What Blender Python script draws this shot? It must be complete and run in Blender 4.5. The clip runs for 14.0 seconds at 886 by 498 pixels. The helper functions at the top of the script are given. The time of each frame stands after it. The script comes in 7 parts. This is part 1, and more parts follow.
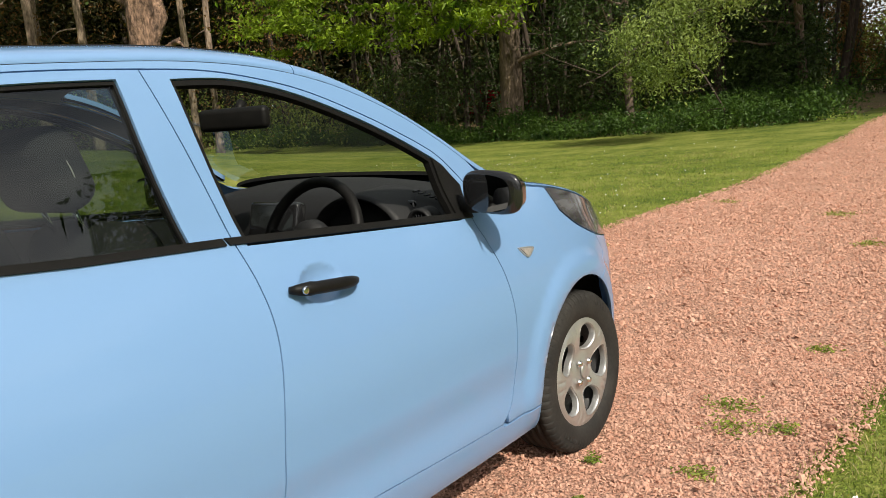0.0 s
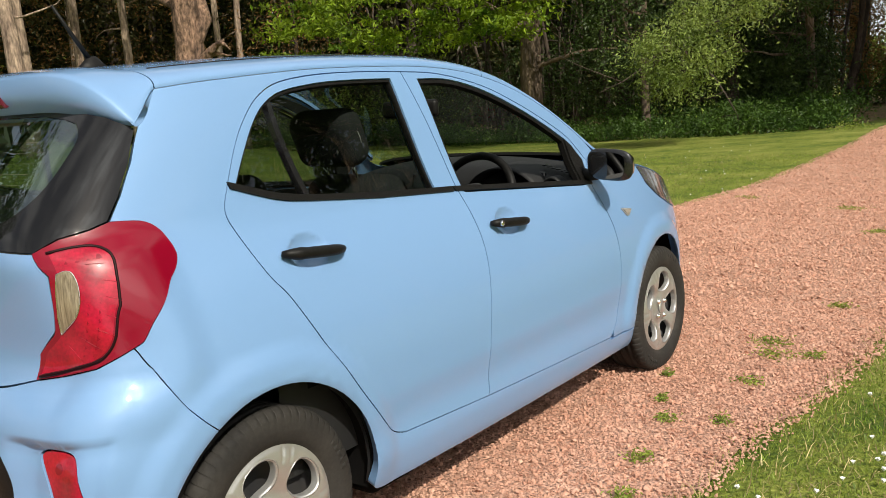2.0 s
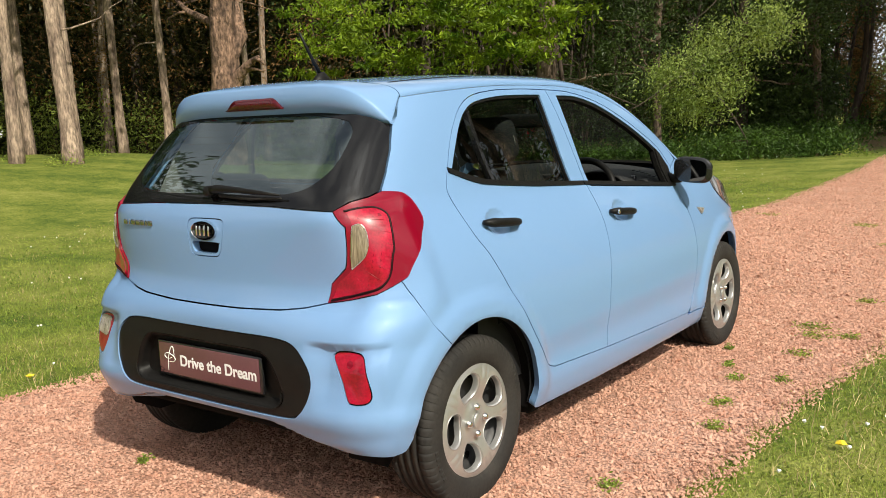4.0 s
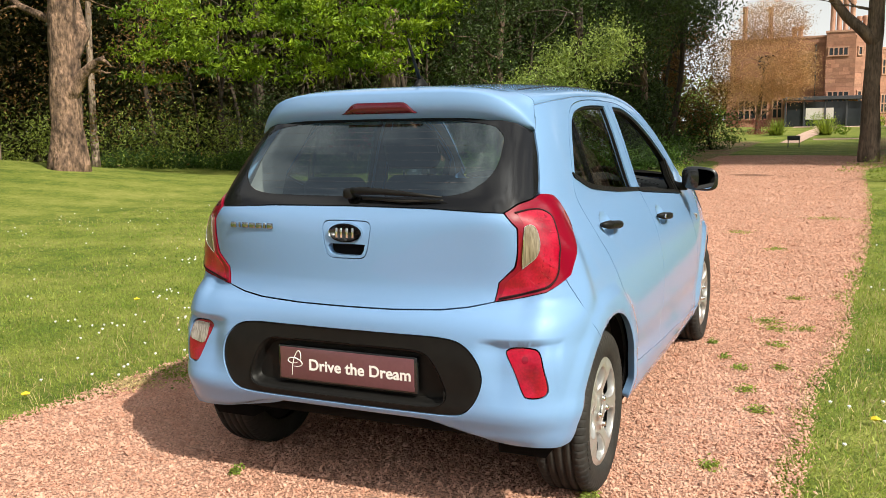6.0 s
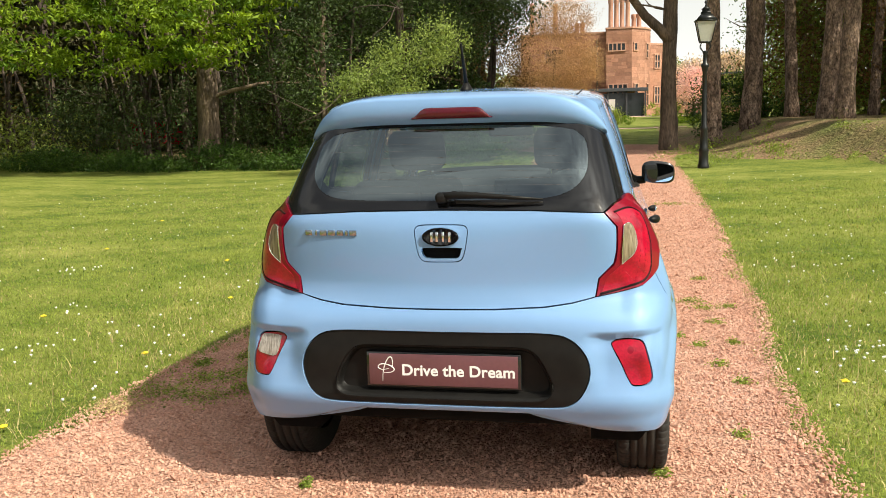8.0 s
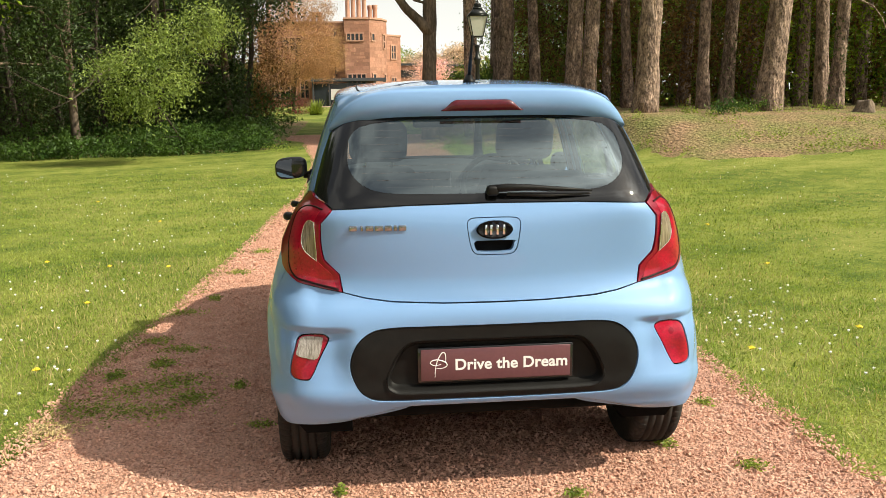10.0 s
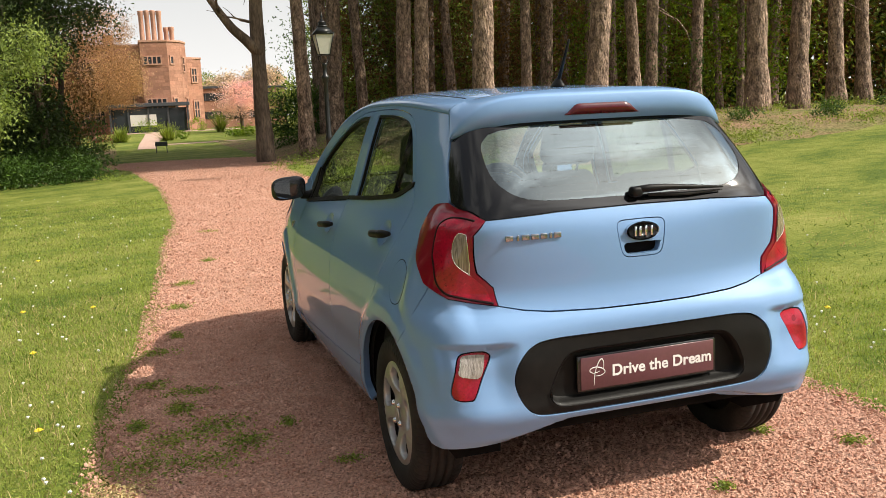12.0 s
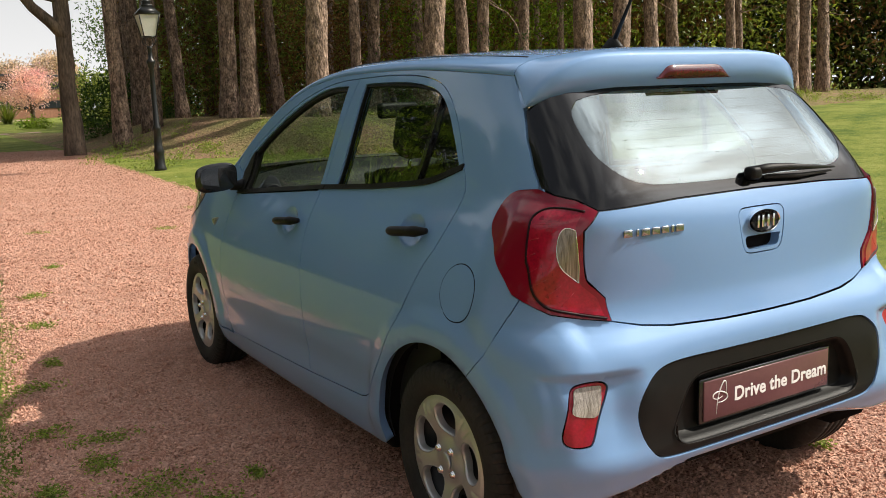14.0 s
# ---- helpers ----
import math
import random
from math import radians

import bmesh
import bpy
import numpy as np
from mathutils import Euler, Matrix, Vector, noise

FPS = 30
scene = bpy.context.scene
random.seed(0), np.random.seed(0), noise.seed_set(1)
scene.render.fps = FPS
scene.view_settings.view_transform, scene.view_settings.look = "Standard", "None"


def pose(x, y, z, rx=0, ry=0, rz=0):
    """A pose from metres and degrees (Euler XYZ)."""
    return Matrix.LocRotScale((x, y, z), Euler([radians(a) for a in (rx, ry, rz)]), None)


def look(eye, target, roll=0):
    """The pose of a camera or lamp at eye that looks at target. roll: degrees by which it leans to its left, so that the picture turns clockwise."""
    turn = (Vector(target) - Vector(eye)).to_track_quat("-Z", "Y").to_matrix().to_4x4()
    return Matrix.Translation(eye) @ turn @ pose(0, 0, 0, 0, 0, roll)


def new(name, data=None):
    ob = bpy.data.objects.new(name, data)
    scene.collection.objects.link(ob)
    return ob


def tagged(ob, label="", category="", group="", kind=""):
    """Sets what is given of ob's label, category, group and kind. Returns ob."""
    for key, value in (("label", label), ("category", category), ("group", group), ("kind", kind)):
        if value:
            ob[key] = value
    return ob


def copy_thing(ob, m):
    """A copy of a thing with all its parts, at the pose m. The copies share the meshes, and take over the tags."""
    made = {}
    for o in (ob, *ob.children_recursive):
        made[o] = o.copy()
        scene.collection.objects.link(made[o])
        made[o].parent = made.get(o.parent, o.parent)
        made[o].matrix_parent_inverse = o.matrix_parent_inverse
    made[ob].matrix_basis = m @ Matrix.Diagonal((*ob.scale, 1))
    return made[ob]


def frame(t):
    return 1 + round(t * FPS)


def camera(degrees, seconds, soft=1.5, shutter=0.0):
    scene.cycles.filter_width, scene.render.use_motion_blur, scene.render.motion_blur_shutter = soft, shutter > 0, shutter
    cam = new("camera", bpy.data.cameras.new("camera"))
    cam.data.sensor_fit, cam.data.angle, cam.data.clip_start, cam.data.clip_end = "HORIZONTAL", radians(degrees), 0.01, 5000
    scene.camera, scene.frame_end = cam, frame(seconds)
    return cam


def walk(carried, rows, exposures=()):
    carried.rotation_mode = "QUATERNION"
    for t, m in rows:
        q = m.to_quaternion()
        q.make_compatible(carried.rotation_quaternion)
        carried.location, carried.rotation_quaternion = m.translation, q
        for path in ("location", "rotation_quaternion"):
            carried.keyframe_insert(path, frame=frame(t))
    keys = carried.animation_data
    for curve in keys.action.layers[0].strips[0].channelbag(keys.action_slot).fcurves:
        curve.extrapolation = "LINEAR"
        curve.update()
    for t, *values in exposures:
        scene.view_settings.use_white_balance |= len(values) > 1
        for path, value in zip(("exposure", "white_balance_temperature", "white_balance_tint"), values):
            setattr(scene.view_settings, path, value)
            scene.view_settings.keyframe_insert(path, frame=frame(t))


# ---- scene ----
# ---------- camera and walk
cam = camera(52.7, 14.0, soft=0.8)
PATH = [
    (0, (2.235, -1.515, 1.295), (1.044, 0.057, 0.957), -4.8),
    (0.5, (2.232, -1.803, 1.304), (1.043, -0.231, 0.965), -4.7),
    (1, (2.317, -2.062, 1.309), (1.13, -0.49, 0.967), -4.3),
    (1.5, (2.367, -2.324, 1.303), (1.178, -0.751, 0.966), -4.2),
    (2, (2.414, -2.609, 1.308), (1.219, -1.039, 0.978), -3.8),
    (2.5, (2.548, -2.869, 1.305), (1.331, -1.314, 0.988), -3.3),
    (3, (2.592, -3.124, 1.312), (1.377, -1.564, 1.012), -2.9),
    (3.5, (2.556, -3.434, 1.315), (1.367, -1.851, 1.03), -2.4),
    (4, (2.439, -3.592, 1.301), (1.251, -2.009, 1.014), -2.3),
    (4.2, (2.364, -3.651, 1.299), (1.176, -2.068, 1.012), -2.3),
    (6.3, (1.388, -4.361, 1.326), (0.649, -2.522, 1.055), -0.8),
    (6.5, (1.291, -4.421, 1.34), (0.601, -2.562, 1.072), -0.7),
    (7, (1.065, -4.465, 1.334), (0.471, -2.573, 1.07), -0.5),
    (7.5, (0.848, -4.511, 1.362), (0.3, -2.608, 1.087), -0.8),
    (8, (0.594, -4.632, 1.379), (0.209, -2.693, 1.078), -1.6),
    (8.5, (0.372, -4.628, 1.387), (0.107, -2.672, 1.064), -1.0),
    (9, (0.127, -4.617, 1.411), (-0.022, -2.651, 1.071), -0.4),
    (9.2, (0.001, -4.663, 1.412), (-0.057, -2.692, 1.076), -0.5),
    (11.3, (-1.233, -4.494, 1.403), (-0.762, -2.578, 1.073), -1.9),
    (11.5, (-1.342, -4.439, 1.389), (-0.82, -2.536, 1.065), -2.4),
    (12, (-1.605, -4.3, 1.398), (-0.97, -2.429, 1.09), -2.7),
    (12.5, (-1.86, -4.145, 1.368), (-1.09, -2.329, 1.035), -2.1),
    (13, (-1.956, -3.89, 1.344), (-1.086, -2.121, 1.006), -2.0),
    (13.5, (-1.998, -3.612, 1.335), (-1.073, -1.873, 0.989), -2.0),
    (14, (-2.023, -3.309, 1.332), (-1.003, -1.622, 0.995), -2.1),
]
walk(cam, [(t, look(eye, target, roll)) for t, eye, target, roll in PATH],
     [(0.0, -0.10, 6700, 7), (3.0, -0.08, 6700, 7), (4.2, 0.08, 6750, 6), (6.3, 0.28, 6700, 5), (9.2, 0.44, 6950, 4), (11.3, 0.34, 6850, 6), (12.5, 0.24, 6650, 9), (14.0, 0.17, 6600, 9)])

# ---------- daylight: hazy bright sky and one sun from the car's rear right
SUN_DIR = Vector((0.96, -0.45, 1.0)).normalized()
SUN_EL = math.asin(SUN_DIR.z)
world = bpy.data.worlds.new("world")
scene.world = world
world.use_nodes = True
wn, wl = world.node_tree.nodes, world.node_tree.links
wbg = wn["Background"]
wsky = wn.new("ShaderNodeTexSky")
wsky.sky_type, wsky.sun_disc = "NISHITA", False
wsky.sun_elevation, wsky.sun_rotation = SUN_EL, math.atan2(SUN_DIR.x, SUN_DIR.y)
wsky.air_density, wsky.dust_density, wsky.ozone_density = 1.0, 3.0, 1.0
# thin broken cloud over the whole sky
wco = wn.new("ShaderNodeTexCoord")
wmap = wn.new("ShaderNodeMapping")
wmap.inputs["Scale"].default_value = (1.0, 1.0, 2.2)
wnoi = wn.new("ShaderNodeTexNoise")
wnoi.inputs["Scale"].default_value, wnoi.inputs["Detail"].default_value, wnoi.inputs["Roughness"].default_value = 2.6, 7.0, 0.55
wramp = wn.new("ShaderNodeValToRGB")
wramp.color_ramp.elements[0].position, wramp.color_ramp.elements[1].position = 0.43, 0.62
wramp.color_ramp.elements[0].color, wramp.color_ramp.elements[1].color = (0.22, 0.22, 0.22, 1), (0.97, 0.97, 0.97, 1)
wmix = wn.new("ShaderNodeMix")
wmix.data_type = "RGBA"
wmix.inputs["B"].default_value = (11.0, 11.0, 11.2, 1)
wl.new(wco.outputs["Generated"], wmap.inputs["Vector"])
wl.new(wmap.outputs["Vector"], wnoi.inputs["Vector"])
wl.new(wnoi.outputs["Fac"], wramp.inputs["Fac"])
# haze whitens the sky towards the horizon
wsep = wn.new("ShaderNodeSeparateXYZ")
whaz = wn.new("ShaderNodeMapRange")
whaz.inputs["From Min"].default_value, whaz.inputs["From Max"].default_value = 0.05, 0.42
whaz.inputs["To Min"].default_value, whaz.inputs["To Max"].default_value = 1.0, 0.0
wmax = wn.new("ShaderNodeMath")
wmax.operation = "MAXIMUM"
wl.new(wco.outputs["Generated"], wsep.inputs["Vector"])
wl.new(wsep.outputs["Z"], whaz.inputs["Value"])
wl.new(wramp.outputs["Color"], wmax.inputs[0])
wl.new(whaz.outputs["Result"], wmax.inputs[1])
wl.new(wmax.outputs["Value"], wmix.inputs["Factor"])
wl.new(wsky.outputs["Color"], wmix.inputs["A"])
# the bright haze round the sun
wdot = wn.new("ShaderNodeVectorMath")
wdot.operation = "DOT_PRODUCT"
wdot.inputs[1].default_value = SUN_DIR
wl.new(wco.outputs["Generated"], wdot.inputs[0])
wpow = wn.new("ShaderNodeMath")
wpow.operation, wpow.inputs[1].default_value = "POWER", 16.0
wclamp = wn.new("ShaderNodeMath")
wclamp.operation, wclamp.inputs[1].default_value = "MAXIMUM", 0.0
wl.new(wdot.outputs["Value"], wclamp.inputs[0])
wl.new(wclamp.outputs["Value"], wpow.inputs[0])
wglow = wn.new("ShaderNodeMix")
wglow.data_type, wglow.blend_type = "RGBA", "ADD"
wglow.inputs["Factor"].default_value = 1.0
wsc = wn.new("ShaderNodeVectorMath")
wsc.operation = "SCALE"
wl.new(wramp.outputs["Color"], wsc.inputs[0])
wmul = wn.new("ShaderNodeMath")
wmul.operation, wmul.inputs[1].default_value = "MULTIPLY", 85.0
wl.new(wpow.outputs["Value"], wmul.inputs[0])
wl.new(wmul.outputs["Value"], wsc.inputs["Scale"])
wl.new(wmix.outputs["Result"], wglow.inputs["A"])
wl.new(wsc.outputs["Vector"], wglow.inputs["B"])
wl.new(wglow.outputs["Result"], wbg.inputs["Color"])
wbg.inputs["Strength"].default_value = 0.072
sun = new("sun", bpy.data.lights.new("sun", "SUN"))
sun.data.energy, sun.data.angle, sun.data.color = 5.0, radians(0.6), (1.0, 0.94, 0.83)
sun.matrix_world = look(SUN_DIR * 60, (0, 0, 0))

# ---------- materials
def mat(name, color, rough=0.6, metal=0.0, color2=None, scale=8.0, detail=5.0, fine=0.0, fine_scale=120.0, bump=0.0, bump_scale=None,
        coat=0.0, spec=0.5, trans=0.0, ior=1.45, island=0.0, obj_rand=0.0, stretch=(1, 1, 1), rough_var=0.0, sheen=0.0, emit=None, emit_strength=0.0):
    """A procedural surface: two tones by large noise, a fine grain, relief, and variation from piece to piece."""
    m = bpy.data.materials.new(name)
    m.use_nodes = True
    n, l = m.node_tree.nodes, m.node_tree.links
    b = n["Principled BSDF"]
    b.inputs["Roughness"].default_value, b.inputs["Metallic"].default_value = rough, metal
    b.inputs["Coat Weight"].default_value, b.inputs["Specular IOR Level"].default_value = coat, spec
    b.inputs["Coat Roughness"].default_value = 0.012
    b.inputs["Transmission Weight"].default_value, b.inputs["IOR"].default_value = trans, ior
    b.inputs["Base Color"].default_value = (*color, 1)
    if emit:
        b.inputs["Emission Color"].default_value, b.inputs["Emission Strength"].default_value = (*emit, 1), emit_strength
    co = n.new("ShaderNodeTexCoord")
    mp = n.new("ShaderNodeMapping")
    mp.inputs["Scale"].default_value = stretch
    l.new(co.outputs["Object"], mp.inputs["Vector"])

    def noise_tex(s, d):
        t = n.new("ShaderNodeTexNoise")
        t.inputs["Scale"].default_value, t.inputs["Detail"].default_value = s, d
        l.new(mp.outputs["Vector"], t.inputs["Vector"])
        return t

    out = None
    if color2:
        t = noise_tex(scale, detail)
        r = n.new("ShaderNodeValToRGB")
        r.color_ramp.elements[0].position, r.color_ramp.elements[1].position = 0.32, 0.68
        r.color_ramp.elements[0].color, r.color_ramp.elements[1].color = (*color, 1), (*color2, 1)
        l.new(t.outputs["Fac"], r.inputs["Fac"])
        out = r.outputs["Color"]
    val = None
    if fine:
        t = noise_tex(fine_scale, 3.0)
        mr = n.new("ShaderNodeMapRange")
        mr.inputs["From Min"].default_value, mr.inputs["From Max"].default_value = 0.3, 0.7
        mr.inputs["To Min"].default_value, mr.inputs["To Max"].default_value = 1 - fine, 1 + fine
        l.new(t.outputs["Fac"], mr.inputs["Value"])
        val = mr.outputs["Result"]
    for amount, node, sock in ((island, "ShaderNodeNewGeometry", "Random Per Island"), (obj_rand, "ShaderNodeObjectInfo", "Random")):
        if amount:
            g = n.new(node)
            mr = n.new("ShaderNodeMapRange")
            mr.inputs["To Min"].default_value, mr.inputs["To Max"].default_value = 1 - amount, 1 + amount
            l.new(g.outputs[sock], mr.inputs["Value"])
            if val is None:
                val = mr.outputs["Result"]
            else:
                mm = n.new("ShaderNodeMath")
                mm.operation = "MULTIPLY"
                l.new(val, mm.inputs[0])
                l.new(mr.outputs["Result"], mm.inputs[1])
                val = mm.outputs["Value"]
    if val is not None:
        h = n.new("ShaderNodeHueSaturation")
        h.inputs["Color"].default_value = (*color, 1)
        if out is not None:
            l.new(out, h.inputs["Color"])
        l.new(val, h.inputs["Value"])
        out = h.outputs["Color"]
    if out is not None:
        l.new(out, b.inputs["Base Color"])
    if rough_var:
        t = noise_tex(scale * 2.3, 4.0)
        mr = n.new("ShaderNodeMapRange")
        mr.inputs["To Min"].default_value, mr.inputs["To Max"].default_value = rough - rough_var, rough + rough_var
        l.new(t.outputs["Fac"], mr.inputs["Value"])
        l.new(mr.outputs["Result"], b.inputs["Roughness"])
    if bump:
        t = noise_tex(bump_scale or fine_scale, 5.0)
        bp = n.new("ShaderNodeBump")
        bp.inputs["Strength"].default_value, bp.inputs["Distance"].default_value = 1.0, bump
        l.new(t.outputs["Fac"], bp.inputs["Height"])
        l.new(bp.outputs["Normal"], b.inputs["Normal"])
    return m


def leafy(name, color, color2, scale=1.2, through_light=0.35):
    """Foliage: two greens in patches, varied leaf by leaf, with some light coming through."""
    m = mat(name, color, rough=0.5, color2=color2, scale=scale, island=0.5, spec=0.35)
    n, l = m.node_tree.nodes, m.node_tree.links
    b, o = n["Principled BSDF"], n["Material Output"]
    tr = n.new("ShaderNodeBsdfTranslucent")
    src = b.inputs["Base Color"].links[0].from_socket
    mul = n.new("ShaderNodeMix")
    mul.data_type, mul.blend_type = "RGBA", "MULTIPLY"
    mul.inputs["Factor"].default_value = 1.0
    mul.inputs["B"].default_value = (1.3, 1.25, 0.55, 1)
    l.new(src, mul.inputs["A"])
    l.new(mul.outputs["Result"], tr.inputs["Color"])
    mx = n.new("ShaderNodeMixShader")
    mx.inputs["Fac"].default_value = through_light
    l.new(b.outputs["BSDF"], mx.inputs[1])
    l.new(tr.outputs["BSDF"], mx.inputs[2])
    l.new(mx.outputs["Shader"], o.inputs["Surface"])
    return m


def glassy(name, tint, clear=0.07, rough=0.0, gloss=(1.0, 1.0, 1.0)):
    """A thin pane: tinted see-through glass with a mirror gloss that grows at grazing angles."""
    m = bpy.data.materials.new(name)
    m.use_nodes = True
    n, l = m.node_tree.nodes, m.node_tree.links
    n.remove(n["Principled BSDF"])
    tr = n.new("ShaderNodeBsdfTransparent")
    tr.inputs["Color"].default_value = (*tint, 1)
    gl = n.new("ShaderNodeBsdfGlossy")
    gl.inputs["Roughness"].default_value = rough
    gl.inputs["Color"].default_value = (*gloss, 1)
    lw = n.new("ShaderNodeLayerWeight")
    lw.inputs["Blend"].default_value = 0.5
    pw = n.new("ShaderNodeMath")
    pw.operation, pw.inputs[1].default_value = "POWER", 4.0
    fr = n.new("ShaderNodeMath")
    fr.operation, fr.inputs[1].default_value, fr.inputs[2].default_value = "MULTIPLY_ADD", 0.9, clear
    l.new(lw.outputs["Facing"], pw.inputs[0])
    l.new(pw.outputs["Value"], fr.inputs[0])
    mx = n.new("ShaderNodeMixShader")
    l.new(fr.outputs["Value"], mx.inputs["Fac"])
    l.new(tr.outputs["BSDF"], mx.inputs[1])
    l.new(gl.outputs["BSDF"], mx.inputs[2])
    l.new(mx.outputs["Shader"], n["Material Output"].inputs["Surface"])
    return m


def turf(name):
    """Mown lawn: lush and dry patches, tufts and fine grain, faint mowing bands."""
    m = mat(name, (0.16, 0.21, 0.03), rough=0.9, spec=0.2, bump=0.035, bump_scale=48)
    n, l = m.node_tree.nodes, m.node_tree.links
    co = next(q for q in n if q.type == "MAPPING").outputs["Vector"]
    total = None
    for scale, detail, rough, weight in ((0.42, 5, 0.6, 0.30), (3.2, 8, 0.7, 0.34), (26.0, 4, 0.7, 0.36)):
        t = n.new("ShaderNodeTexNoise")
        t.inputs["Scale"].default_value, t.inputs["Detail"].default_value, t.inputs["Roughness"].default_value = scale, detail, rough
        l.new(co, t.inputs["Vector"])
        k = n.new("ShaderNodeMath")
        k.operation, k.inputs[1].default_value = "MULTIPLY", weight
        l.new(t.outputs["Fac"], k.inputs[0])
        if total is None:
            total = k.outputs["Value"]
        else:
            a = n.new("ShaderNodeMath")
            a.operation = "ADD"
            l.new(total, a.inputs[0])
            l.new(k.outputs["Value"], a.inputs[1])
            total = a.outputs["Value"]
    w = n.new("ShaderNodeTexWave")
    w.inputs["Scale"].default_value, w.inputs["Distortion"].default_value, w.inputs["Detail"].default_value = 0.22, 3.5, 2.0
    turn = n.new("ShaderNodeMapping")
    turn.inputs["Rotation"].default_value = (0, 0, radians(62))
    l.new(co, turn.inputs["Vector"])
    l.new(turn.outputs["Vector"], w.inputs["Vector"])
    band = n.new("ShaderNodeMath")
    band.operation, band.inputs[1].default_value = "MULTIPLY_ADD", 0.05
    l.new(w.outputs["Fac"], band.inputs[0])
    l.new(total, band.inputs[2])
    r = n.new("ShaderNodeValToRGB")
    e = r.color_ramp.elements
    e[0].position, e[0].color = 0.43, (0.068, 0.112, 0.017, 1)
    e[1].position, e[1].color = 0.65, (0.31, 0.305, 0.085, 1)
    q = e.new(0.52)
    q.color = (0.17, 0.205, 0.035, 1)
    l.new(band.outputs["Value"], r.inputs["Fac"])
    l.new(r.outputs["Color"], n["Principled BSDF"].inputs["Base Color"])
    return m


M_GRASS = turf("lawn_turf")
M_GRAVEL = mat("red_gravel_bed", (0.42, 0.228, 0.16), rough=0.95, color2=(0.54, 0.32, 0.24), scale=1.3, fine=0.55, fine_scale=75, bump=0.03, bump_scale=70, spec=0.25)
M_PAINT = mat("sky_blue_car_paint", (0.176, 0.312, 0.54), rough=0.55, metal=0.08, coat=1.0, fine=0.03, fine_scale=900, spec=0.12)
M_BARK = mat("pine_bark", (0.10, 0.066, 0.048), rough=0.95, color2=(0.38, 0.265, 0.195), scale=9, fine=0.6, fine_scale=30, bump=0.12, bump_scale=12, stretch=(1, 1, 0.5))
M_SANDSTONE = mat("red_sandstone", (0.29, 0.14, 0.095), rough=0.9, color2=(0.36, 0.19, 0.13), scale=0.8, fine=0.2, fine_scale=6)
M_IRON = mat("black_iron_paint", (0.012, 0.013, 0.013), rough=0.35, fine=0.2, fine_scale=60)
M_TYRE = mat("tyre_rubber", (0.018, 0.017, 0.0165), rough=0.78, color2=(0.034, 0.031, 0.028), scale=9, fine=0.15, fine_scale=90, bump=0.0008, spec=0.3)

M_BLACK = mat("textured_black_plastic", (0.007, 0.0067, 0.0066), rough=0.46, spec=0.2, color2=(0.010, 0.0094, 0.0088), scale=30, fine=0.1, fine_scale=700, bump=0.0004, bump_scale=900)
M_GLOSSBLACK = mat("gloss_black_trim", (0.012, 0.012, 0.013), rough=0.12, coat=0.6, fine=0.1, fine_scale=40)
M_BORDER = mat("black_glass_border", (0.008, 0.008, 0.009), rough=0.05, spec=0.5, fine=0.1, fine_scale=40)
M_BRAKE = mat("dark_red_brake_lens", (0.07, 0.001, 0.006), rough=0.1, coat=0.5, fine=0.15, fine_scale=90)
M_SHELL = mat("dark_underbody", (0.005, 0.005, 0.0055), rough=0.9, color2=(0.009, 0.008, 0.0075), scale=6, spec=0.08)
M_REDLENS = mat("deep_red_lamp_cover", (0.185, 0.001, 0.013), rough=0.35, coat=1.0, color2=(0.215, 0.0012, 0.016), scale=5, spec=0.1)
M_REDLENS2 = mat("bright_red_lens", (0.40, 0.002, 0.026), rough=0.3, coat=1.0, color2=(0.22, 0.001, 0.013), scale=17, fine=0.2, fine_scale=150, spec=0.2)
M_CLEARLENS = mat("ribbed_clear_lens", (0.30, 0.25, 0.17), rough=0.12, coat=0.8, color2=(0.12, 0.095, 0.06), scale=70, stretch=(3, 3, 0.15), bump=0.002, bump_scale=120)
M_REVLENS = mat("clear_ribbed_lens", (0.40, 0.37, 0.34), rough=0.12, coat=1.0, color2=(0.18, 0.16, 0.14), scale=60, stretch=(3, 3, 0.2), bump=0.002, bump_scale=150)
M_LENSEDGE = mat("dark_red_lens_edge", (0.012, 0.001, 0.002), rough=0.5, spec=0.2, fine=0.1, fine_scale=60)
M_CHROME = mat("chrome", (0.80, 0.80, 0.80), rough=0.08, metal=1.0, fine=0.05, fine_scale=50)
M_SILVER = mat("silver_wheel_paint", (0.55, 0.55, 0.55), rough=0.40, metal=0.72, coat=0.35, fine=0.05, fine_scale=500, color2=(0.48, 0.478, 0.472), scale=14)
M_STEEL = mat("dark_steel_disc", (0.030, 0.031, 0.035), rough=0.5, metal=0.2, color2=(0.042, 0.040, 0.040), scale=25)
M_GLASS = glassy("window_glass", (0.45, 0.52, 0.48), 0.08)
# the gloss is coloured blue to stand in for a bluer reflected sky
M_REARGLASS = glassy("tinted_rear_glass", (0.50, 0.60, 0.61), 0.17, gloss=(0.82, 0.95, 1.0))
M_SCREEN = glassy("windscreen_glass", (0.84, 0.89, 0.86), 0.06)
M_HEADLAMP = mat("headlamp_under_clear_cover", (0.03, 0.03, 0.033), rough=0.10, coat=1.0, color2=(0.16, 0.16, 0.17), scale=9, stretch=(1, 0.5, 3))
M_MIRROR = mat("mirror_glass", (0.85, 0.86, 0.87), rough=0.02, metal=1.0)
M_SEAT = mat("charcoal_seat_cloth", (0.013, 0.013, 0.0145), rough=0.9, fine=0.3, fine_scale=400, bump=0.001, bump_scale=500, color2=(0.019, 0.019, 0.020), scale=20)
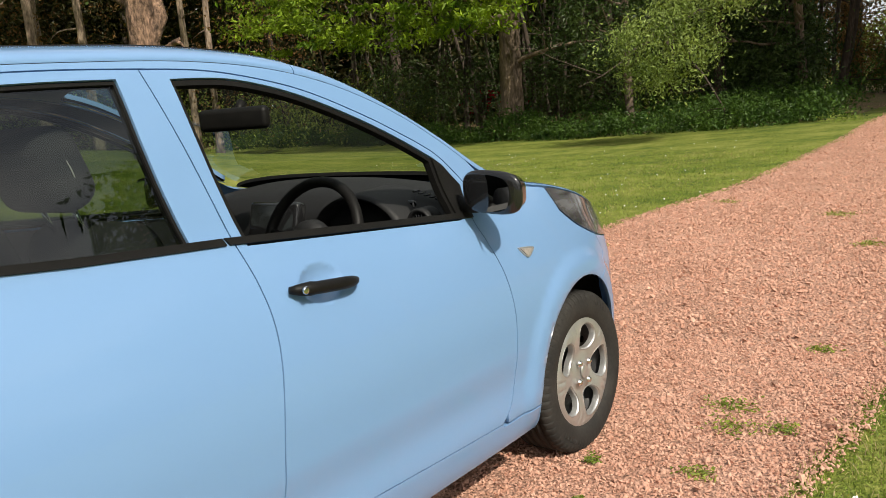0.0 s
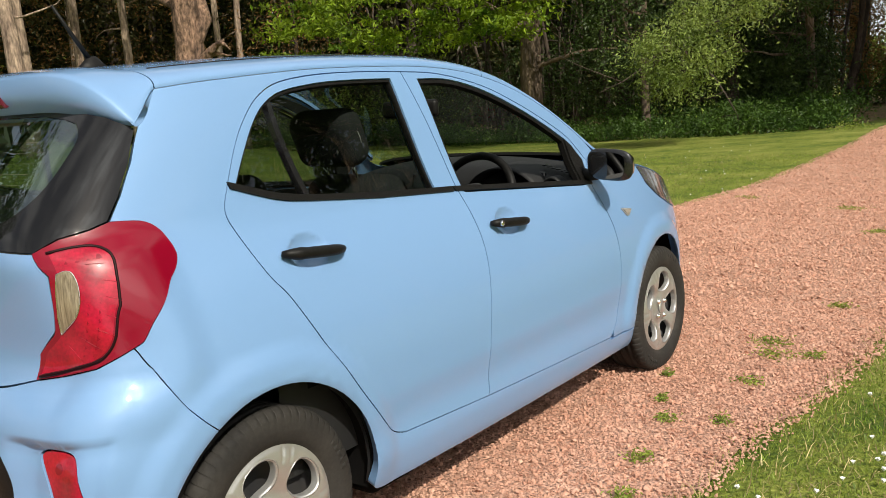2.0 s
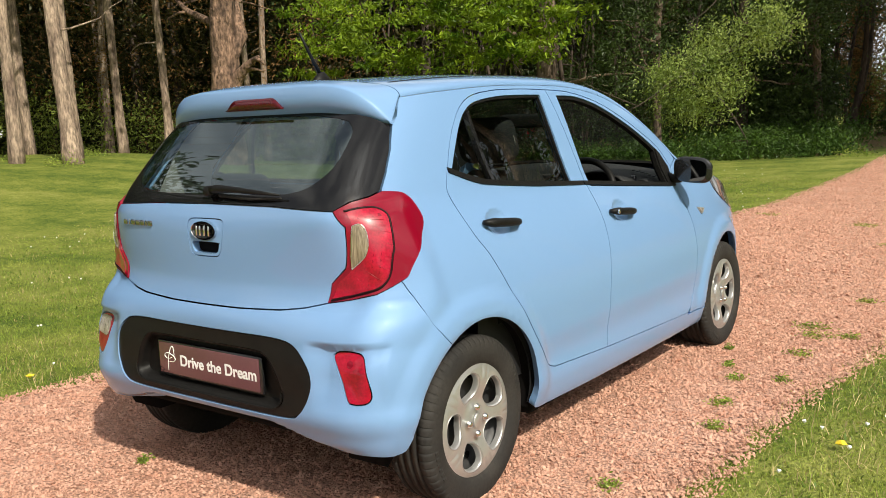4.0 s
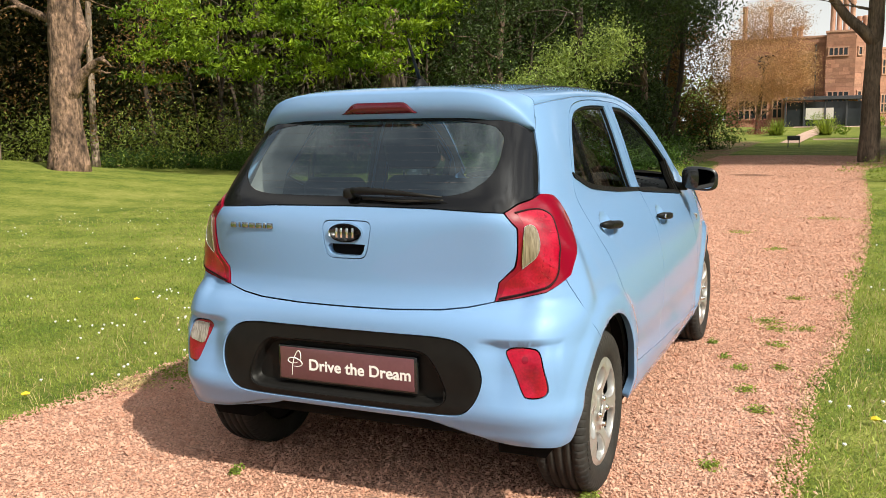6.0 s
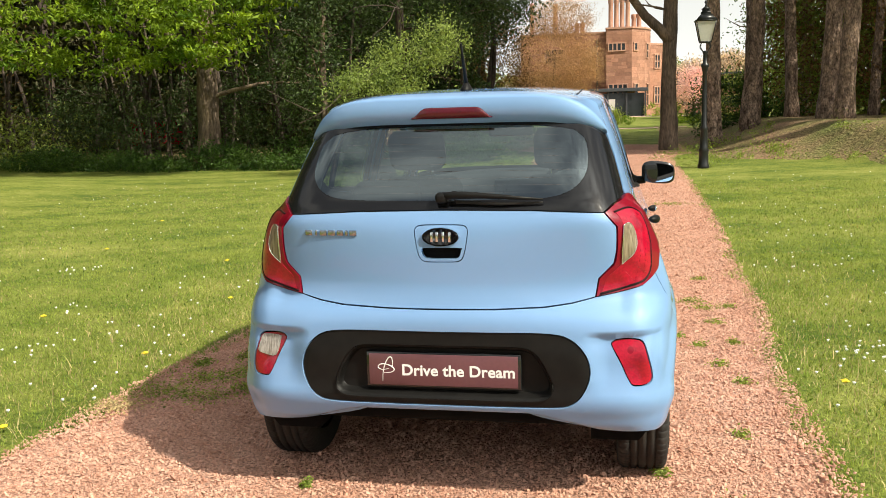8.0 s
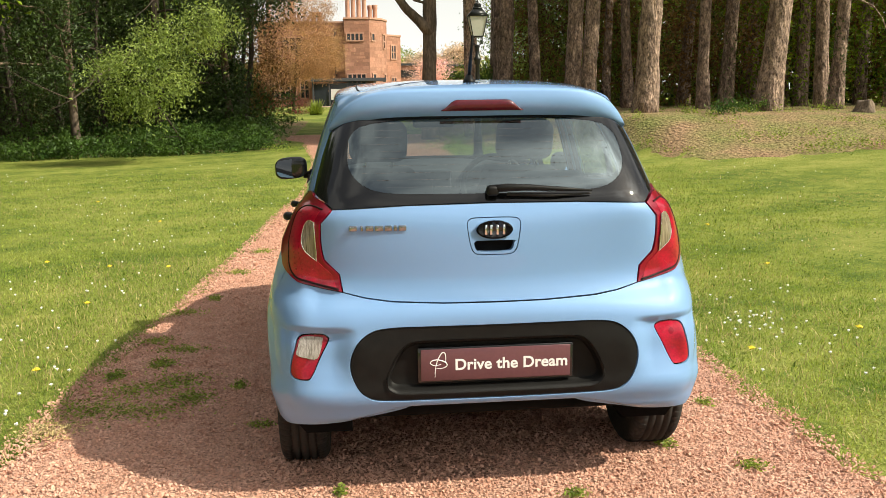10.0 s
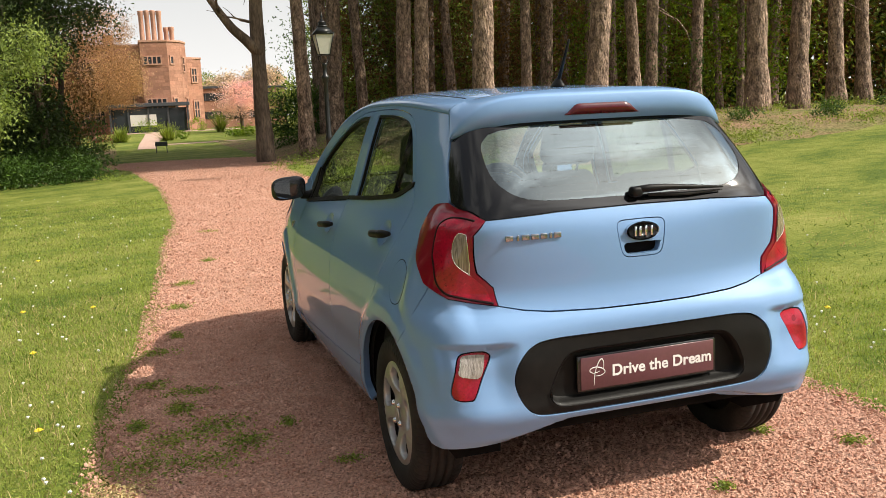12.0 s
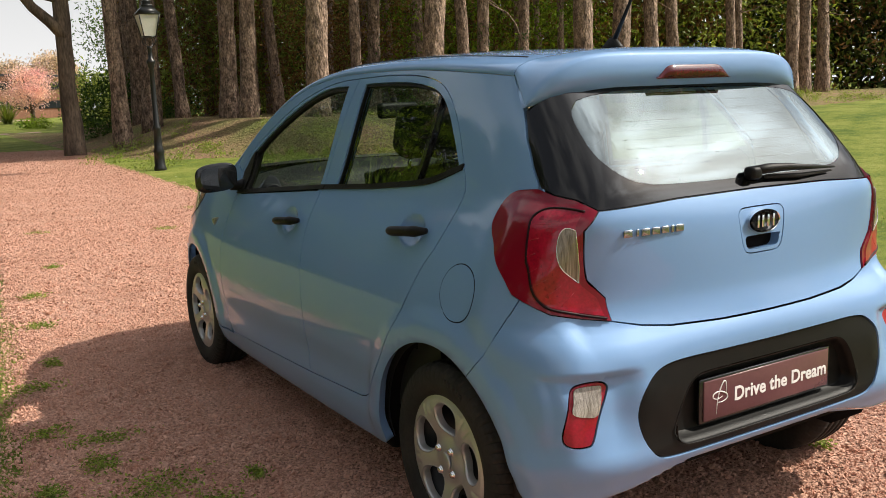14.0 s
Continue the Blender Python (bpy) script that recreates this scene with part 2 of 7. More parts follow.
M_DASH = mat("grey_black_dash_plastic", (0.012, 0.012, 0.013), rough=0.6, fine=0.15, fine_scale=500, bump=0.0004, bump_scale=600)
M_LINING = mat("pale_grey_headlining", (0.42, 0.41, 0.39), rough=0.95, fine=0.08, fine_scale=200)
M_PLATE = mat("maroon_plate_film", (0.115, 0.045, 0.055), rough=0.22, coat=0.4, color2=(0.13, 0.052, 0.062), scale=6, fine=0.05, fine_scale=90)
M_WHITE = mat("white_print", (0.80, 0.79, 0.78), rough=0.4, fine=0.03, fine_scale=90)
M_STITCH = mat("pale_stitching", (0.35, 0.34, 0.32), rough=0.8, fine=0.1, fine_scale=200)
M_WIRE = mat("heater_wire", (0.16, 0.13, 0.12), rough=0.5, fine=0.1, fine_scale=100)

M_BARK2 = mat("grey_brown_bark", (0.085, 0.062, 0.046), rough=0.95, color2=(0.23, 0.165, 0.115), scale=4, fine=0.4, fine_scale=26, bump=0.04, bump_scale=12, stretch=(1, 1, 0.25))
M_BARK4 = mat("pale_pine_bark", (0.15, 0.105, 0.08), rough=0.95, color2=(0.36, 0.27, 0.20), scale=7, fine=0.5, fine_scale=26, bump=0.06, bump_scale=14, stretch=(1, 1, 0.28))
M_BARK5 = mat("rugged_red_bark", (0.060, 0.038, 0.027), rough=0.95, color2=(0.25, 0.155, 0.105), scale=6, fine=0.6, fine_scale=22, bump=0.12, bump_scale=9, stretch=(1, 1, 0.45))
# grey-brown bark again, with the shade of the wood put into its colour
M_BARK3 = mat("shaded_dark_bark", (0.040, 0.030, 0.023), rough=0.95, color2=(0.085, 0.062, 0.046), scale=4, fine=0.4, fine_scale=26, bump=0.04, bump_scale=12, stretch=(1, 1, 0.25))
M_MAPLE = leafy("bright_maple_leaf", (0.065, 0.14, 0.010), (0.27, 0.36, 0.032), 1.3, 0.45)
M_WEEP = leafy("pale_green_drooping_leaf", (0.13, 0.19, 0.045), (0.31, 0.38, 0.115), 2.5, 0.38)
M_DARKLEAF = leafy("dark_evergreen_leaf", (0.028, 0.052, 0.014), (0.075, 0.112, 0.030), 0.9, 0.25)
M_HEDGE = leafy("nettle_and_ivy_leaf", (0.034, 0.078, 0.014), (0.085, 0.15, 0.025), 1.5, 0.28)
M_WOODS = leafy("woodland_leaf", (0.034, 0.055, 0.013), (0.11, 0.115, 0.03), 0.25, 0.4)
# woodland leaf toned down so its colour carries the shade behind the lawn
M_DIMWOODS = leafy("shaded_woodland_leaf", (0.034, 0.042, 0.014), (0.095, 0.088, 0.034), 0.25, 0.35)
M_FARBUD = leafy("pale_pink_bud", (0.54, 0.42, 0.38), (0.66, 0.54, 0.49), 0.4, 0.4)
M_WOODBROWN = leafy("brown_beech_leaf", (0.16, 0.085, 0.035), (0.24, 0.135, 0.055), 0.5, 0.35)
M_SHRUBLEAF = leafy("light_shrub_leaf", (0.16, 0.22, 0.045), (0.30, 0.35, 0.085), 0.6, 0.4)
M_COPPER = leafy("copper_leaf", (0.40, 0.23, 0.135), (0.50, 0.32, 0.20), 0.4, 0.4)
M_BLOSSOM = leafy("pink_blossom", (0.78, 0.48, 0.60), (0.88, 0.68, 0.76), 0.7, 0.4)
M_REDSHRUB = leafy("dark_red_shrub_leaf", (0.14, 0.04, 0.04), (0.22, 0.07, 0.06), 0.7, 0.3)
M_BLADE = leafy("grass_blade", (0.145, 0.225, 0.030), (0.32, 0.36, 0.090), 1.6, 0.38)
M_CLOVER = leafy("clover_leaf", (0.085, 0.15, 0.022), (0.14, 0.21, 0.035), 3.0, 0.35)
M_WEED = leafy("low_weed_leaf", (0.17, 0.24, 0.04), (0.28, 0.34, 0.07), 3.0, 0.35)
M_STRAW = leafy("dry_grass_stalk", (0.42, 0.33, 0.16), (0.50, 0.40, 0.22), 2.0, 0.2)
M_LITTER = mat("leaf_litter", (0.27, 0.165, 0.105), rough=0.95, color2=(0.17, 0.175, 0.06), scale=0.9, detail=9, fine=0.7, fine_scale=22, bump=0.08, bump_scale=14, spec=0.15)
M_PETAL = mat("daisy_petal", (0.82, 0.81, 0.78), rough=0.6, fine=0.04, fine_scale=100)
M_YELLOW = mat("dandelion_yellow", (0.75, 0.55, 0.03), rough=0.6, fine=0.1, fine_scale=100)
M_STONE = mat("crushed_red_stone", (0.49, 0.262, 0.185), rough=0.9, color2=(0.585, 0.35, 0.262), scale=9, island=0.18, fine=0.12, fine_scale=260, spec=0.25)
M_STONEWALL = mat("sandstone_trim", (0.46, 0.27, 0.19), rough=0.9, color2=(0.40, 0.21, 0.15), scale=1.1, fine=0.15, fine_scale=8)
M_DARKGLASS = mat("dark_window_pane", (0.02, 0.024, 0.028), rough=0.06, spec=0.7, color2=(0.035, 0.04, 0.045), scale=0.8)
M_SLATE = mat("slate_grey_frame", (0.055, 0.06, 0.07), rough=0.5, fine=0.1, fine_scale=20)
M_PALEWALL = mat("pale_render", (0.62, 0.60, 0.57), rough=0.85, fine=0.06, fine_scale=10, color2=(0.56, 0.54, 0.50), scale=0.8)
M_LAMPGLASS = mat("frosted_lantern_glass", (0.62, 0.62, 0.55), rough=0.4, trans=0.25, fine=0.05, fine_scale=30)
M_PATH = mat("pale_pink_path", (0.48, 0.31, 0.25), rough=0.9, color2=(0.54, 0.37, 0.30), scale=0.6, fine=0.2, fine_scale=8)
M_CARRED = mat("red_car_paint", (0.45, 0.01, 0.03), rough=0.25, coat=0.8, fine=0.05, fine_scale=30)
M_DARKCHROME = mat("dull_chrome_letters", (0.36, 0.37, 0.40), rough=0.22, metal=1.0, fine=0.1, fine_scale=60)

# ---------- small building tools
def obj(name, verts, faces, material, parent=None, smooth=True, label="", category="", group="", kind=""):
    """One mesh object from vertices and faces."""
    me = bpy.data.meshes.new(name)
    me.from_pydata([tuple(map(float, v)) for v in verts], [], [tuple(int(i) for i in f) for f in faces])
    me.materials.append(material)
    if smooth:
        me.polygons.foreach_set("use_smooth", [True] * len(me.polygons))
    me.update()
    ob = new(name, me)
    if parent is not None:
        ob.parent = parent
    return tagged(ob, label, category, group, kind)


def part(name, bm, material, parent, label="", smooth=True):
    me = bpy.data.meshes.new(name)
    bm.to_mesh(me)
    bm.free()
    me.materials.append(material)
    if smooth:
        me.polygons.foreach_set("use_smooth", [True] * len(me.polygons))
    ob = new(name, me)
    ob.parent = parent
    return tagged(ob, label)


def thing(name, label, category, m=None, group="", kind=""):
    ob = new(name)
    ob.empty_display_size = 0.1
    if m is not None:
        ob.matrix_basis = m
    return tagged(ob, label, category, group, kind)


def fast(name, V, tri, material, parent=None, smooth=False, **tags):
    """A large triangle or quad mesh from numpy arrays."""
    V, tri = np.asarray(V, dtype=np.float32), np.asarray(tri, dtype=np.int32)
    k = tri.shape[1]
    me = bpy.data.meshes.new(name)
    me.vertices.add(len(V))
    me.vertices.foreach_set("co", V.ravel())
    me.loops.add(tri.size)
    me.loops.foreach_set("vertex_index", tri.ravel())
    me.polygons.add(len(tri))
    me.polygons.foreach_set("loop_start", np.arange(0, tri.size, k, dtype=np.int32))
    me.polygons.foreach_set("use_smooth", np.full(len(tri), smooth))
    me.materials.append(material)
    me.update(calc_edges=True)
    ob = new(name, me)
    if parent is not None:
        ob.parent = parent
    return tagged(ob, **tags)


def curve_of(pairs):
    """A smooth monotone curve through (place, value) pairs."""
    xs, ys = np.array([p[0] for p in pairs], float), np.array([p[1] for p in pairs], float)
    d = np.diff(ys) / np.diff(xs)
    m = np.concatenate([[d[0]], (d[:-1] + d[1:]) / 2, [d[-1]]])
    for i in range(len(d)):
        if d[i] == 0:
            m[i] = m[i + 1] = 0
        else:
            for j in (i, i + 1):
                if m[j] / d[i] < 0:
                    m[j] = 0
                elif m[j] / d[i] > 3:
                    m[j] = 3 * d[i]

    def f(x):
        x = min(max(x, xs[0]), xs[-1])
        i = min(max(int(np.searchsorted(xs, x)) - 1, 0), len(d) - 1)
        h = xs[i + 1] - xs[i]
        t = (x - xs[i]) / h
        return float((2 * t ** 3 - 3 * t ** 2 + 1) * ys[i] + (t ** 3 - 2 * t ** 2 + t) * h * m[i]
                     + (-2 * t ** 3 + 3 * t ** 2) * ys[i + 1] + (t ** 3 - t ** 2) * h * m[i + 1])
    return f


def tube(points, radii, sides=10, cap=True, bump_r=0.0, rng=None):
    """Vertices and faces of a round tapering tube along points."""
    V, F = [], []
    P = [Vector(p) for p in points]
    side = None
    for i, p in enumerate(P):
        d = (P[min(i + 1, len(P) - 1)] - P[max(i - 1, 0)]).normalized()
        if side is None:
            side = d.orthogonal().normalized()
        side = (side - d * side.dot(d)).normalized()
        up = d.cross(side)
        for k in range(sides):
            a = 2 * math.pi * k / sides
            r = radii[i] * (1 + (rng.uniform(-bump_r, bump_r) if rng else 0))
            V.append(p + side * (math.cos(a) * r) + up * (math.sin(a) * r))
    for i in range(len(P) - 1):
        for k in range(sides):
            a, b = i * sides + k, i * sides + (k + 1) % sides
            F.append((a, b, b + sides, a + sides))
    if cap:
        F.append(tuple(range(sides))[::-1])
        F.append(tuple(range((len(P) - 1) * sides, len(P) * sides)))
    return V, F


def lathe(profile, sides=24, axis="z", at=(0, 0, 0)):
    """Vertices and faces of a turned shape; profile is (radius, height) from one end to the other."""
    V, F = [], []
    for r, h in profile:
        for k in range(sides):
            a = 2 * math.pi * k / sides
            c, s = r * math.cos(a), r * math.sin(a)
            V.append({"z": (at[0] + c, at[1] + s, at[2] + h), "x": (at[0] + h, at[1] + c, at[2] + s), "y": (at[0] + s, at[1] + h, at[2] + c)}[axis])
    for i in range(len(profile) - 1):
        for k in range(sides):
            a, b = i * sides + k, i * sides + (k + 1) % sides
            F.append((a, b, b + sides, a + sides))
    F.append(tuple(range(sides))[::-1])
    F.append(tuple(range((len(profile) - 1) * sides, len(profile) * sides)))
    return V, F


def join(*shapes):
    V, F = [], []
    for v, f in shapes:
        F += [tuple(i + len(V) for i in q) for q in f]
        V += list(v)
    return V, F


def moved(shape, m):
    return [m @ Vector(v) for v in shape[0]], shape[1]


def rbox(sx, sy, sz, at=(0, 0, 0), r=0.01, seg=2):
    """Vertices and faces of a box with rounded edges."""
    bm = bmesh.new()
    bmesh.ops.create_cube(bm, size=1.0, matrix=Matrix.Diagonal((sx, sy, sz, 1)))
    if r > 0:
        bmesh.ops.bevel(bm, geom=bm.edges[:], offset=min(r, 0.49 * min(sx, sy, sz)), segments=seg, affect="EDGES", profile=0.5)
    bm.verts.index_update()
    V = [v.co + Vector(at) for v in bm.verts]
    F = [tuple(v.index for v in f.verts) for f in bm.faces]
    bm.free()
    return V, F


def smooth01(t):
    t = min(max(t, 0.0), 1.0)
    return t * t * (3 - 2 * t)

# ---------- ground, drive
AHEAD = curve_of([(-700, 0), (4, 0.0), (8, 0.01), (12, 0.08), (16, 0.16), (26, 0.15), (34.5, 0.22), (40, 0.24), (47, 0.43), (53.8, 0.54), (60.7, 0.66), (65.5, 0.72), (81.5, 0.74), (1000, 0.9)])


BANK_FRONT = curve_of([(-900, 19.5), (2.0, 19.5), (3.0, 16.8), (5.0, 15.2), (6.6, 11.8), (9.8, 11.3), (12.2, 11.0), (20, 12.4), (30, 15.5), (45, 19), (900, 19)])


def ground_z(x, y):
    """The lie of the land: level round the drive, rising to the banks on both sides and to the house."""
    lawn = 0.62 * smooth01((x - 4) / 13) * smooth01((y + 2) / 12)
    right = lawn + (0.76 - lawn) * smooth01((y - BANK_FRONT(x)) / 4.0) * smooth01((x - 2.4) / 3.2)
    left = 0.8 * smooth01((-x - 7) / 11) * (1 - smooth01((y - 9) / 8))
    return right * (1 - smooth01((y - 28) / 14)) + left + AHEAD(y) * max(smooth01((x + 8) / 8), smooth01((y - 28) / 8))


DRIVE_L = curve_of([(-60, -2.4), (-8, -2.2), (-3, -1.95), (-1.5, -1.88), (0, -1.80), (1.2, -1.66), (2.4, -1.57), (4.5, -1.42), (6.6, -1.30), (9, -1.10), (14, -1.14), (16, -1.3), (19, -1.5), (22, -1.8), (24.5, -3.6), (27, -9), (30, -40)])
DRIVE_R = curve_of([(-60, 1.2), (-8, 1.3), (-1.4, 1.36), (0, 1.36), (1.5, 1.5), (2.6, 1.52), (6, 1.68), (11.4, 1.78), (15, 1.75), (18, 1.9), (20, 2.6), (23, 3.4), (26, 1.2), (30, -40)])


def axis_steps(spans):
    out = []
    for a, b, st in spans:
        out += list(np.arange(a, b, st))
    return out + [spans[-1][1]]


gx = axis_steps([(-600, -60, 45), (-60, -20, 4), (-20, -6, 0.7), (-6, 6, 0.4), (6, 26, 0.5), (26, 60, 4), (60, 600, 45)])
gy = axis_steps([(-600, -40, 40), (-40, -8, 4), (-8, 10, 0.5), (10, 34, 0.5), (34, 90, 2), (90, 900, 60)])
GV = [(x, y, ground_z(x, y)) for y in gy for x in gx]
GF = [(j * len(gx) + i, j * len(gx) + i + 1, (j + 1) * len(gx) + i + 1, (j + 1) * len(gx) + i) for j in range(len(gy) - 1) for i in range(len(gx) - 1)]
obj("ground", GV, GF, M_GRASS, label="mown spring lawn with daisies on gently rising ground", category="lawn", kind="structure")
DV, DF, nd = [], [], 24
dy = axis_steps([(-60, -8, 4), (-8, 10, 0.12), (10, 29.6, 0.3)])
for y in dy:
    a, b = DRIVE_L(y), DRIVE_R(y)
    a += 0.10 * noise.noise((y * 1.7, 3, 0)) + 0.06 * noise.noise((y * 5.3, 9, 0))
    b += 0.10 * noise.noise((y * 1.9, 7, 0)) + 0.06 * noise.noise((y * 5.1, 5, 0))
    for i in range(nd + 1):
        x = a + (b - a) * i / nd
        DV.append((x, y, ground_z(x, y) + (0.012 if 0 < i < nd else 0.003)))
for j in range(len(dy) - 1):
    for i in range(nd):
        k = j * (nd + 1) + i
        DF.append((k, k + 1, k + nd + 2, k + nd + 1))
obj("drive", DV, DF, M_GRAVEL, label="red crushed-stone gravel drive between lawns", category="drive", kind="structure")

# ---------- the car: its skin as two smooth charts (flanks and ends by height, roof and bonnet by station)
W_OF_Z = curve_of([(0.14, 0.70), (0.20, 0.755), (0.28, 0.782), (0.42, 0.794), (0.58, 0.797), (0.72, 0.782), (0.82, 0.755), (0.90, 0.725), (0.97, 0.692), (1.02, 0.668), (1.12, 0.637), (1.25, 0.598), (1.35, 0.562), (1.42, 0.532), (1.5, 0.49)])
R_OF_Z = curve_of([(0.14, 1.50), (0.22, 1.62), (0.30, 1.69), (0.42, 1.725), (0.56, 1.728), (0.68, 1.712), (0.73, 1.695), (0.80, 1.680), (0.92, 1.678), (1.0, 1.668), (1.06, 1.640), (1.15, 1.575), (1.25, 1.488), (1.35, 1.390), (1.42, 1.335), (1.5, 1.27)])
NEXP = curve_of([(0.1, 10.5), (0.66, 10.5), (0.80, 11.0), (1.0, 11.0), (1.06, 9.5), (1.18, 9.5), (1.5, 10.0)])
F_OF_Z = curve_of([(0.14, 1.74), (0.22, 1.81), (0.4, 1.86), (0.6, 1.865), (0.72, 1.845), (0.85, 1.80), (1.0, 1.80), (1.5, 1.80)])
RAIL = curve_of([(-1.46, 1.33), (-1.38, 1.358), (-1.2, 1.385), (-1.0, 1.402), (-0.7, 1.42), (-0.35, 1.424), (0, 1.405), (0.2, 1.366), (0.35, 1.315), (0.5, 1.245), (0.65, 1.155), (0.78, 1.065), (0.88, 1.01), (0.98, 0.985), (1.2, 0.945), (1.45, 0.875), (1.65, 0.79), (1.78, 0.70)])
CROWN = curve_of([(-1.5, 1.418), (-1.3, 1.447), (-1.1, 1.463), (-0.8, 1.478), (-0.4, 1.485), (-0.1, 1.478), (0.15, 1.447), (0.3, 1.40), (0.5, 1.295), (0.7, 1.185), (0.9, 1.07), (1.0, 1.02), (1.1, 1.0), (1.3, 0.965), (1.5, 0.91), (1.7, 0.81), (1.78, 0.72)])
TAIL_BOW = curve_of([(0.1, 0.0), (0.52, 0.0), (0.62, 0.028), (0.70, 0.078), (0.76, 0.114), (0.80, 0.112), (0.87, 0.09), (0.95, 0.055), (1.03, 0.012), (1.08, 0.0), (1.5, 0.0)])
HALF = 0.80


def flank(s, z, out=0.0):
    """A point of the skin. s runs from the middle of the tail (0) round the rear corner (HALF) and along the flank to the nose."""
    w, r, f, nr = W_OF_Z(z), R_OF_Z(z), F_OF_Z(z), NEXP(z)
    sg = -1 if s < 0 else 1
    s = abs(s)
    if s <= HALF:
        a, b, n, l = s / HALF, -1.0, nr, r
    elif s <= HALF + 1.7:
        a, b, n, l = 1.0, -1 + (s - HALF) / 1.7, nr, r
    elif s <= HALF + 3.5:
        a, b, n, l = 1.0, (s - HALF - 1.7) / 1.8, 4.5, f
    else:
        a, b, n, l = max(0, 1 - (s - HALF - 3.5) / HALF), 1.0, 4.5, f
    k = (abs(a) ** n + abs(b) ** n) ** (-1 / n)
    x, y = a * k * w, b * k * l
    if y < -1.3:
        y += TAIL_BOW(z) * (x / w) ** 2 * smooth01((-y - 1.36) / 0.24)
    return Vector((sg * x, y, z))


def s_of_y(y, z):
    """The chart's s of a flank point at station y."""
    n, l = (NEXP(z), R_OF_Z(z)) if y < 0 else (4.5, F_OF_Z(z))
    q = min(abs(y) / l, 0.995)
    b = q / (1 - q ** n) ** (1 / n)
    if b > 1:
        return HALF + 3.5 + (1 - 1 / b) * HALF if y > 0 else HALF / b
    return HALF + 1.7 - min(b, 1) * 1.7 if y < 0 else HALF + 1.7 + min(b, 1) * 1.8


def s_of_x(x, z):
    """The chart's s of a tail point at x."""
    q = min(abs(x) / W_OF_Z(z), 0.995)
    n = NEXP(z)
    a = q / (1 - q ** n) ** (1 / n)
    return math.copysign(a * HALF if a <= 1 else HALF + (1 - 1 / a) * 1.7, x)


def top(y, e):
    """A point of roof, screen or bonnet: e from 0 at the right rail over 1 at the middle to 2 at the left rail."""
    sg = 1 if e <= 1 else -1
    q = (1 - abs(1 - e)) * math.pi / 2
    zr = RAIL(y)
    xr = flank(s_of_y(y, zr), zr).x
    m = 2 / 2.5
    return Vector((sg * xr * math.cos(q) ** m, y, zr + (max(CROWN(y), zr + 0.004) - zr) * math.sin(q) ** m))


car = thing("car", "sky-blue five-door hatchback parked on the gravel drive", "car")
# ---------- skin panels: outlines drawn on the charts, filled, bent onto the skin and given an edge
from mathutils.geometry import delaunay_2d_cdt


def Y(y, z):
    return (s_of_y(y, z), z)


def X(x, z):
    return (s_of_x(x, z), z)


def crv(pts, n=6):
    """Points of a smooth open curve through pts."""
    P = [Vector(p) for p in pts]
    out = []
    for i in range(len(P) - 1):
        a, b, c, d = P[max(i - 1, 0)], P[i], P[i + 1], P[min(i + 2, len(P) - 1)]
        for k in range(n):
            t = k / n
            out.append(tuple(0.5 * ((2 * b) + (c - a) * t + (2 * a - 5 * b + 4 * c - d) * t * t + (3 * b - a - 3 * c + d) * t ** 3)))
    return out + [tuple(P[-1])]


def dense(loop, step):
    out = []
    for i, p in enumerate(loop):
        a, b = Vector(p), Vector(loop[(i + 1) % len(loop)])
        k = max(1, round((b - a).length / step))
        for j in range(k):
            out.append(tuple(a.lerp(b, j / k)))
    clean = [out[0]]
    for p in out[1:]:
        if (Vector(p) - Vector(clean[-1])).length > step * 0.25:
            clean.append(p)
    if (Vector(clean[0]) - Vector(clean[-1])).length < step * 0.25:
        clean.pop()
    return clean


def area(loop):
    return 0.5 * sum(a[0] * b[1] - b[0] * a[1] for a, b in zip(loop, loop[1:] + loop[:1]))


def inset(loop, d):
    """The loop moved inwards by d (outwards if negative)."""
    sg = 1 if area(loop) > 0 else -1
    n, out = len(loop), []
    for i in range(n):
        a, b, c = Vector(loop[i - 1]), Vector(loop[i]), Vector(loop[(i + 1) % n])
        u, v = (b - a).normalized(), (c - b).normalized()
        nu, nv = Vector((-u.y, u.x)), Vector((-v.y, v.x))
        w = nu + nv
        k = max(w.length_squared / 2, 0.35)
        out.append(tuple(b + w / k * (d * sg)))
    return out


def inside_mask(pts, loop):
    pts = np.asarray(pts, float)
    L = np.asarray(loop, float)
    x, y = pts[:, 0], pts[:, 1]
    res = np.zeros(len(pts), bool)
    for (x0, y0), (x1, y1) in zip(L, np.roll(L, -1, axis=0)):
        if y0 != y1:
            hit = ((y0 > y) != (y1 > y)) & (x < (x1 - x0) * (y - y0) / (y1 - y0) + x0)
            res ^= hit
    return res


def near_mask(pts, loop, d):
    pts, L = np.asarray(pts, float), np.asarray(loop, float)
    if len(pts) == 0:
        return np.zeros(0, bool)
    return np.sqrt(((pts[:, None, :] - L[None, :, :]) ** 2).sum(2)).min(1) < d


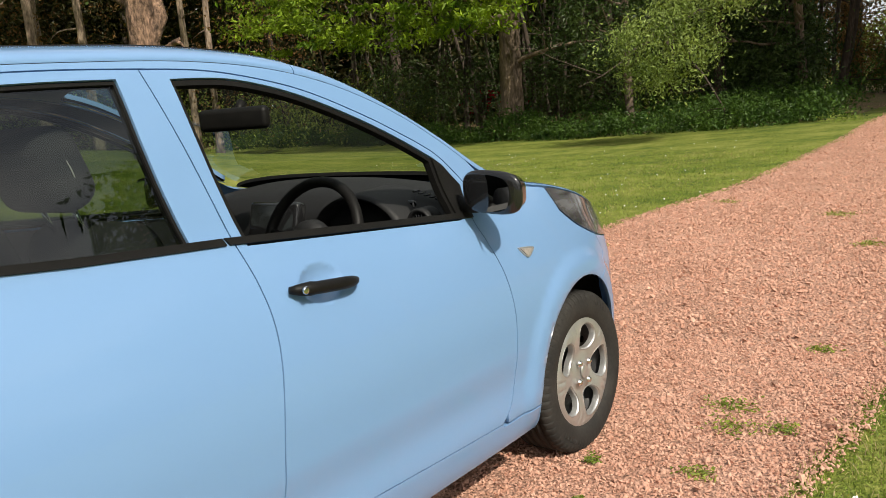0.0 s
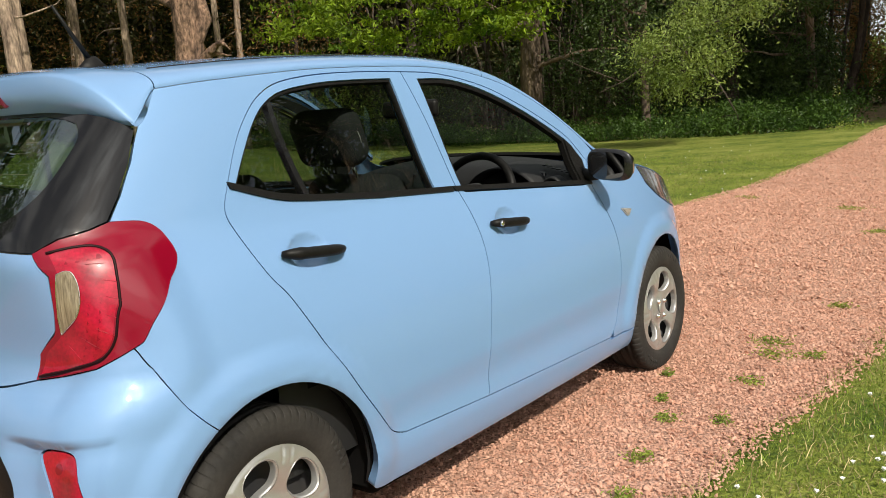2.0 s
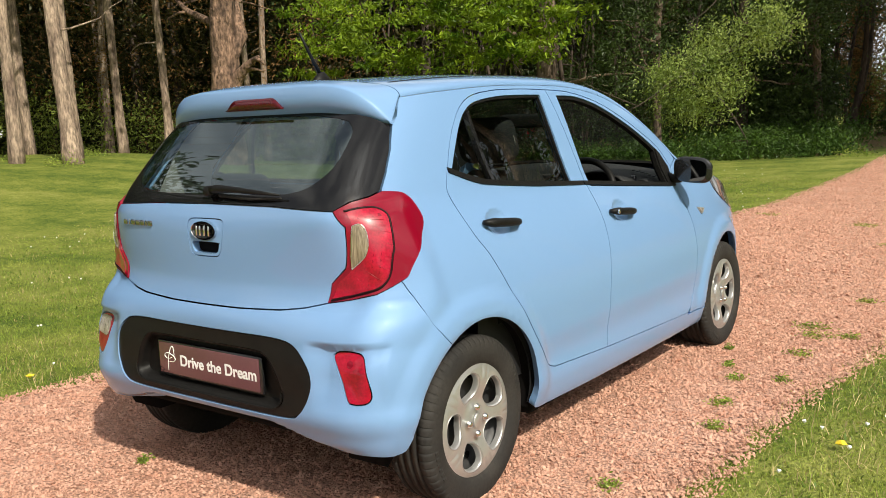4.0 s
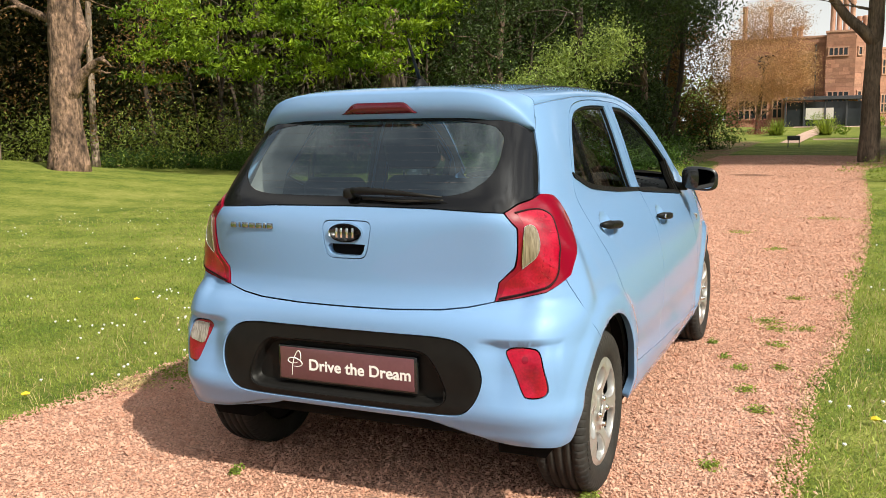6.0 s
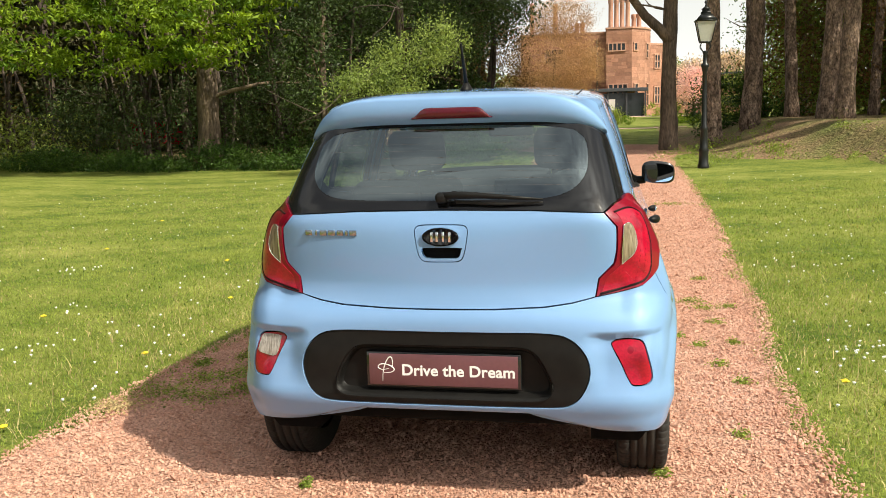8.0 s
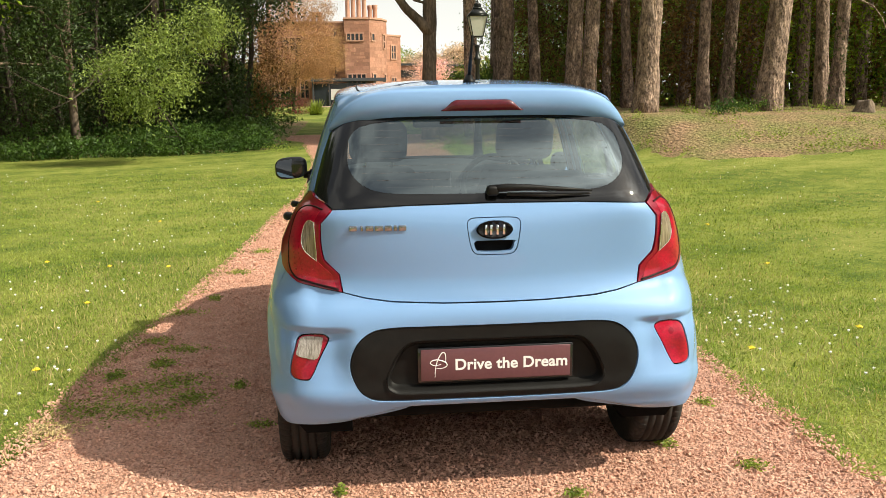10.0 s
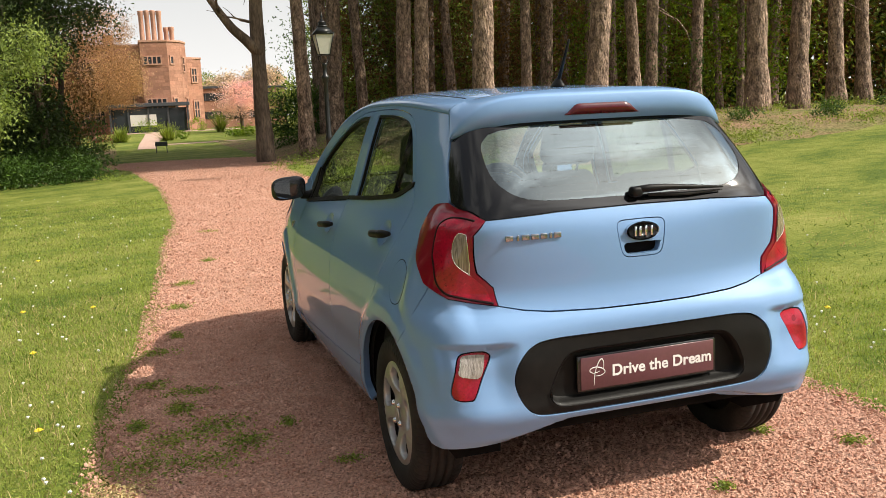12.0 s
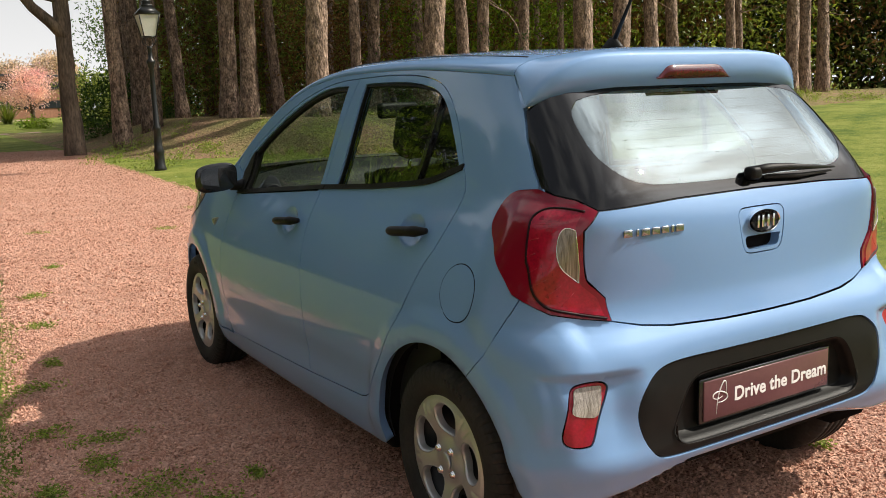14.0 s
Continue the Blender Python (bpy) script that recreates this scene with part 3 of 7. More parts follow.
def fill(loop, holes, step, fine_spots=()):
    """Triangles of a flat region with holes: points, faces, and the point numbers of each border loop."""
    loops = [loop] + list(holes)
    pts, edges, ids = [], [], []
    for L in loops:
        k = len(pts)
        pts += L
        ids.append(list(range(k, k + len(L))))
        edges += [(k + i, k + (i + 1) % len(L)) for i in range(len(L))]
    lo, hi = np.min(loop, axis=0), np.max(loop, axis=0)
    g = [(x + (0.5 * step if r % 2 else 0), y) for r, y in enumerate(np.arange(lo[1] + step * .5, hi[1], step * 0.87)) for x in np.arange(lo[0], hi[0], step)]
    for cx, cy, rx, ry, st in fine_spots:
        g = [p for p in g if abs(p[0] - cx) > rx or abs(p[1] - cy) > ry]
        g += [(x + (0.5 * st if r % 2 else 0), y) for r, y in enumerate(np.arange(cy - ry, cy + ry, st)) for x in np.arange(cx - rx, cx + rx, st)]
    if g:
        keep = inside_mask(g, loop)
        for h in holes:
            keep &= ~inside_mask(g, h)
        g = np.asarray(g)[keep]
        for L in loops:
            if len(g):
                g = g[~near_mask(g, L, step * 0.3)]
        pts = pts + [tuple(p) for p in g]
    v, _, f, ov, _, _ = delaunay_2d_cdt([Vector(p) for p in pts], edges, [], 0, 1e-6)
    back = {}
    for i, src in enumerate(ov):
        for q in src:
            back[q] = i
    c = np.array([[(v[t[0]].x + v[t[1]].x + v[t[2]].x) / 3, (v[t[0]].y + v[t[1]].y + v[t[2]].y) / 3] for t in f])
    keep = inside_mask(c, loop)
    for h in holes:
        keep &= ~inside_mask(c, h)
    return [tuple(p) for p in v], [tuple(t) for t, k in zip(f, keep) if k], [[back[i] for i in L] for L in ids]


def skin_frame(s, z, disp=None):
    """Place and outward normal of the (displaced) skin."""
    def q(a, b):
        p = flank(a, b)
        if disp:
            d = disp(p)
            if d:
                e = 0.004
                n = (flank(a + e, b) - flank(a - e, b)).cross(flank(a, b + e) - flank(a, b - e)).normalized()
                p = p + n * d
        return p
    e = 0.005
    n = (q(s + e, z) - q(s - e, z)).cross(q(s, z + e) - q(s, z - e)).normalized()
    return q(s, z), n


def panel(name, loop, material, parent, holes=(), step=0.028, out=0.0, depth=0.014, gap=0.002, disp=None, mirror=False, fine_spots=(), place=None, label="", edge_step=0.014, shadow=True, bulge=0.0):
    """A piece of skin with its own edge, on the flank chart or on the chart that place() gives."""
    loop = dense(list(loop), edge_step)
    holes = [dense(list(h), edge_step) for h in holes]
    if gap:
        loop = inset(loop, gap)
        holes = [inset(h, -gap) for h in holes]
    pts, tri, borders = fill(loop, holes, step, fine_spots)
    place = place or skin_frame
    V, N = [], []
    for p in pts:
        c, n = place(p[0], p[1], disp) if place is skin_frame else place(p[0], p[1])
        V.append(c + n * out)
        N.append(n)
    if bulge:
        near = near_mask(pts, loop, 0.012)
        V = [v if k else v + n * bulge for v, n, k in zip(V, N, near)]
    F = [t if (V[t[1]] - V[t[0]]).cross(V[t[2]] - V[t[0]]).dot(N[t[0]]) > 0 else t[::-1] for t in tri]
    nv = len(V)
    if depth:
        for b in borders:
            k = len(V)
            V += [V[i].copy() for i in b] + [V[i] - N[i] * depth for i in b]
            m = len(b)
            ccw = [Vector(pts[i]) for i in b]
            for i in range(m):
                j = (i + 1) % m
                F.append((k + i, k + j, k + m + j, k + m + i))
            N += [N[i] for i in b] * 2
    if mirror:
        V = [Vector((-v.x, v.y, v.z)) for v in V]
        N = [Vector((-n.x, n.y, n.z)) for n in N]
        F = [f[::-1] for f in F]
    ob = obj(name, V, F, material, parent, True, label)
    if depth:
        # rim normals face outwards from the piece's edge
        me = ob.data
        rim = {}
        for poly in me.polygons:
            if len(poly.vertices) == 4:
                for i in poly.vertices:
                    rim.setdefault(i, []).append(poly.normal)
        for i, ns in rim.items():
            acc = Vector((0, 0, 0))
            for q in ns:
                acc = acc + q
            N[i] = acc.normalized() if acc.length > 1e-6 else N[i]
    ob.data.normals_split_custom_set_from_vertices([tuple(n) for n in N])
    if not shadow:
        ob.visible_shadow = False
    return ob


def blob(d, r):
    return max(0.0, 1 - (d / r) ** 2) ** 2


def corner_disp(p):
    """The squared rear shoulder that carries the tail lamps."""
    return 0.020 * smooth01((abs(p.x) - 0.595) / 0.07) * smooth01((-1.33 - p.y) / 0.13) * smooth01((p.z - 0.62) / 0.16) * (1 - smooth01((p.z - 1.01) / 0.09))


def side_disp(p):
    """Pressed shapes of the flank: flared wheel arches, a crease over the sill, hollows behind the door handles."""
    d = corner_disp(p)
    for yc, rr in ((-1.2, 0.355), (1.2, 0.345)):
        q = math.hypot(p.y - yc, p.z - 0.288)
        if q < rr + 0.15 and p.z > 0.2:
            t = (q - rr) / 0.13
            d += 0.014 * (1 - smooth01((t - 0.35) / 0.5)) * smooth01((t + 0.2) / 0.3) * smooth01((p.z - 0.19) / 0.16) if t > -0.3 else 0
    if -0.95 < p.y < 0.9 and p.z < 0.5:
        d -= 0.008 * blob(p.z - 0.40, 0.10) * smooth01((p.y + 0.95) / 0.25) * smooth01((0.9 - p.y) / 0.25)
    for yc, zc in ((-0.955, 0.934), (-0.022, 0.878)):
        e = math.hypot((p.y - yc) / 0.072, (p.z - zc) / 0.045)
        if e < 1:
            d -= 0.018 * (1 - e * e) ** 0.8
    return d


SEAM_B = crv([(-0.313, 1.405), (-0.262, 1.2), (-0.219, 1.004), (-0.203, 0.906), (-0.204, 0.794), (-0.245, 0.60), (-0.262, 0.45), (-0.268, 0.330)])
SEAM_FRONT = crv([(0.63, 0.296), (0.69, 0.36), (0.716, 0.464), (0.729, 0.62), (0.713, 0.75), (0.675, 0.86), (0.655, 0.93), (0.70, 1.022)])
SEAM_FTOP = crv([(0.70, 1.022), (0.60, 1.125), (0.44, 1.213), (0.30, 1.278), (0.15, 1.337), (0.0, 1.375), (-0.15, 1.398), (-0.313, 1.405)])
SEAM_RTOP = crv([(-0.313, 1.405), (-0.50, 1.408), (-0.70, 1.403), (-0.86, 1.384), (-0.955, 1.346), (-1.03, 1.285), (-1.085, 1.22), (-1.142, 1.13)])
SEAM_REAR = crv([(-1.142, 1.13), (-1.172, 1.07), (-1.160, 1.012), (-1.118, 0.905), (-1.075, 0.84), (-1.018, 0.73), (-0.96, 0.63), (-0.893, 0.53), (-0.80, 0.41), (-0.755, 0.372), (-0.709, 0.355)])
WIN_FRONT = crv([(-0.240, 1.379), (-0.10, 1.376), (0.02, 1.356), (0.15, 1.318), (0.30, 1.258), (0.45, 1.187), (0.575, 1.118)]) + [(0.590, 0.936), (-0.186, 1.002)]
WIN_REAR = crv([(-1.118, 1.124), (-1.06, 1.205), (-1.0, 1.277), (-0.94, 1.326), (-0.86, 1.358), (-0.713, 1.377), (-0.55, 1.383), (-0.378, 1.383)]) + [(-0.331, 1.014)] + crv([(-0.60, 1.038), (-0.883, 1.066), (-1.0, 1.085), (-1.118, 1.124)])[:-1]
SAIL = [(0.575, 1.118), (0.612, 1.092), (0.668, 1.026), (0.650, 0.940), (0.590, 0.936)]


def on_flank(pts):
    return [Y(y, z) for y, z in pts]


FRONT_DOOR = SEAM_B[::-1][:-1] + SEAM_FTOP[::-1][:-1] + SEAM_FRONT[::-1]
REAR_DOOR = SEAM_B[:-1] + [(-0.268, 0.330)] + SEAM_REAR[::-1][:-1] + SEAM_RTOP[::-1][:-1]
DOORS = SEAM_FTOP + SEAM_RTOP[1:] + SEAM_REAR[1:] + [(-0.268, 0.330)] + SEAM_FRONT


def arch(yc, r, a0, a1, n=26):
    return [(yc + r * math.cos(radians(a0 + (a1 - a0) * i / n)), 0.288 + r * math.sin(radians(a0 + (a1 - a0) * i / n))) for i in range(n + 1)]


ARCH_REAR = arch(-1.2, 0.352, -7, 128)
ARCH_FRONT = arch(1.2, 0.345, 196, 61)
HL, HLT = [(1.14, 0.952)] + crv([(1.18, 0.871), (1.26, 0.817), (1.342, 0.779), (1.47, 0.735), (1.66, 0.70)], 4), 1.70
LAMP_OUT = crv([Y(-1.47, 1.085), (0.990, 1.078), (1.050, 1.058), (1.098, 1.022), (1.114, 0.993), (1.100, 0.966), (1.066, 0.942), (0.998, 0.897), (0.868, 0.852), (0.776, 0.813)])
LAMP = ([X(0.548, 1.034), X(0.580, 1.060)] + LAMP_OUT + [X(0.66, 0.777), X(0.59, 0.763), X(0.52, 0.752)]
        + crv([X(0.530, 0.812), X(0.556, 0.838), X(0.580, 0.862), X(0.588, 0.90), X(0.590, 0.95), X(0.589, 0.988)], 4))
TAIL_EDGE = [Y(-1.47, 1.085), Y(-1.425, 1.14), Y(-1.375, 1.21), Y(-1.325, 1.29)]
BUMPER_SEAM = crv([(0.776, 0.813), (0.812, 0.752), (0.962, 0.694), (1.046, 0.652), Y(-1.2 + 0.352 * math.cos(radians(120)), 0.288 + 0.352 * math.sin(radians(120)))], 4)

for left in (False, True):
    # frame of the body side: sill, quarter, pillars and cant rail round both doors
    ring = (on_flank([(0.862, 0.20), (0.858, 0.285), (0.64, 0.285)]) + on_flank([(0.63, 0.296), (-0.268, 0.330)]) + on_flank(SEAM_REAR[::-1]) + on_flank(SEAM_RTOP[::-1][1:]) + on_flank(SEAM_FTOP[::-1][1:])
            + on_flank([(0.775, 1.055)]) + on_flank([(y, RAIL(y)) for y in np.linspace(0.74, -1.246, 60)]) + TAIL_EDGE[::-1] + LAMP_OUT[1:] + BUMPER_SEAM[1:]
            + on_flank(ARCH_REAR[::-1][2:]) + on_flank([(-0.848, 0.236), (-0.835, 0.226), (-0.80, 0.220), (-0.4, 0.208), (0.0, 0.203)]))
    body = panel("body_side", ring, M_PAINT, car, disp=side_disp, mirror=left, gap=0.0015, depth=0.03)
    fender = panel("front_wing", on_flank([(0.862, 0.290), (0.66, 0.290)] + SEAM_FRONT[3:-1] + [(0.71, 1.024), (0.785, 1.055)]) + on_flank([(y, RAIL(y)) for y in np.linspace(0.84, HL[0][0], 16)])
                   + on_flank(HL[1:-5]) + on_flank([(1.48, 0.675), (1.42, 0.615)]) + on_flank(ARCH_FRONT[::-1]), M_PAINT, car, disp=side_disp, mirror=left, depth=0.02)
    panel("front_bumper", on_flank(ARCH_FRONT[-1:] + [(1.42, 0.612), (1.48, 0.672)] + HL[-6:]) + [(HALF + 4.29, 0.66), (HALF + 4.29, 0.22), (HALF + 3.5, 0.20)] + on_flank([(1.55, 0.215)] + arch(1.2, 0.345, 3, 57, 12)), M_PAINT, car, disp=side_disp, mirror=left)
    lamp = panel("headlight", on_flank(HL + [(y, RAIL(y)) for y in np.linspace(HLT, HL[0][0] + 0.02, 12)]), M_HEADLAMP, car, mirror=left, out=0.004, label="headlight under a clear glossy cover")
    panel("pillar_lining", ring, M_DASH, car, mirror=left, gap=0.004, depth=0, out=-0.034, step=0.06, edge_step=0.03)
    # doors with their windows
    spot = (*Y(-0.022, 0.878), 0.10, 0.065, 0.009)
    fd = panel("front_door", on_flank(FRONT_DOOR), M_PAINT, car, [on_flank(WIN_FRONT[:-2] + SAIL[1:-1] + [(0.62, 0.934), (0.590, 0.932), (-0.186, 0.999)])], disp=side_disp, mirror=left, fine_spots=(spot,), depth=0.035,
               label="closed front door with its window wound down" if not left else "closed front door with its window shut")
    spot = (*Y(-0.955, 0.934), 0.10, 0.065, 0.009)
    rd = panel("rear_door", on_flank(REAR_DOOR), M_PAINT, car, [on_flank(WIN_REAR)], disp=side_disp, mirror=left, fine_spots=(spot,), depth=0.035, label="closed rear door")
    panel("door_lining", on_flank(FRONT_DOOR), M_DASH, fd, [inset(dense(on_flank(WIN_FRONT), 0.02), 0.004)], mirror=left, gap=0.006, depth=0, out=-0.038, step=0.06, edge_step=0.03)
    panel("door_lining", on_flank(REAR_DOOR), M_DASH, rd, [inset(dense(on_flank(WIN_REAR), 0.02), 0.003)], mirror=left, gap=0.006, depth=0, out=-0.038, step=0.06, edge_step=0.03)
    # black seals round the glass, belt mouldings, divider bars, mirror sail
    def seal(loop, parent, w=0.014):
        L = on_flank(loop)
        panel("window_seal", L, M_BLACK, parent, [inset(dense(L, 0.014), w)], out=-0.006, depth=0.02, gap=0, mirror=left, step=0.05)
    seal(WIN_FRONT, fd, 0.012)
    seal(WIN_REAR, rd, 0.007)
    panel("mirror_sail", on_flank(SAIL), M_BLACK, fd, mirror=left, out=0.001, gap=0)
    panel("belt_moulding", on_flank([(-0.235, 1.006), (0.655, 0.928), (0.655, 0.944), (-0.245, 1.023)]), M_BLACK, fd, out=0.006, depth=0.02, mirror=left, gap=0, label="matt black strip under the window")
    panel("belt_moulding", on_flank([(-0.245, 1.006)] + crv([(-0.60, 1.030), (-0.883, 1.058), (-1.0, 1.076), (-1.138, 1.120)]) + [(-1.142, 1.138)] + crv([(-1.0, 1.094), (-0.883, 1.075), (-0.60, 1.047)]) + [(-0.25, 1.023)]), M_BLACK, rd, out=0.006, depth=0.02, mirror=left, gap=0, label="matt black strip under the window")
    panel("divider_bar", on_flank([(-0.930, 1.326), (-0.914, 1.334), (-0.872, 1.066), (-0.892, 1.066)]), M_GLOSSBLACK, rd, out=0.0, depth=0.02, mirror=left, gap=0)
    panel("window_glass", on_flank([(-0.905, 1.330), (-0.86, 1.352), (-0.713, 1.371), (-0.55, 1.377), (-0.384, 1.377), (-0.337, 1.020), (-0.60, 1.04), (-0.876, 1.068)]), M_GLASS, rd, out=-0.012, depth=0, mirror=left, gap=0, shadow=False, step=0.08)
    panel("quarter_glass", on_flank([(-1.108, 1.126), (-1.055, 1.203), (-1.0, 1.268), (-0.938, 1.318), (-0.90, 1.072), (-1.0, 1.088)]), M_GLASS, rd, out=-0.012, depth=0, mirror=left, gap=0, shadow=False, step=0.08)
    if left:
        panel("window_glass", on_flank(inset(WIN_FRONT, 0.006)), M_GLASS, fd, out=-0.014, depth=0, mirror=left, gap=0, shadow=False, step=0.08)
    # door handles
    sg = -1 if left else 1
    for par, yc, zc, tilt in ((rd, -0.95, 0.933, -0.05), (fd, -0.028, 0.876, -0.05)):
        x0 = flank(*Y(yc, zc)).x
        P, Rr = [], []
        for k in range(15):
            u = -1 + 2 * k / 14
            yy, zz = yc + u * 0.110, zc + u * -0.010
            lift = 0.034 - 0.022 * abs(u) ** 3.5
            P.append((sg * (flank(*Y(yy, zz)).x + lift), yy, zz))
            Rr.append(0.0165 * (1 - 0.55 * abs(u) ** 4) * (1.10 if u < -0.45 else 0.95))
        V, F = tube(P, Rr, 14)
        handle = obj("door_handle", V, F, M_BLACK, par, label="matt black pull handle")
        if par is fd and not left:
            obj("key_lock", *moved(lathe([(0.0095, 0), (0.0095, 0.006), (0.007, 0.008)], 16, "x"), Matrix.Translation((x0 + 0.036, yc - 0.088, zc + 0.008))), M_CHROME, handle)
    # tail lamp: deep red cover, brighter lens with dark border, ribbed clear lens
    tl = panel("tail_lamp", LAMP, M_REDLENS, car, mirror=left, disp=corner_disp, out=0.005, depth=0.03, gap=0.0008, step=0.02, bulge=0.004, label="wraparound red tail lamp")
    OUTLINE = crv([(0.712, 1.032), (0.772, 1.038), (0.850, 1.028), (0.888, 1.004), (0.852, 0.958), (0.790, 0.898), (0.756, 0.842), (0.728, 0.810), (0.696, 0.790), (0.628, 0.775), (0.552, 0.760)])
    INNER = OUTLINE + crv([(0.552, 0.760), X(0.548, 0.815), X(0.570, 0.838), X(0.594, 0.864), X(0.600, 0.90), X(0.602, 0.988), (0.712, 1.032)], 4)[1:-1]
    RIM = []
    for s, z in OUTLINE:
        c, nn = skin_frame(s, z, corner_disp)
        c = c + nn * 0.0080
        RIM.append((-c.x if left else c.x, c.y, c.z))
    obj("lens_border", *tube(RIM, [0.0036] * len(RIM), 6), M_LENSEDGE, tl)
    panel("red_lens", inset(dense(INNER, 0.014), 0.005), M_REDLENS2, tl, mirror=left, disp=corner_disp, out=0.0095, depth=0.004, gap=0, step=0.02, label="bright red inner lens")
    CLEAR = crv([(0.727, 0.990), (0.748, 0.994), (0.759, 0.988), (0.757, 0.966), (0.741, 0.930), (0.720, 0.902), (0.697, 0.884), (0.655, 0.860)], 4) + [X(0.601, 0.90), X(0.603, 0.95)]
    cl = panel("clear_lens", CLEAR, M_CLEARLENS, tl, mirror=left, disp=corner_disp, out=0.0125, depth=0.004, gap=0, step=0.02, label="ribbed clear lens")
    EDGE = []
    for s, z in dense(CLEAR, 0.012):
        c, nn = skin_frame(s, z, corner_disp)
        c = c + nn * 0.0125
        EDGE.append((-c.x if left else c.x, c.y, c.z))
    obj("lens_rim", *tube(EDGE + EDGE[:1], [0.0013] * (len(EDGE) + 1), 5, False), M_CHROME, cl)
    # reflector facets behind the red lens
    for s0, z0, s1, z1 in ((0.790, 1.000, 0.850, 0.996), (0.800, 0.965, 0.850, 0.955), (0.785, 0.930, 0.815, 0.915), (0.765, 0.895, 0.782, 0.880), (0.735, 0.870, 0.758, 0.848), (0.700, 0.855, 0.722, 0.826), (0.660, 0.835, 0.680, 0.800)):
        P = []
        for k in range(5):
            c, nn = skin_frame(s0 + (s1 - s0) * k / 4, z0 + (z1 - z0) * k / 4, corner_disp)
            c = c + nn * 0.0098
            P.append((-c.x if left else c.x, c.y, c.z))
        obj("lens_rib", *tube(P, [0.0007] * 5, 5), M_REDLENS2, tl)
    # side repeater and fog lamp
    REP = crv([(0.822, 0.806), (0.868, 0.801), (0.915, 0.792), (0.898, 0.780), (0.872, 0.768), (0.850, 0.776), (0.822, 0.806)], 3)[:-1]
    rp = panel("side_repeater", on_flank(REP), M_SILVER, fender, mirror=left, out=0.004, gap=0, step=0.02, edge_step=0.006, label="small clear side repeater")
    panel("repeater_lens", inset(dense(on_flank(REP), 0.006), 0.006), M_REVLENS, rp, mirror=left, out=0.006, gap=0, depth=0.003, step=0.02, edge_step=0.006)
    if left:
        ring_f = [(Y(-1.28 + 0.080 * math.cos(a), 0.80)[0], 0.80 + 0.075 * math.sin(a)) for a in np.linspace(0, 2 * math.pi, 40)[:-1]]
        panel("fuel_flap", ring_f, M_PAINT, body, mirror=True, out=0.0015, depth=0.003, gap=0, disp=side_disp)
        panel("fuel_flap_gap", inset(dense(ring_f, 0.01), -0.003), M_SHELL, body, [inset(dense(ring_f, 0.01), -0.0002)], mirror=True, out=0.0006, depth=0.001, gap=0, disp=side_disp, step=0.2)

# ---------- tail
def tail_disp(p):
    """Pressed shapes of the tail: the bumper shelf, hollows beside the fog lamps, the rounded lower edge."""
    d, ax = 0.0, abs(p.x)
    if p.y > -1.3:
        return side_disp(p) if p.y > -1.5 else 0.0
    if p.z < 0.75:
        d += 0.010 * blob(p.z - 0.675, 0.07)
        d -= 0.010 * blob(math.hypot((ax - 0.575) / 1.0, (p.z - 0.56) / 1.15), 0.125)
        # the scoop that holds the lamp, under a sharp shelf
        d -= 0.022 * smooth01((0.640 - p.z) / 0.011) * smooth01((p.z - 0.40) / 0.14) * smooth01((ax - 0.47) / 0.10) * (1 - 0.7 * smooth01((ax - 0.65) / 0.06)) * (1 - smooth01((ax - 0.722) / 0.02))
        d += 0.008 * blob(p.z - 0.40, 0.06)
        line = 0.364 - 0.046 * smooth01((ax - 0.26) / 0.28)
        d -= (1.7 - 1.1 * smooth01((ax - 0.26) / 0.30)) * min(0.03, max(0.0, line - p.z)) * smooth01((-1.50 - p.y) / 0.12) * (1 - smooth01((ax - 0.48) / 0.22))
    return d


def tail_disp2(p):
    return side_disp(p) + tail_disp(p) * smooth01((-1.40 - p.y) / 0.12)


def both(right):
    """A loop from its right half, given from the middle at the bottom round to the middle at the top."""
    return [p for p in right] + [(-s, z) for s, z in right[::-1] if abs(s) > 1e-6]


tg_right = [(0.0, 0.716), X(0.18, 0.717), X(0.352, 0.724), X(0.44, 0.735), X(0.518, 0.752), X(0.528, 0.812), X(0.554, 0.838), X(0.578, 0.862), X(0.586, 0.90), X(0.588, 0.95), X(0.587, 0.988), X(0.546, 1.035), X(0.30, 1.046), (0.0, 1.049)]
badge_half = crv([(0.0, 1.003), (0.06, 1.002), (0.082, 0.998), (0.092, 0.984), (0.090, 0.955), (0.082, 0.910), (0.072, 0.886), (0.052, 0.876), (0.0, 0.875)], 4)
badge_pan = [(x * 0.8 / W_OF_Z(z), z) for x, z in badge_half + [(-x, z) for x, z in badge_half[::-1][1:-1]]]
tailgate = panel("tailgate", both(tg_right), M_PAINT, car, [badge_pan], depth=0.02, gap=0.0012, label="closed blue tailgate")
panel("badge_panel", badge_pan, M_PAINT, tailgate, [[(x * 0.8 / W_OF_Z(0.91), z) for x, z in crv([(-0.060, 0.922), (0.060, 0.922), (0.068, 0.916), (0.062, 0.897), (0.048, 0.889), (0.0, 0.887), (-0.048, 0.889), (-0.062, 0.897), (-0.068, 0.916), (-0.060, 0.922)], 3)[:-1]]], out=-0.001, depth=0.03)
obj("handle_recess", *rbox(0.14, 0.02, 0.05, (0, -1.640, 0.905), 0.004), M_SHELL, tailgate)
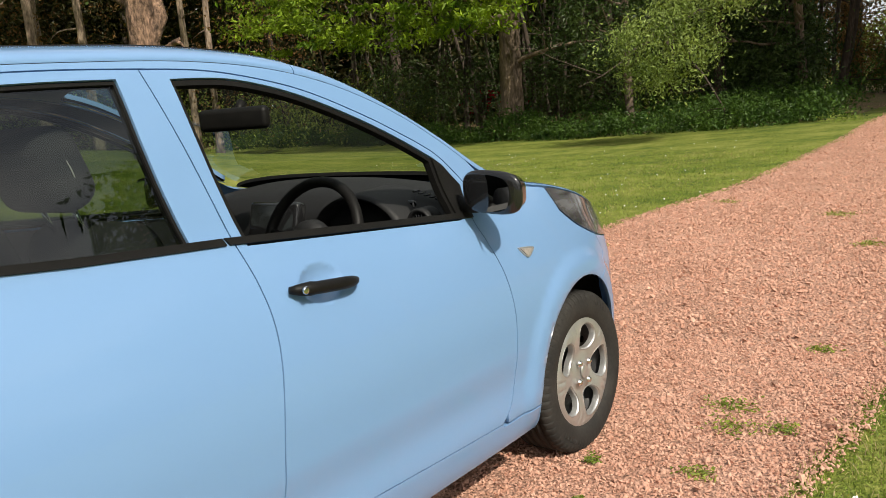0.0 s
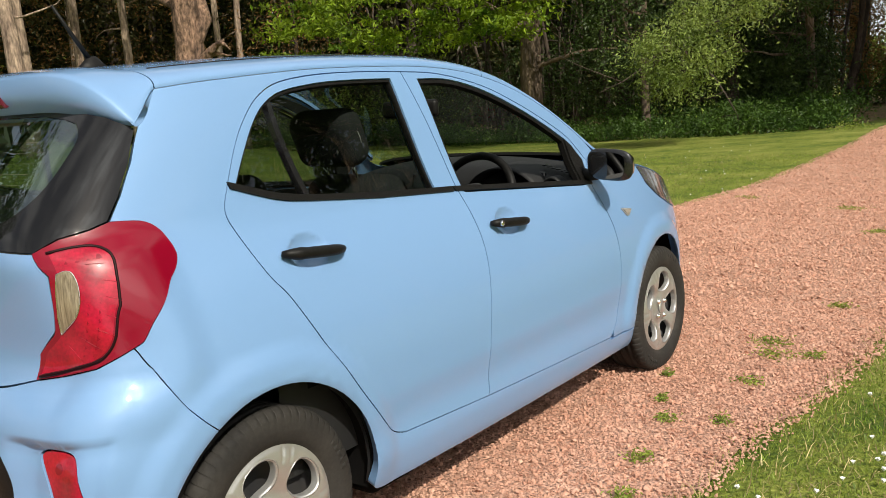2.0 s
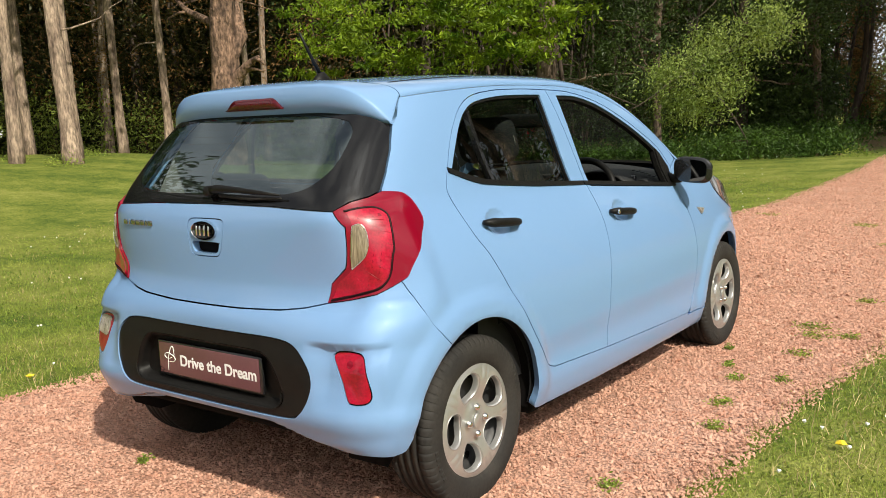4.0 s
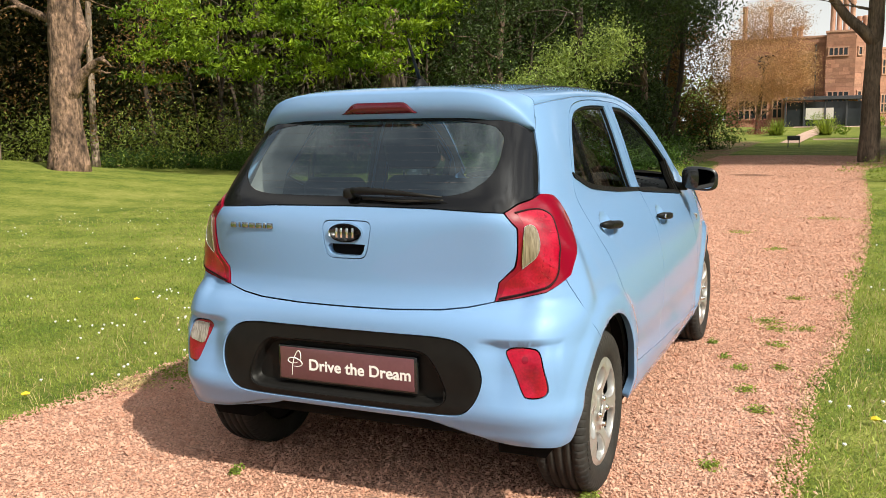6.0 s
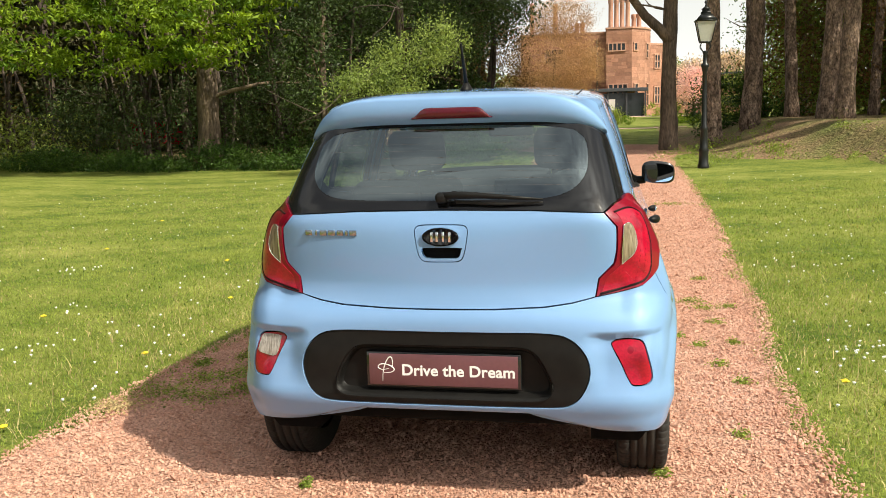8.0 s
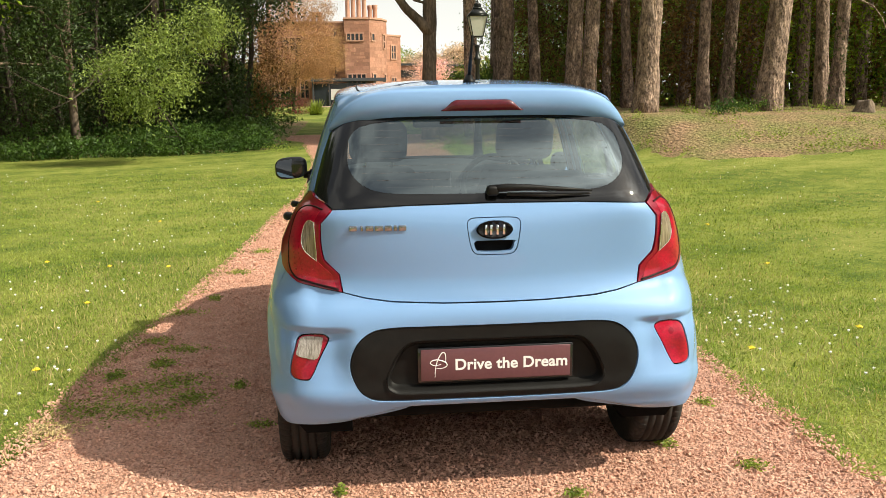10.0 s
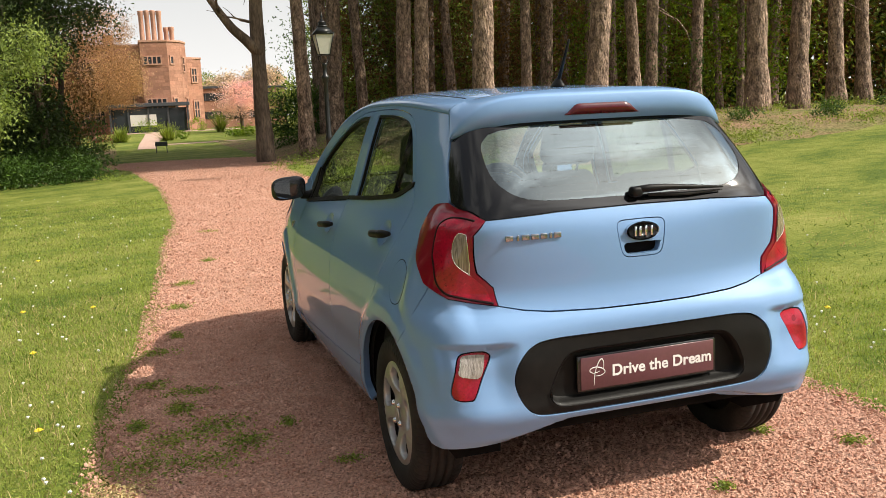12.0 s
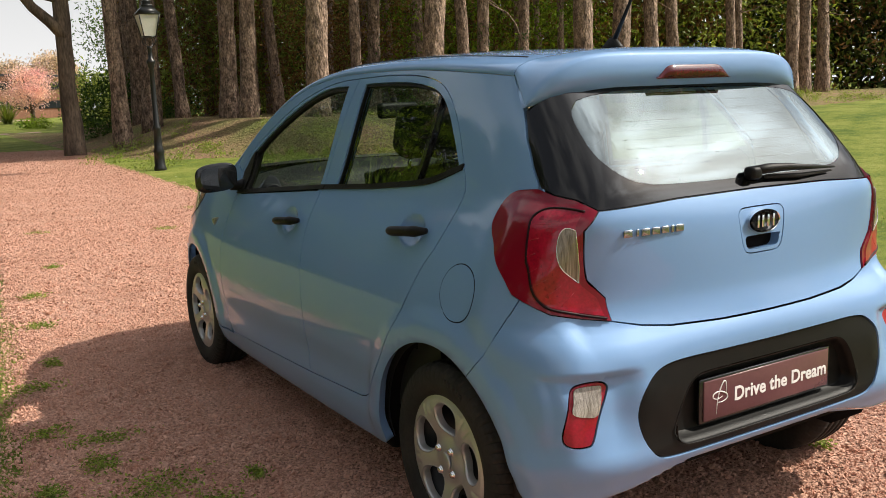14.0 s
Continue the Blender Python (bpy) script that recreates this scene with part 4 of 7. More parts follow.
bp = crv([(0.0, 0.334), X(0.20, 0.331), X(0.275, 0.322), X(0.34, 0.302), X(0.45, 0.294), X(0.55, 0.290), X(0.64, 0.29)]) + [Y(-1.60, 0.290), Y(-1.568, 0.300), Y(-1.548, 0.335)] + on_flank(arch(-1.2, 0.352, 164, 120, 11)) + BUMPER_SEAM[::-1][1:] + [X(0.66, 0.777), X(0.52, 0.752), X(0.44, 0.733), X(0.352, 0.721), X(0.18, 0.714), (0.0, 0.713)]
ins_r = crv([(0.0, 0.640), X(0.20, 0.640), X(0.36, 0.638), X(0.435, 0.622), X(0.485, 0.575), X(0.503, 0.515), X(0.488, 0.455), X(0.45, 0.407), X(0.39, 0.388), X(0.20, 0.384), (0.0, 0.383)])
insert_loop = ins_r + [(-s, z) for s, z in ins_r[::-1][1:-1]]
fog_r = [X(0.579, 0.618), X(0.600, 0.627), X(0.650, 0.626), X(0.682, 0.612), X(0.697, 0.564), X(0.710, 0.505), X(0.708, 0.478), X(0.692, 0.465), X(0.656, 0.463), X(0.636, 0.476), X(0.604, 0.548), X(0.577, 0.604)]
fog_r = crv(fog_r + fog_r[:1], 4)[:-1]
fog_l = [(-s, z) for s, z in fog_r[::-1]]
bumper = panel("rear_bumper", both(bp), M_PAINT, car, [insert_loop, fog_r, fog_l], disp=tail_disp2, depth=0.010, gap=0.0015, step=0.022, fine_spots=((0.0, 0.345, 0.78, 0.035, 0.009), (0.62, 0.575, 0.17, 0.085, 0.0075), (-0.62, 0.575, 0.17, 0.085, 0.0075)))
fl = panel("fog_lamp", fog_r, M_REDLENS2, bumper, out=-0.003, depth=0.01, gap=0.003, step=0.02, bulge=0.004, disp=tail_disp2, label="red rear fog lamp")
panel("bulb", [(X(0.642, 0.59)[0] + 0.013 * math.cos(q), 0.588 + 0.013 * math.sin(q)) for q in np.linspace(0, 6.28, 17)[:-1]], M_REDLENS, fl, out=0.0015, depth=0.001, gap=0, step=0.02, edge_step=0.005, disp=tail_disp2)
lf = panel("reversing_lamp", fog_l, M_REDLENS2, bumper, out=-0.003, depth=0.01, gap=0.003, step=0.02, bulge=0.004, disp=tail_disp2, label="red reflector with a clear reversing lens above")
panel("clear_lens", [(-s, z) for s, z in crv([X(0.596, 0.616), X(0.620, 0.619), X(0.654, 0.618), X(0.675, 0.610), X(0.683, 0.58), X(0.688, 0.552), X(0.660, 0.540), X(0.616, 0.540), X(0.596, 0.608)], 3)[:-1][::-1]], M_REVLENS, lf, out=0.003, depth=0.004, gap=0, step=0.02, disp=tail_disp2, label="ribbed clear lens")
# black insert with its sunk number-plate field
rec_r = crv([(0.0, 0.592), X(0.20, 0.592), X(0.275, 0.590), X(0.312, 0.578), X(0.342, 0.545), X(0.368, 0.495), X(0.380, 0.458), X(0.374, 0.432), X(0.350, 0.415), X(0.31, 0.410), X(0.2, 0.408), (0.0, 0.408)])
rec = rec_r + [(-s, z) for s, z in rec_r[::-1][1:-1]]
insert = panel("bumper_insert", insert_loop, M_BLACK, bumper, [rec], out=-0.004, depth=0.012, disp=tail_disp2, step=0.03, label="textured black insert with a sunk plate field")
rv = dense(rec, 0.014)
rin = inset(rv, 0.022)
V = []
for lv, dp in ((0.0, 0.004), (0.004, 0.006), (0.009, 0.022), (0.013, 0.036), (0.018, 0.042)):
    V += [skin_frame(s, z, tail_disp2)[0] - skin_frame(s, z)[1] * dp for s, z in inset(rv, lv)]
n = len(rv)
F = [(k * n + i, k * n + (i + 1) % n, (k + 1) * n + (i + 1) % n, (k + 1) * n + i) for k in range(4) for i in range(n)]
obj("field_wall", V, F, M_BLACK, insert)
panel("plate_field", inset(rv, 0.0175), M_BLACK, insert, out=-0.0415, depth=0, gap=0, disp=tail_disp2, step=0.03)
SILL = [skin_frame(s, z, tail_disp2)[0] + Vector((0, -0.001, 0)) for s, z in rv if z < 0.47]
SILL.sort(key=lambda p: p.x)
obj("field_lip", *tube(SILL, [0.002] * len(SILL), 6), M_BLACK, insert)

# rear window: black border and clear tinted glass, heater wires
gl = [(0.0, 1.052), X(0.30, 1.049), X(0.545, 1.037), X(0.576, 1.063), Y(-1.474, 1.088), Y(-1.43, 1.14), Y(-1.38, 1.21), Y(-1.335, 1.285), X(0.53, 1.304), X(0.50, 1.320), X(0.40, 1.341), X(0.30, 1.352), (0.0, 1.357)]
cl_r = crv([(0.0, 1.082), X(0.25, 1.084), X(0.376, 1.092), X(0.445, 1.118), X(0.487, 1.17), X(0.489, 1.24), X(0.478, 1.278), X(0.444, 1.308)]) + [X(0.40, 1.318), X(0.30, 1.330), (0.0, 1.334)]
clear_loop = cl_r + [(-s, z) for s, z in cl_r[::-1][1:-1]]
panel("rear_window_border", both(gl), M_BORDER, tailgate, [clear_loop], depth=0.006, out=-0.002, gap=0.001, step=0.035, label="black printed border of the rear window")
panel("rear_window", clear_loop, M_REARGLASS, tailgate, depth=0, out=-0.003, gap=0, step=0.06, shadow=False, label="tinted rear window with heater wires")
for k in range(10):
    z = 1.105 + k * 0.0235
    half = 0.44 if z > 1.11 else 0.36
    P = [flank(s_of_x(x, z), z) + Vector((0, 0.004, 0)) for x in np.linspace(-half, half, 15)]
    obj("heater_wire", *tube(P, [0.0002] * 15, 4, False), M_WIRE, tailgate)

# ---------- roof, screen, bonnet, spoiler on the upper chart
def upper(y, e):
    d = 0.004
    a, b = top(y + d, e) - top(y - d, e), top(y, min(e + d, 2)) - top(y, max(e - d, 0))
    return top(y, e), b.cross(a).normalized() * (1 if b.cross(a).z > 0 else -1)


panel("roof", [(0.14, 0.0), (0.14, 2.0), (-1.243, 2.0), (-1.243, 0.0)], M_PAINT, car, place=upper, step=0.05, edge_step=0.03, gap=0.0, depth=0.012)
for e0, e1 in ((0.0, 0.20), (1.80, 2.0)):
    panel("screen_pillar", [(0.143, e0), (0.143, e1), (0.86, e1), (0.86, e0)], M_PAINT, car, place=upper, step=0.03, edge_step=0.02, gap=0, depth=0.02)
for e0, e1 in ((0.0, 0.2), (1.8, 2.0)):
    panel("pillar_lining", [(0.10, e0 + 0.01), (0.10, e1 - 0.01), (0.86, e1 - 0.01), (0.86, e0 + 0.01)], M_DASH, car, place=upper, step=0.05, edge_step=0.03, gap=0, depth=0, out=-0.016)
panel("windscreen", [(0.145, 0.20), (0.145, 1.80), (0.94, 1.80), (0.94, 0.20)], M_SCREEN, car, place=upper, step=0.06, edge_step=0.04, gap=0, depth=0, out=-0.003, shadow=False)
panel("scuttle", [(0.94, 0.0), (0.94, 2.0), (1.0, 2.0), (1.0, 0.0)], M_BLACK, car, place=upper, step=0.05, edge_step=0.03, gap=0, out=-0.004)
panel("bonnet", [(1.003, 0.06), (1.003, 1.94), (1.70, 1.94), (1.70, 0.06)], M_PAINT, car, place=upper, step=0.05, edge_step=0.03, gap=0)
for sg in (1, -1):
    e = 0.42 if sg > 0 else 1.58
    P = [upper(y, e)[0] + Vector((0, 0, 0.001)) for y in np.linspace(0.13, -1.20, 30)]
    obj("roof_moulding", *moved(tube(P, [0.0045] * 30, 6), Matrix.Translation((0, 0, -0.003))), M_BLACK, car, label="black strip along the roof edge")
SPV, SPF, ns = [], [], 48
x_end = top(-1.246, 0).x
for i in range(ns + 1):
    e = 2 * i / ns
    a0 = top(-1.246, e)
    u = a0.x / x_end
    au = min(abs(u), 1.0)
    lx = 0.555 * u
    ly, lz = -1.412 + 0.080 * au ** 6, 1.434 - 0.132 * au ** 7
    drop = 0.084 * (1 - au ** 9) + 0.010
    under_y, under_z = ly + 0.045, lz - drop - 0.001
    ring = []
    for k in range(9):
        t = k / 8
        p = a0.lerp(Vector((lx, ly, lz)), t)
        p.z += 0.010 * math.sin(math.pi * t) * (1 - au ** 3)
        ring.append(p)
    ring += [Vector((lx, ly - 0.007, lz - 0.008)), Vector((lx, ly - 0.006, lz - drop * 0.5)), Vector((lx * 0.997, ly - 0.002, lz - drop)), Vector((lx * 0.985, under_y, under_z)), Vector((lx * 0.97, under_y + 0.05, under_z + 0.02))]
    SPV += ring
nr = 14
for i in range(ns):
    for k in range(nr - 1):
        a = i * nr + k
        SPF.append((a, a + 1, a + nr + 1, a + nr))
SPF += [tuple(range(nr)), tuple(range(ns * nr, (ns + 1) * nr))[::-1]]
spoiler = obj("spoiler", SPV, SPF, M_PAINT, car, label="blue roof spoiler over the rear window")
bl = []
for i in range(25):
    x = -0.150 + 0.3 * i / 24
    zt = 1.361 + 0.037 * (1 - smooth01((abs(x) - 0.085) / 0.064) ** 1.6)
    yy = -1.412 + 0.080 * abs(x / 0.545) ** 6 - 0.006
    bl += [(x, yy + 0.002, zt), (x, yy - 0.007, zt - 0.003), (x, yy - 0.007, 1.359), (x, yy + 0.004, 1.357)]
obj("high_brake_lamp", bl, [(i * 4 + k, i * 4 + k + 1, i * 4 + k + 5, i * 4 + k + 4) for i in range(24) for k in range(3)], M_BRAKE, spoiler, label="red high-level brake lamp")
for k in range(4):
    obj("lamp_cell", *lathe([(0.008, 0), (0.008, 0.003), (0.004, 0.004)], 10, "y", (-0.075 + k * 0.05, -1.4245, 1.378)), M_REDLENS2, spoiler)

# ---------- dark inner shell, wheel wells, underside
IV, IF = [], []
zs = np.linspace(0.20, 0.93, 16)
sl = np.linspace(-4.3, 4.3, 130)
for z in zs:
    for s in sl:
        p = flank(s, z)
        IV.append(Vector((p.x * 0.955, p.y * 0.975, z)))
m = len(sl)
for j in range(len(zs) - 1):
    for i in range(m - 1):
        c = (IV[j * m + i] + IV[(j + 1) * m + i + 1]) / 2
        if min(math.hypot(c.y - 1.2, c.z - 0.288), math.hypot(c.y + 1.2, c.z - 0.288)) < 0.37:
            continue
        if c.y > 0.9 and c.z > RAIL(c.y) - 0.09:
            continue
        if abs(c.y) > 1.25 and c.z < 0.36:
            continue
        if c.y < -1.55 and 0.36 < c.z < 0.66 and abs(c.x) < 0.5:
            continue
        IF.append((j * m + i, j * m + i + 1, (j + 1) * m + i + 1, (j + 1) * m + i))
obj("inner_shell", IV, IF, M_SHELL, car)
obj("underside", *join(rbox(1.06, 2.9, 0.09, (0, 0.20, 0.225), 0.02), rbox(1.46, 1.62, 0.09, (0, 0.0, 0.226), 0.02), rbox(1.04, 0.42, 0.06, (0, -1.42, 0.32), 0.02)), M_SHELL, car)
obj("rear_axle", *tube([(-0.60, -1.2, 0.27), (0, -1.2, 0.25), (0.60, -1.2, 0.27)], [0.05, 0.05, 0.05], 10), M_SHELL, car)
for sg in (1, -1):
    for yc in (1.2, -1.2):
        V, F = [], []
        for k in range(25):
            a = radians(-10 + 200 * k / 24)
            for x in (0.50, min(0.762, flank(*Y(yc + 0.368 * math.cos(a), 0.288 + 0.368 * math.sin(a))).x - 0.028)):
                V.append((sg * x, yc + 0.368 * math.cos(a), 0.288 + 0.368 * math.sin(a)))
        F = [(2 * k, 2 * k + 1, 2 * k + 3, 2 * k + 2) for k in range(24)] + [tuple(range(0, 50, 2))]
        obj("wheel_well", V, F, M_SHELL, car)


# ---------- wheels
def wheel_cover():
    """A silver five-spoke cover: a dished disc with five rounded windows, rolled edges and paired grooves at the spoke ends."""
    outer = [(0.196 * math.cos(a), 0.196 * math.sin(a)) for a in np.linspace(0, 2 * math.pi, 97)[:-1]]
    half = ((0.0, 0.078), (0.23, 0.081), (0.40, 0.094), (0.455, 0.117), (0.435, 0.140), (0.36, 0.159), (0.20, 0.172), (0.0, 0.176))
    holes = []
    for k in range(5):
        a0 = radians(90 + 36 + 72 * k)
        loop = [(r * math.cos(a0 + u), r * math.sin(a0 + u)) for u, r in half] + [(r * math.cos(a0 - u), r * math.sin(a0 - u)) for u, r in half[::-1][1:-1]]
        holes.append(dense(crv(loop + loop[:1], 4)[:-1], 0.005))
    pts, tri, borders = fill(dense(outer, 0.009), holes, 0.0055)

    def h(x, y):
        r, a = math.hypot(x, y), math.atan2(y, x)
        lift = 0.010 * (1 - smooth01((r - 0.03) / 0.05)) + 0.018 * smooth01((r - 0.05) / 0.10) - 0.006 * smooth01((r - 0.178) / 0.016)
        q = ((a - radians(90)) / radians(72) + 0.5) % 1 - 0.5
        side = abs(q) * radians(72) * r
        groove = 0.0042 * blob(side - 0.0135 - 0.10 * (r - 0.155), 0.0075) * smooth01((r - 0.142) / 0.010) * (1 - smooth01((r - 0.180) / 0.008))
        return lift + 0.004 * math.cos(q * 2 * math.pi) * smooth01((r - 0.05) / 0.05) * (1 - smooth01((r - 0.16) / 0.02)) - groove
    V = [Vector((h(x, y), x, y)) for x, y in pts]
    F = [t if (V[t[1]] - V[t[0]]).cross(V[t[2]] - V[t[0]]).x > 0 else t[::-1] for t in tri]
    for b in borders:
        mid = sum((V[i] for i in b), Vector()) / len(b)
        away = 1.0 if mid.yz.length < 0.02 else -1.0
        rows = [list(b)]
        for out, down in ((0.0022, 0.0008), (0.0042, 0.0028), (0.0052, 0.0060), (0.0062, 0.024)):
            rows.append(list(range(len(V), len(V) + len(b))))
            for k, i in enumerate(b):
                along = V[b[(k + 1) % len(b)]] - V[b[k - 1]]
                side = Vector((0, along.z, -along.y)).normalized()
                if side.dot(V[i] - mid) * away < 0:
                    side = -side
                V.append(V[i] + side * out + Vector((-down, 0, 0)))
        for lo, hi in zip(rows, rows[1:]):
            for i in range(len(b)):
                j = (i + 1) % len(b)
                F.append((lo[i], lo[j], hi[j], hi[i]))
    return V, F


def build_wheel():
    w = thing("wheel", "", "")
    tread = [(0.190, -0.082), (0.206, -0.090), (0.235, -0.094), (0.262, -0.091), (0.278, -0.083), (0.287, -0.070)]
    for g in (-0.045, -0.016, 0.016, 0.045):
        tread += [(0.289, g - 0.005), (0.282, g - 0.0035), (0.282, g + 0.0035), (0.289, g + 0.005)]
    tread += [(0.287, 0.070), (0.278, 0.083), (0.270, 0.088), (0.262, 0.0905), (0.235, 0.094), (0.226, 0.0925), (0.208, 0.089), (0.200, 0.084), (0.190, 0.076)]
    V, F = lathe(tread, 320, "x")
    F = F[:-2]
    # narrow slits across both shoulders
    spots = (0.0, 0.05, 0.10, 0.15, 0.58)
    for i, v in enumerate(V):
        ring, k = divmod(i, 320)
        r, hh = tread[ring]
        p, j = divmod(k, 5)
        lag = 0.012 * smooth01((abs(hh) - 0.045) / 0.035)
        a = 2 * math.pi * (p + spots[j]) / 64 + lag
        rr = r - (0.006 if j == 2 and 0.266 < r < 0.2885 and abs(hh) > 0.048 else 0.0)
        V[i] = (v[0], rr * math.cos(a), rr * math.sin(a))
    tyre = obj("tyre", V, F, M_TYRE, w, label="black road tyre with worn dusty tread")
    for a0, cnt in ((0.55, 5), (3.6, 6)):
        for q in range(cnt):
            a = a0 + q * 0.085
            c, s = math.cos(a), math.sin(a)
            mm = Matrix(((1, 0, 0, 0.0925), (0, -s, c, 0.247 * c), (0, c, s, 0.247 * s), (0, 0, 0, 1)))
            obj("sidewall_mark", *moved(rbox(0.003, 0.013, 0.016, (0, 0, 0), 0.001, 1), mm), M_TYRE, tyre)
    obj("steel_rim", *lathe([(0.192, -0.06), (0.194, 0.066), (0.186, 0.068), (0.180, 0.02), (0.160, 0.002), (0.06, 0.012), (0.02, 0.012)], 48, "x"), M_STEEL, w)
    for k in range(10):
        a = radians(12 + 36 * k)
        obj("vent_hole", *lathe([(0.0125, 0.0), (0.0125, 0.004)], 12, "x", (0.009, 0.148 * math.cos(a), 0.148 * math.sin(a))), M_SHELL, w)
    rim = obj("wheel_cover", *moved(wheel_cover(), Matrix.Translation((0.066, 0, 0))), M_SILVER, w, label="silver five-spoke wheel cover")
    for k in range(4):
        a = radians(18 + 90 * k)
        obj("wheel_bolt", *lathe([(0.0125, 0.0), (0.0125, 0.004), (0.009, 0.005), (0.009, 0.010), (0.005, 0.012)], 10, "x", (0.080, 0.047 * math.cos(a), 0.047 * math.sin(a))), M_CHROME, rim)
    obj("centre_cap", *moved(lathe([(0.026, 0), (0.026, 0.004), (0.022, 0.006)], 24, "x"), Matrix.Translation((0.0785, 0, 0)) @ Matrix.Diagonal((1, 0.75, 1, 1))), M_SILVER, rim)
    return w


w0 = build_wheel()
w0.parent = car
placed = [(0.678, 1.2, 0, 20), (0.682, -1.205, 0, -18), (-0.678, 1.2, 180, 50), (-0.682, -1.2, 180, 33)]
for i, (x, y, rz, spin) in enumerate(placed):
    mm = pose(x, y, 0.288, 0, 0, rz) @ pose(0, 0, 0, spin, 0, 0)
    if i == 0:
        w0.matrix_basis = mm
    else:
        copy_thing(w0, mm)

# ---------- door mirrors
for sg in (1, -1):
    mir = new("door_mirror")
    mir.parent = car
    tagged(mir, "black door mirror with a swept housing")
    bm = bmesh.new()
    bmesh.ops.create_uvsphere(bm, u_segments=28, v_segments=16, radius=1)
    for v in bm.verts:
        c = v.co
        sx, sy, sz = (math.copysign(abs(q) ** 0.62, q) for q in c)
        back = smooth01((sy + 1) / 2)
        v.co = Vector((sg * (0.815 + 0.098 * sx * (1 - 0.18 * back)), 0.625 + 0.052 * sy * (1.25 if sy > 0 else 0.5) + 0.012 * sx, 1.010 + 0.068 * sz * (1 - 0.25 * back) - 0.008 * sx))
    housing = part("housing", bm, M_GLOSSBLACK, mir)
    g = [(0.735, 1.055), (0.80, 1.062), (0.875, 1.052), (0.897, 1.03), (0.893, 0.985), (0.87, 0.962), (0.80, 0.955), (0.742, 0.962), (0.726, 0.985), (0.724, 1.03)]
    g = crv(g + g[:1], 5)[:-1]
    def gy(x):
        return 0.625 - 0.0275 - 0.030 * (x - 0.815) / 0.098
    obj("mirror_glass", [(sg * x, gy(x), z) for x, z in g], [tuple(range(len(g)))], M_MIRROR, housing, False)
    P = [(sg * 0.655, 0.645, 0.975), (sg * 0.70, 0.645, 0.965), (sg * 0.745, 0.640, 0.968)]
    obj("mirror_arm", *tube(P, [0.030, 0.024, 0.022], 12), M_BLACK, mir)

# ---------- aerial, wiper, badges, plate
aer = new("aerial")
aer.parent = car
V, F = lathe([(0.030, 0.0), (0.030, 0.006), (0.022, 0.018), (0.012, 0.032), (0.008, 0.036)], 18)
obj("aerial_base", *moved((V, F), Matrix.Translation((0, -1.07, 1.462)) @ Matrix.Diagonal((0.8, 1.5, 1, 1))), M_BLACK, aer)
obj("aerial_rod", *tube([(0, -1.075, 1.485), (0, -1.125, 1.56), (0, -1.175, 1.638)], [0.008, 0.006, 0.0045], 8), M_BLACK, aer)
wip = new("rear_wiper")
wip.parent = car
tagged(wip, "black rear wiper at rest")
def wp(x, z, o):
    p, nn = skin_frame(s_of_x(x, z), z)
    return p + nn * o
obj("wiper_arm", *tube([wp(-0.012, 1.085, 0.02), wp(0.05, 1.083, 0.032), wp(0.12, 1.083, 0.030), wp(0.22, 1.079, 0.026), wp(0.345, 1.074, 0.020)], [0.013, 0.014, 0.011, 0.008, 0.003], 10), M_BLACK, wip)
obj("wiper_hub", *moved(rbox(0.042, 0.04, 0.036, (0, 0, 0), 0.012, 3), Matrix.Translation(wp(0.0, 1.082, 0.016))), M_BLACK, wip)
obj("wiper_blade", *tube([wp(0.05, 1.072, 0.010), wp(0.20, 1.066, 0.009), wp(0.345, 1.070, 0.008)], [0.006, 0.007, 0.003], 6), M_TYRE, wip)
bad = new("badge")
bad.parent = car
tagged(bad, "oval chrome and black badge")
def oval(rx, rz, y0, y1, n=36):
    V = [(rx * math.cos(2 * math.pi * k / n), y0, 0.962 + rz * math.sin(2 * math.pi * k / n)) for k in range(n)] + [(rx * 0.96 * math.cos(2 * math.pi * k / n), y1, 0.962 + rz * 0.94 * math.sin(2 * math.pi * k / n)) for k in range(n)]
    return V, [(k, (k + 1) % n, n + (k + 1) % n, n + k) for k in range(n)] + [tuple(range(n, 2 * n))[::-1]]
obj("badge_rim", *oval(0.066, 0.034, -1.668, -1.684), M_CHROME, bad)
obj("badge_field", *oval(0.059, 0.0285, -1.680, -1.6855), M_GLOSSBLACK, bad)
for x in (-0.030, -0.012, 0.010, 0.032):
    obj("badge_bar", *rbox(0.0085, 0.003, 0.034, (x, -1.6865, 0.962), 0.001, 1), M_CHROME, bad)
scr = new("chrome_script")
scr.parent = car
tagged(scr, "small chrome model name as a row of plain bars")
for cx, w in ((-0.478, 0.026), (-0.449, 0.008), (-0.423, 0.026), (-0.391, 0.026), (-0.360, 0.024), (-0.336, 0.010), (-0.312, 0.026)):
    z = 0.974
    nn = skin_frame(s_of_x(cx, z), z)[1]
    obj("script_bar", *moved(rbox(w, 0.005, 0.019, (0, 0, 0), 0.002, 2), Matrix.Translation(wp(cx, z, 0.003)) @ Matrix.Rotation(math.atan2(nn.x, -nn.y), 4, "Z")), M_DARKCHROME, scr)
plate = new("number_plate")
plate.parent = car
tagged(plate, "maroon show plate with white lettering in a black holder")
obj("holder", *rbox(0.545, 0.014, 0.128, (0, -1.700, 0.500), 0.005), M_GLOSSBLACK, plate)
pl = obj("plate_face", *rbox(0.522, 0.006, 0.111, (0, -1.7085, 0.501), 0.002), M_PLATE, plate)


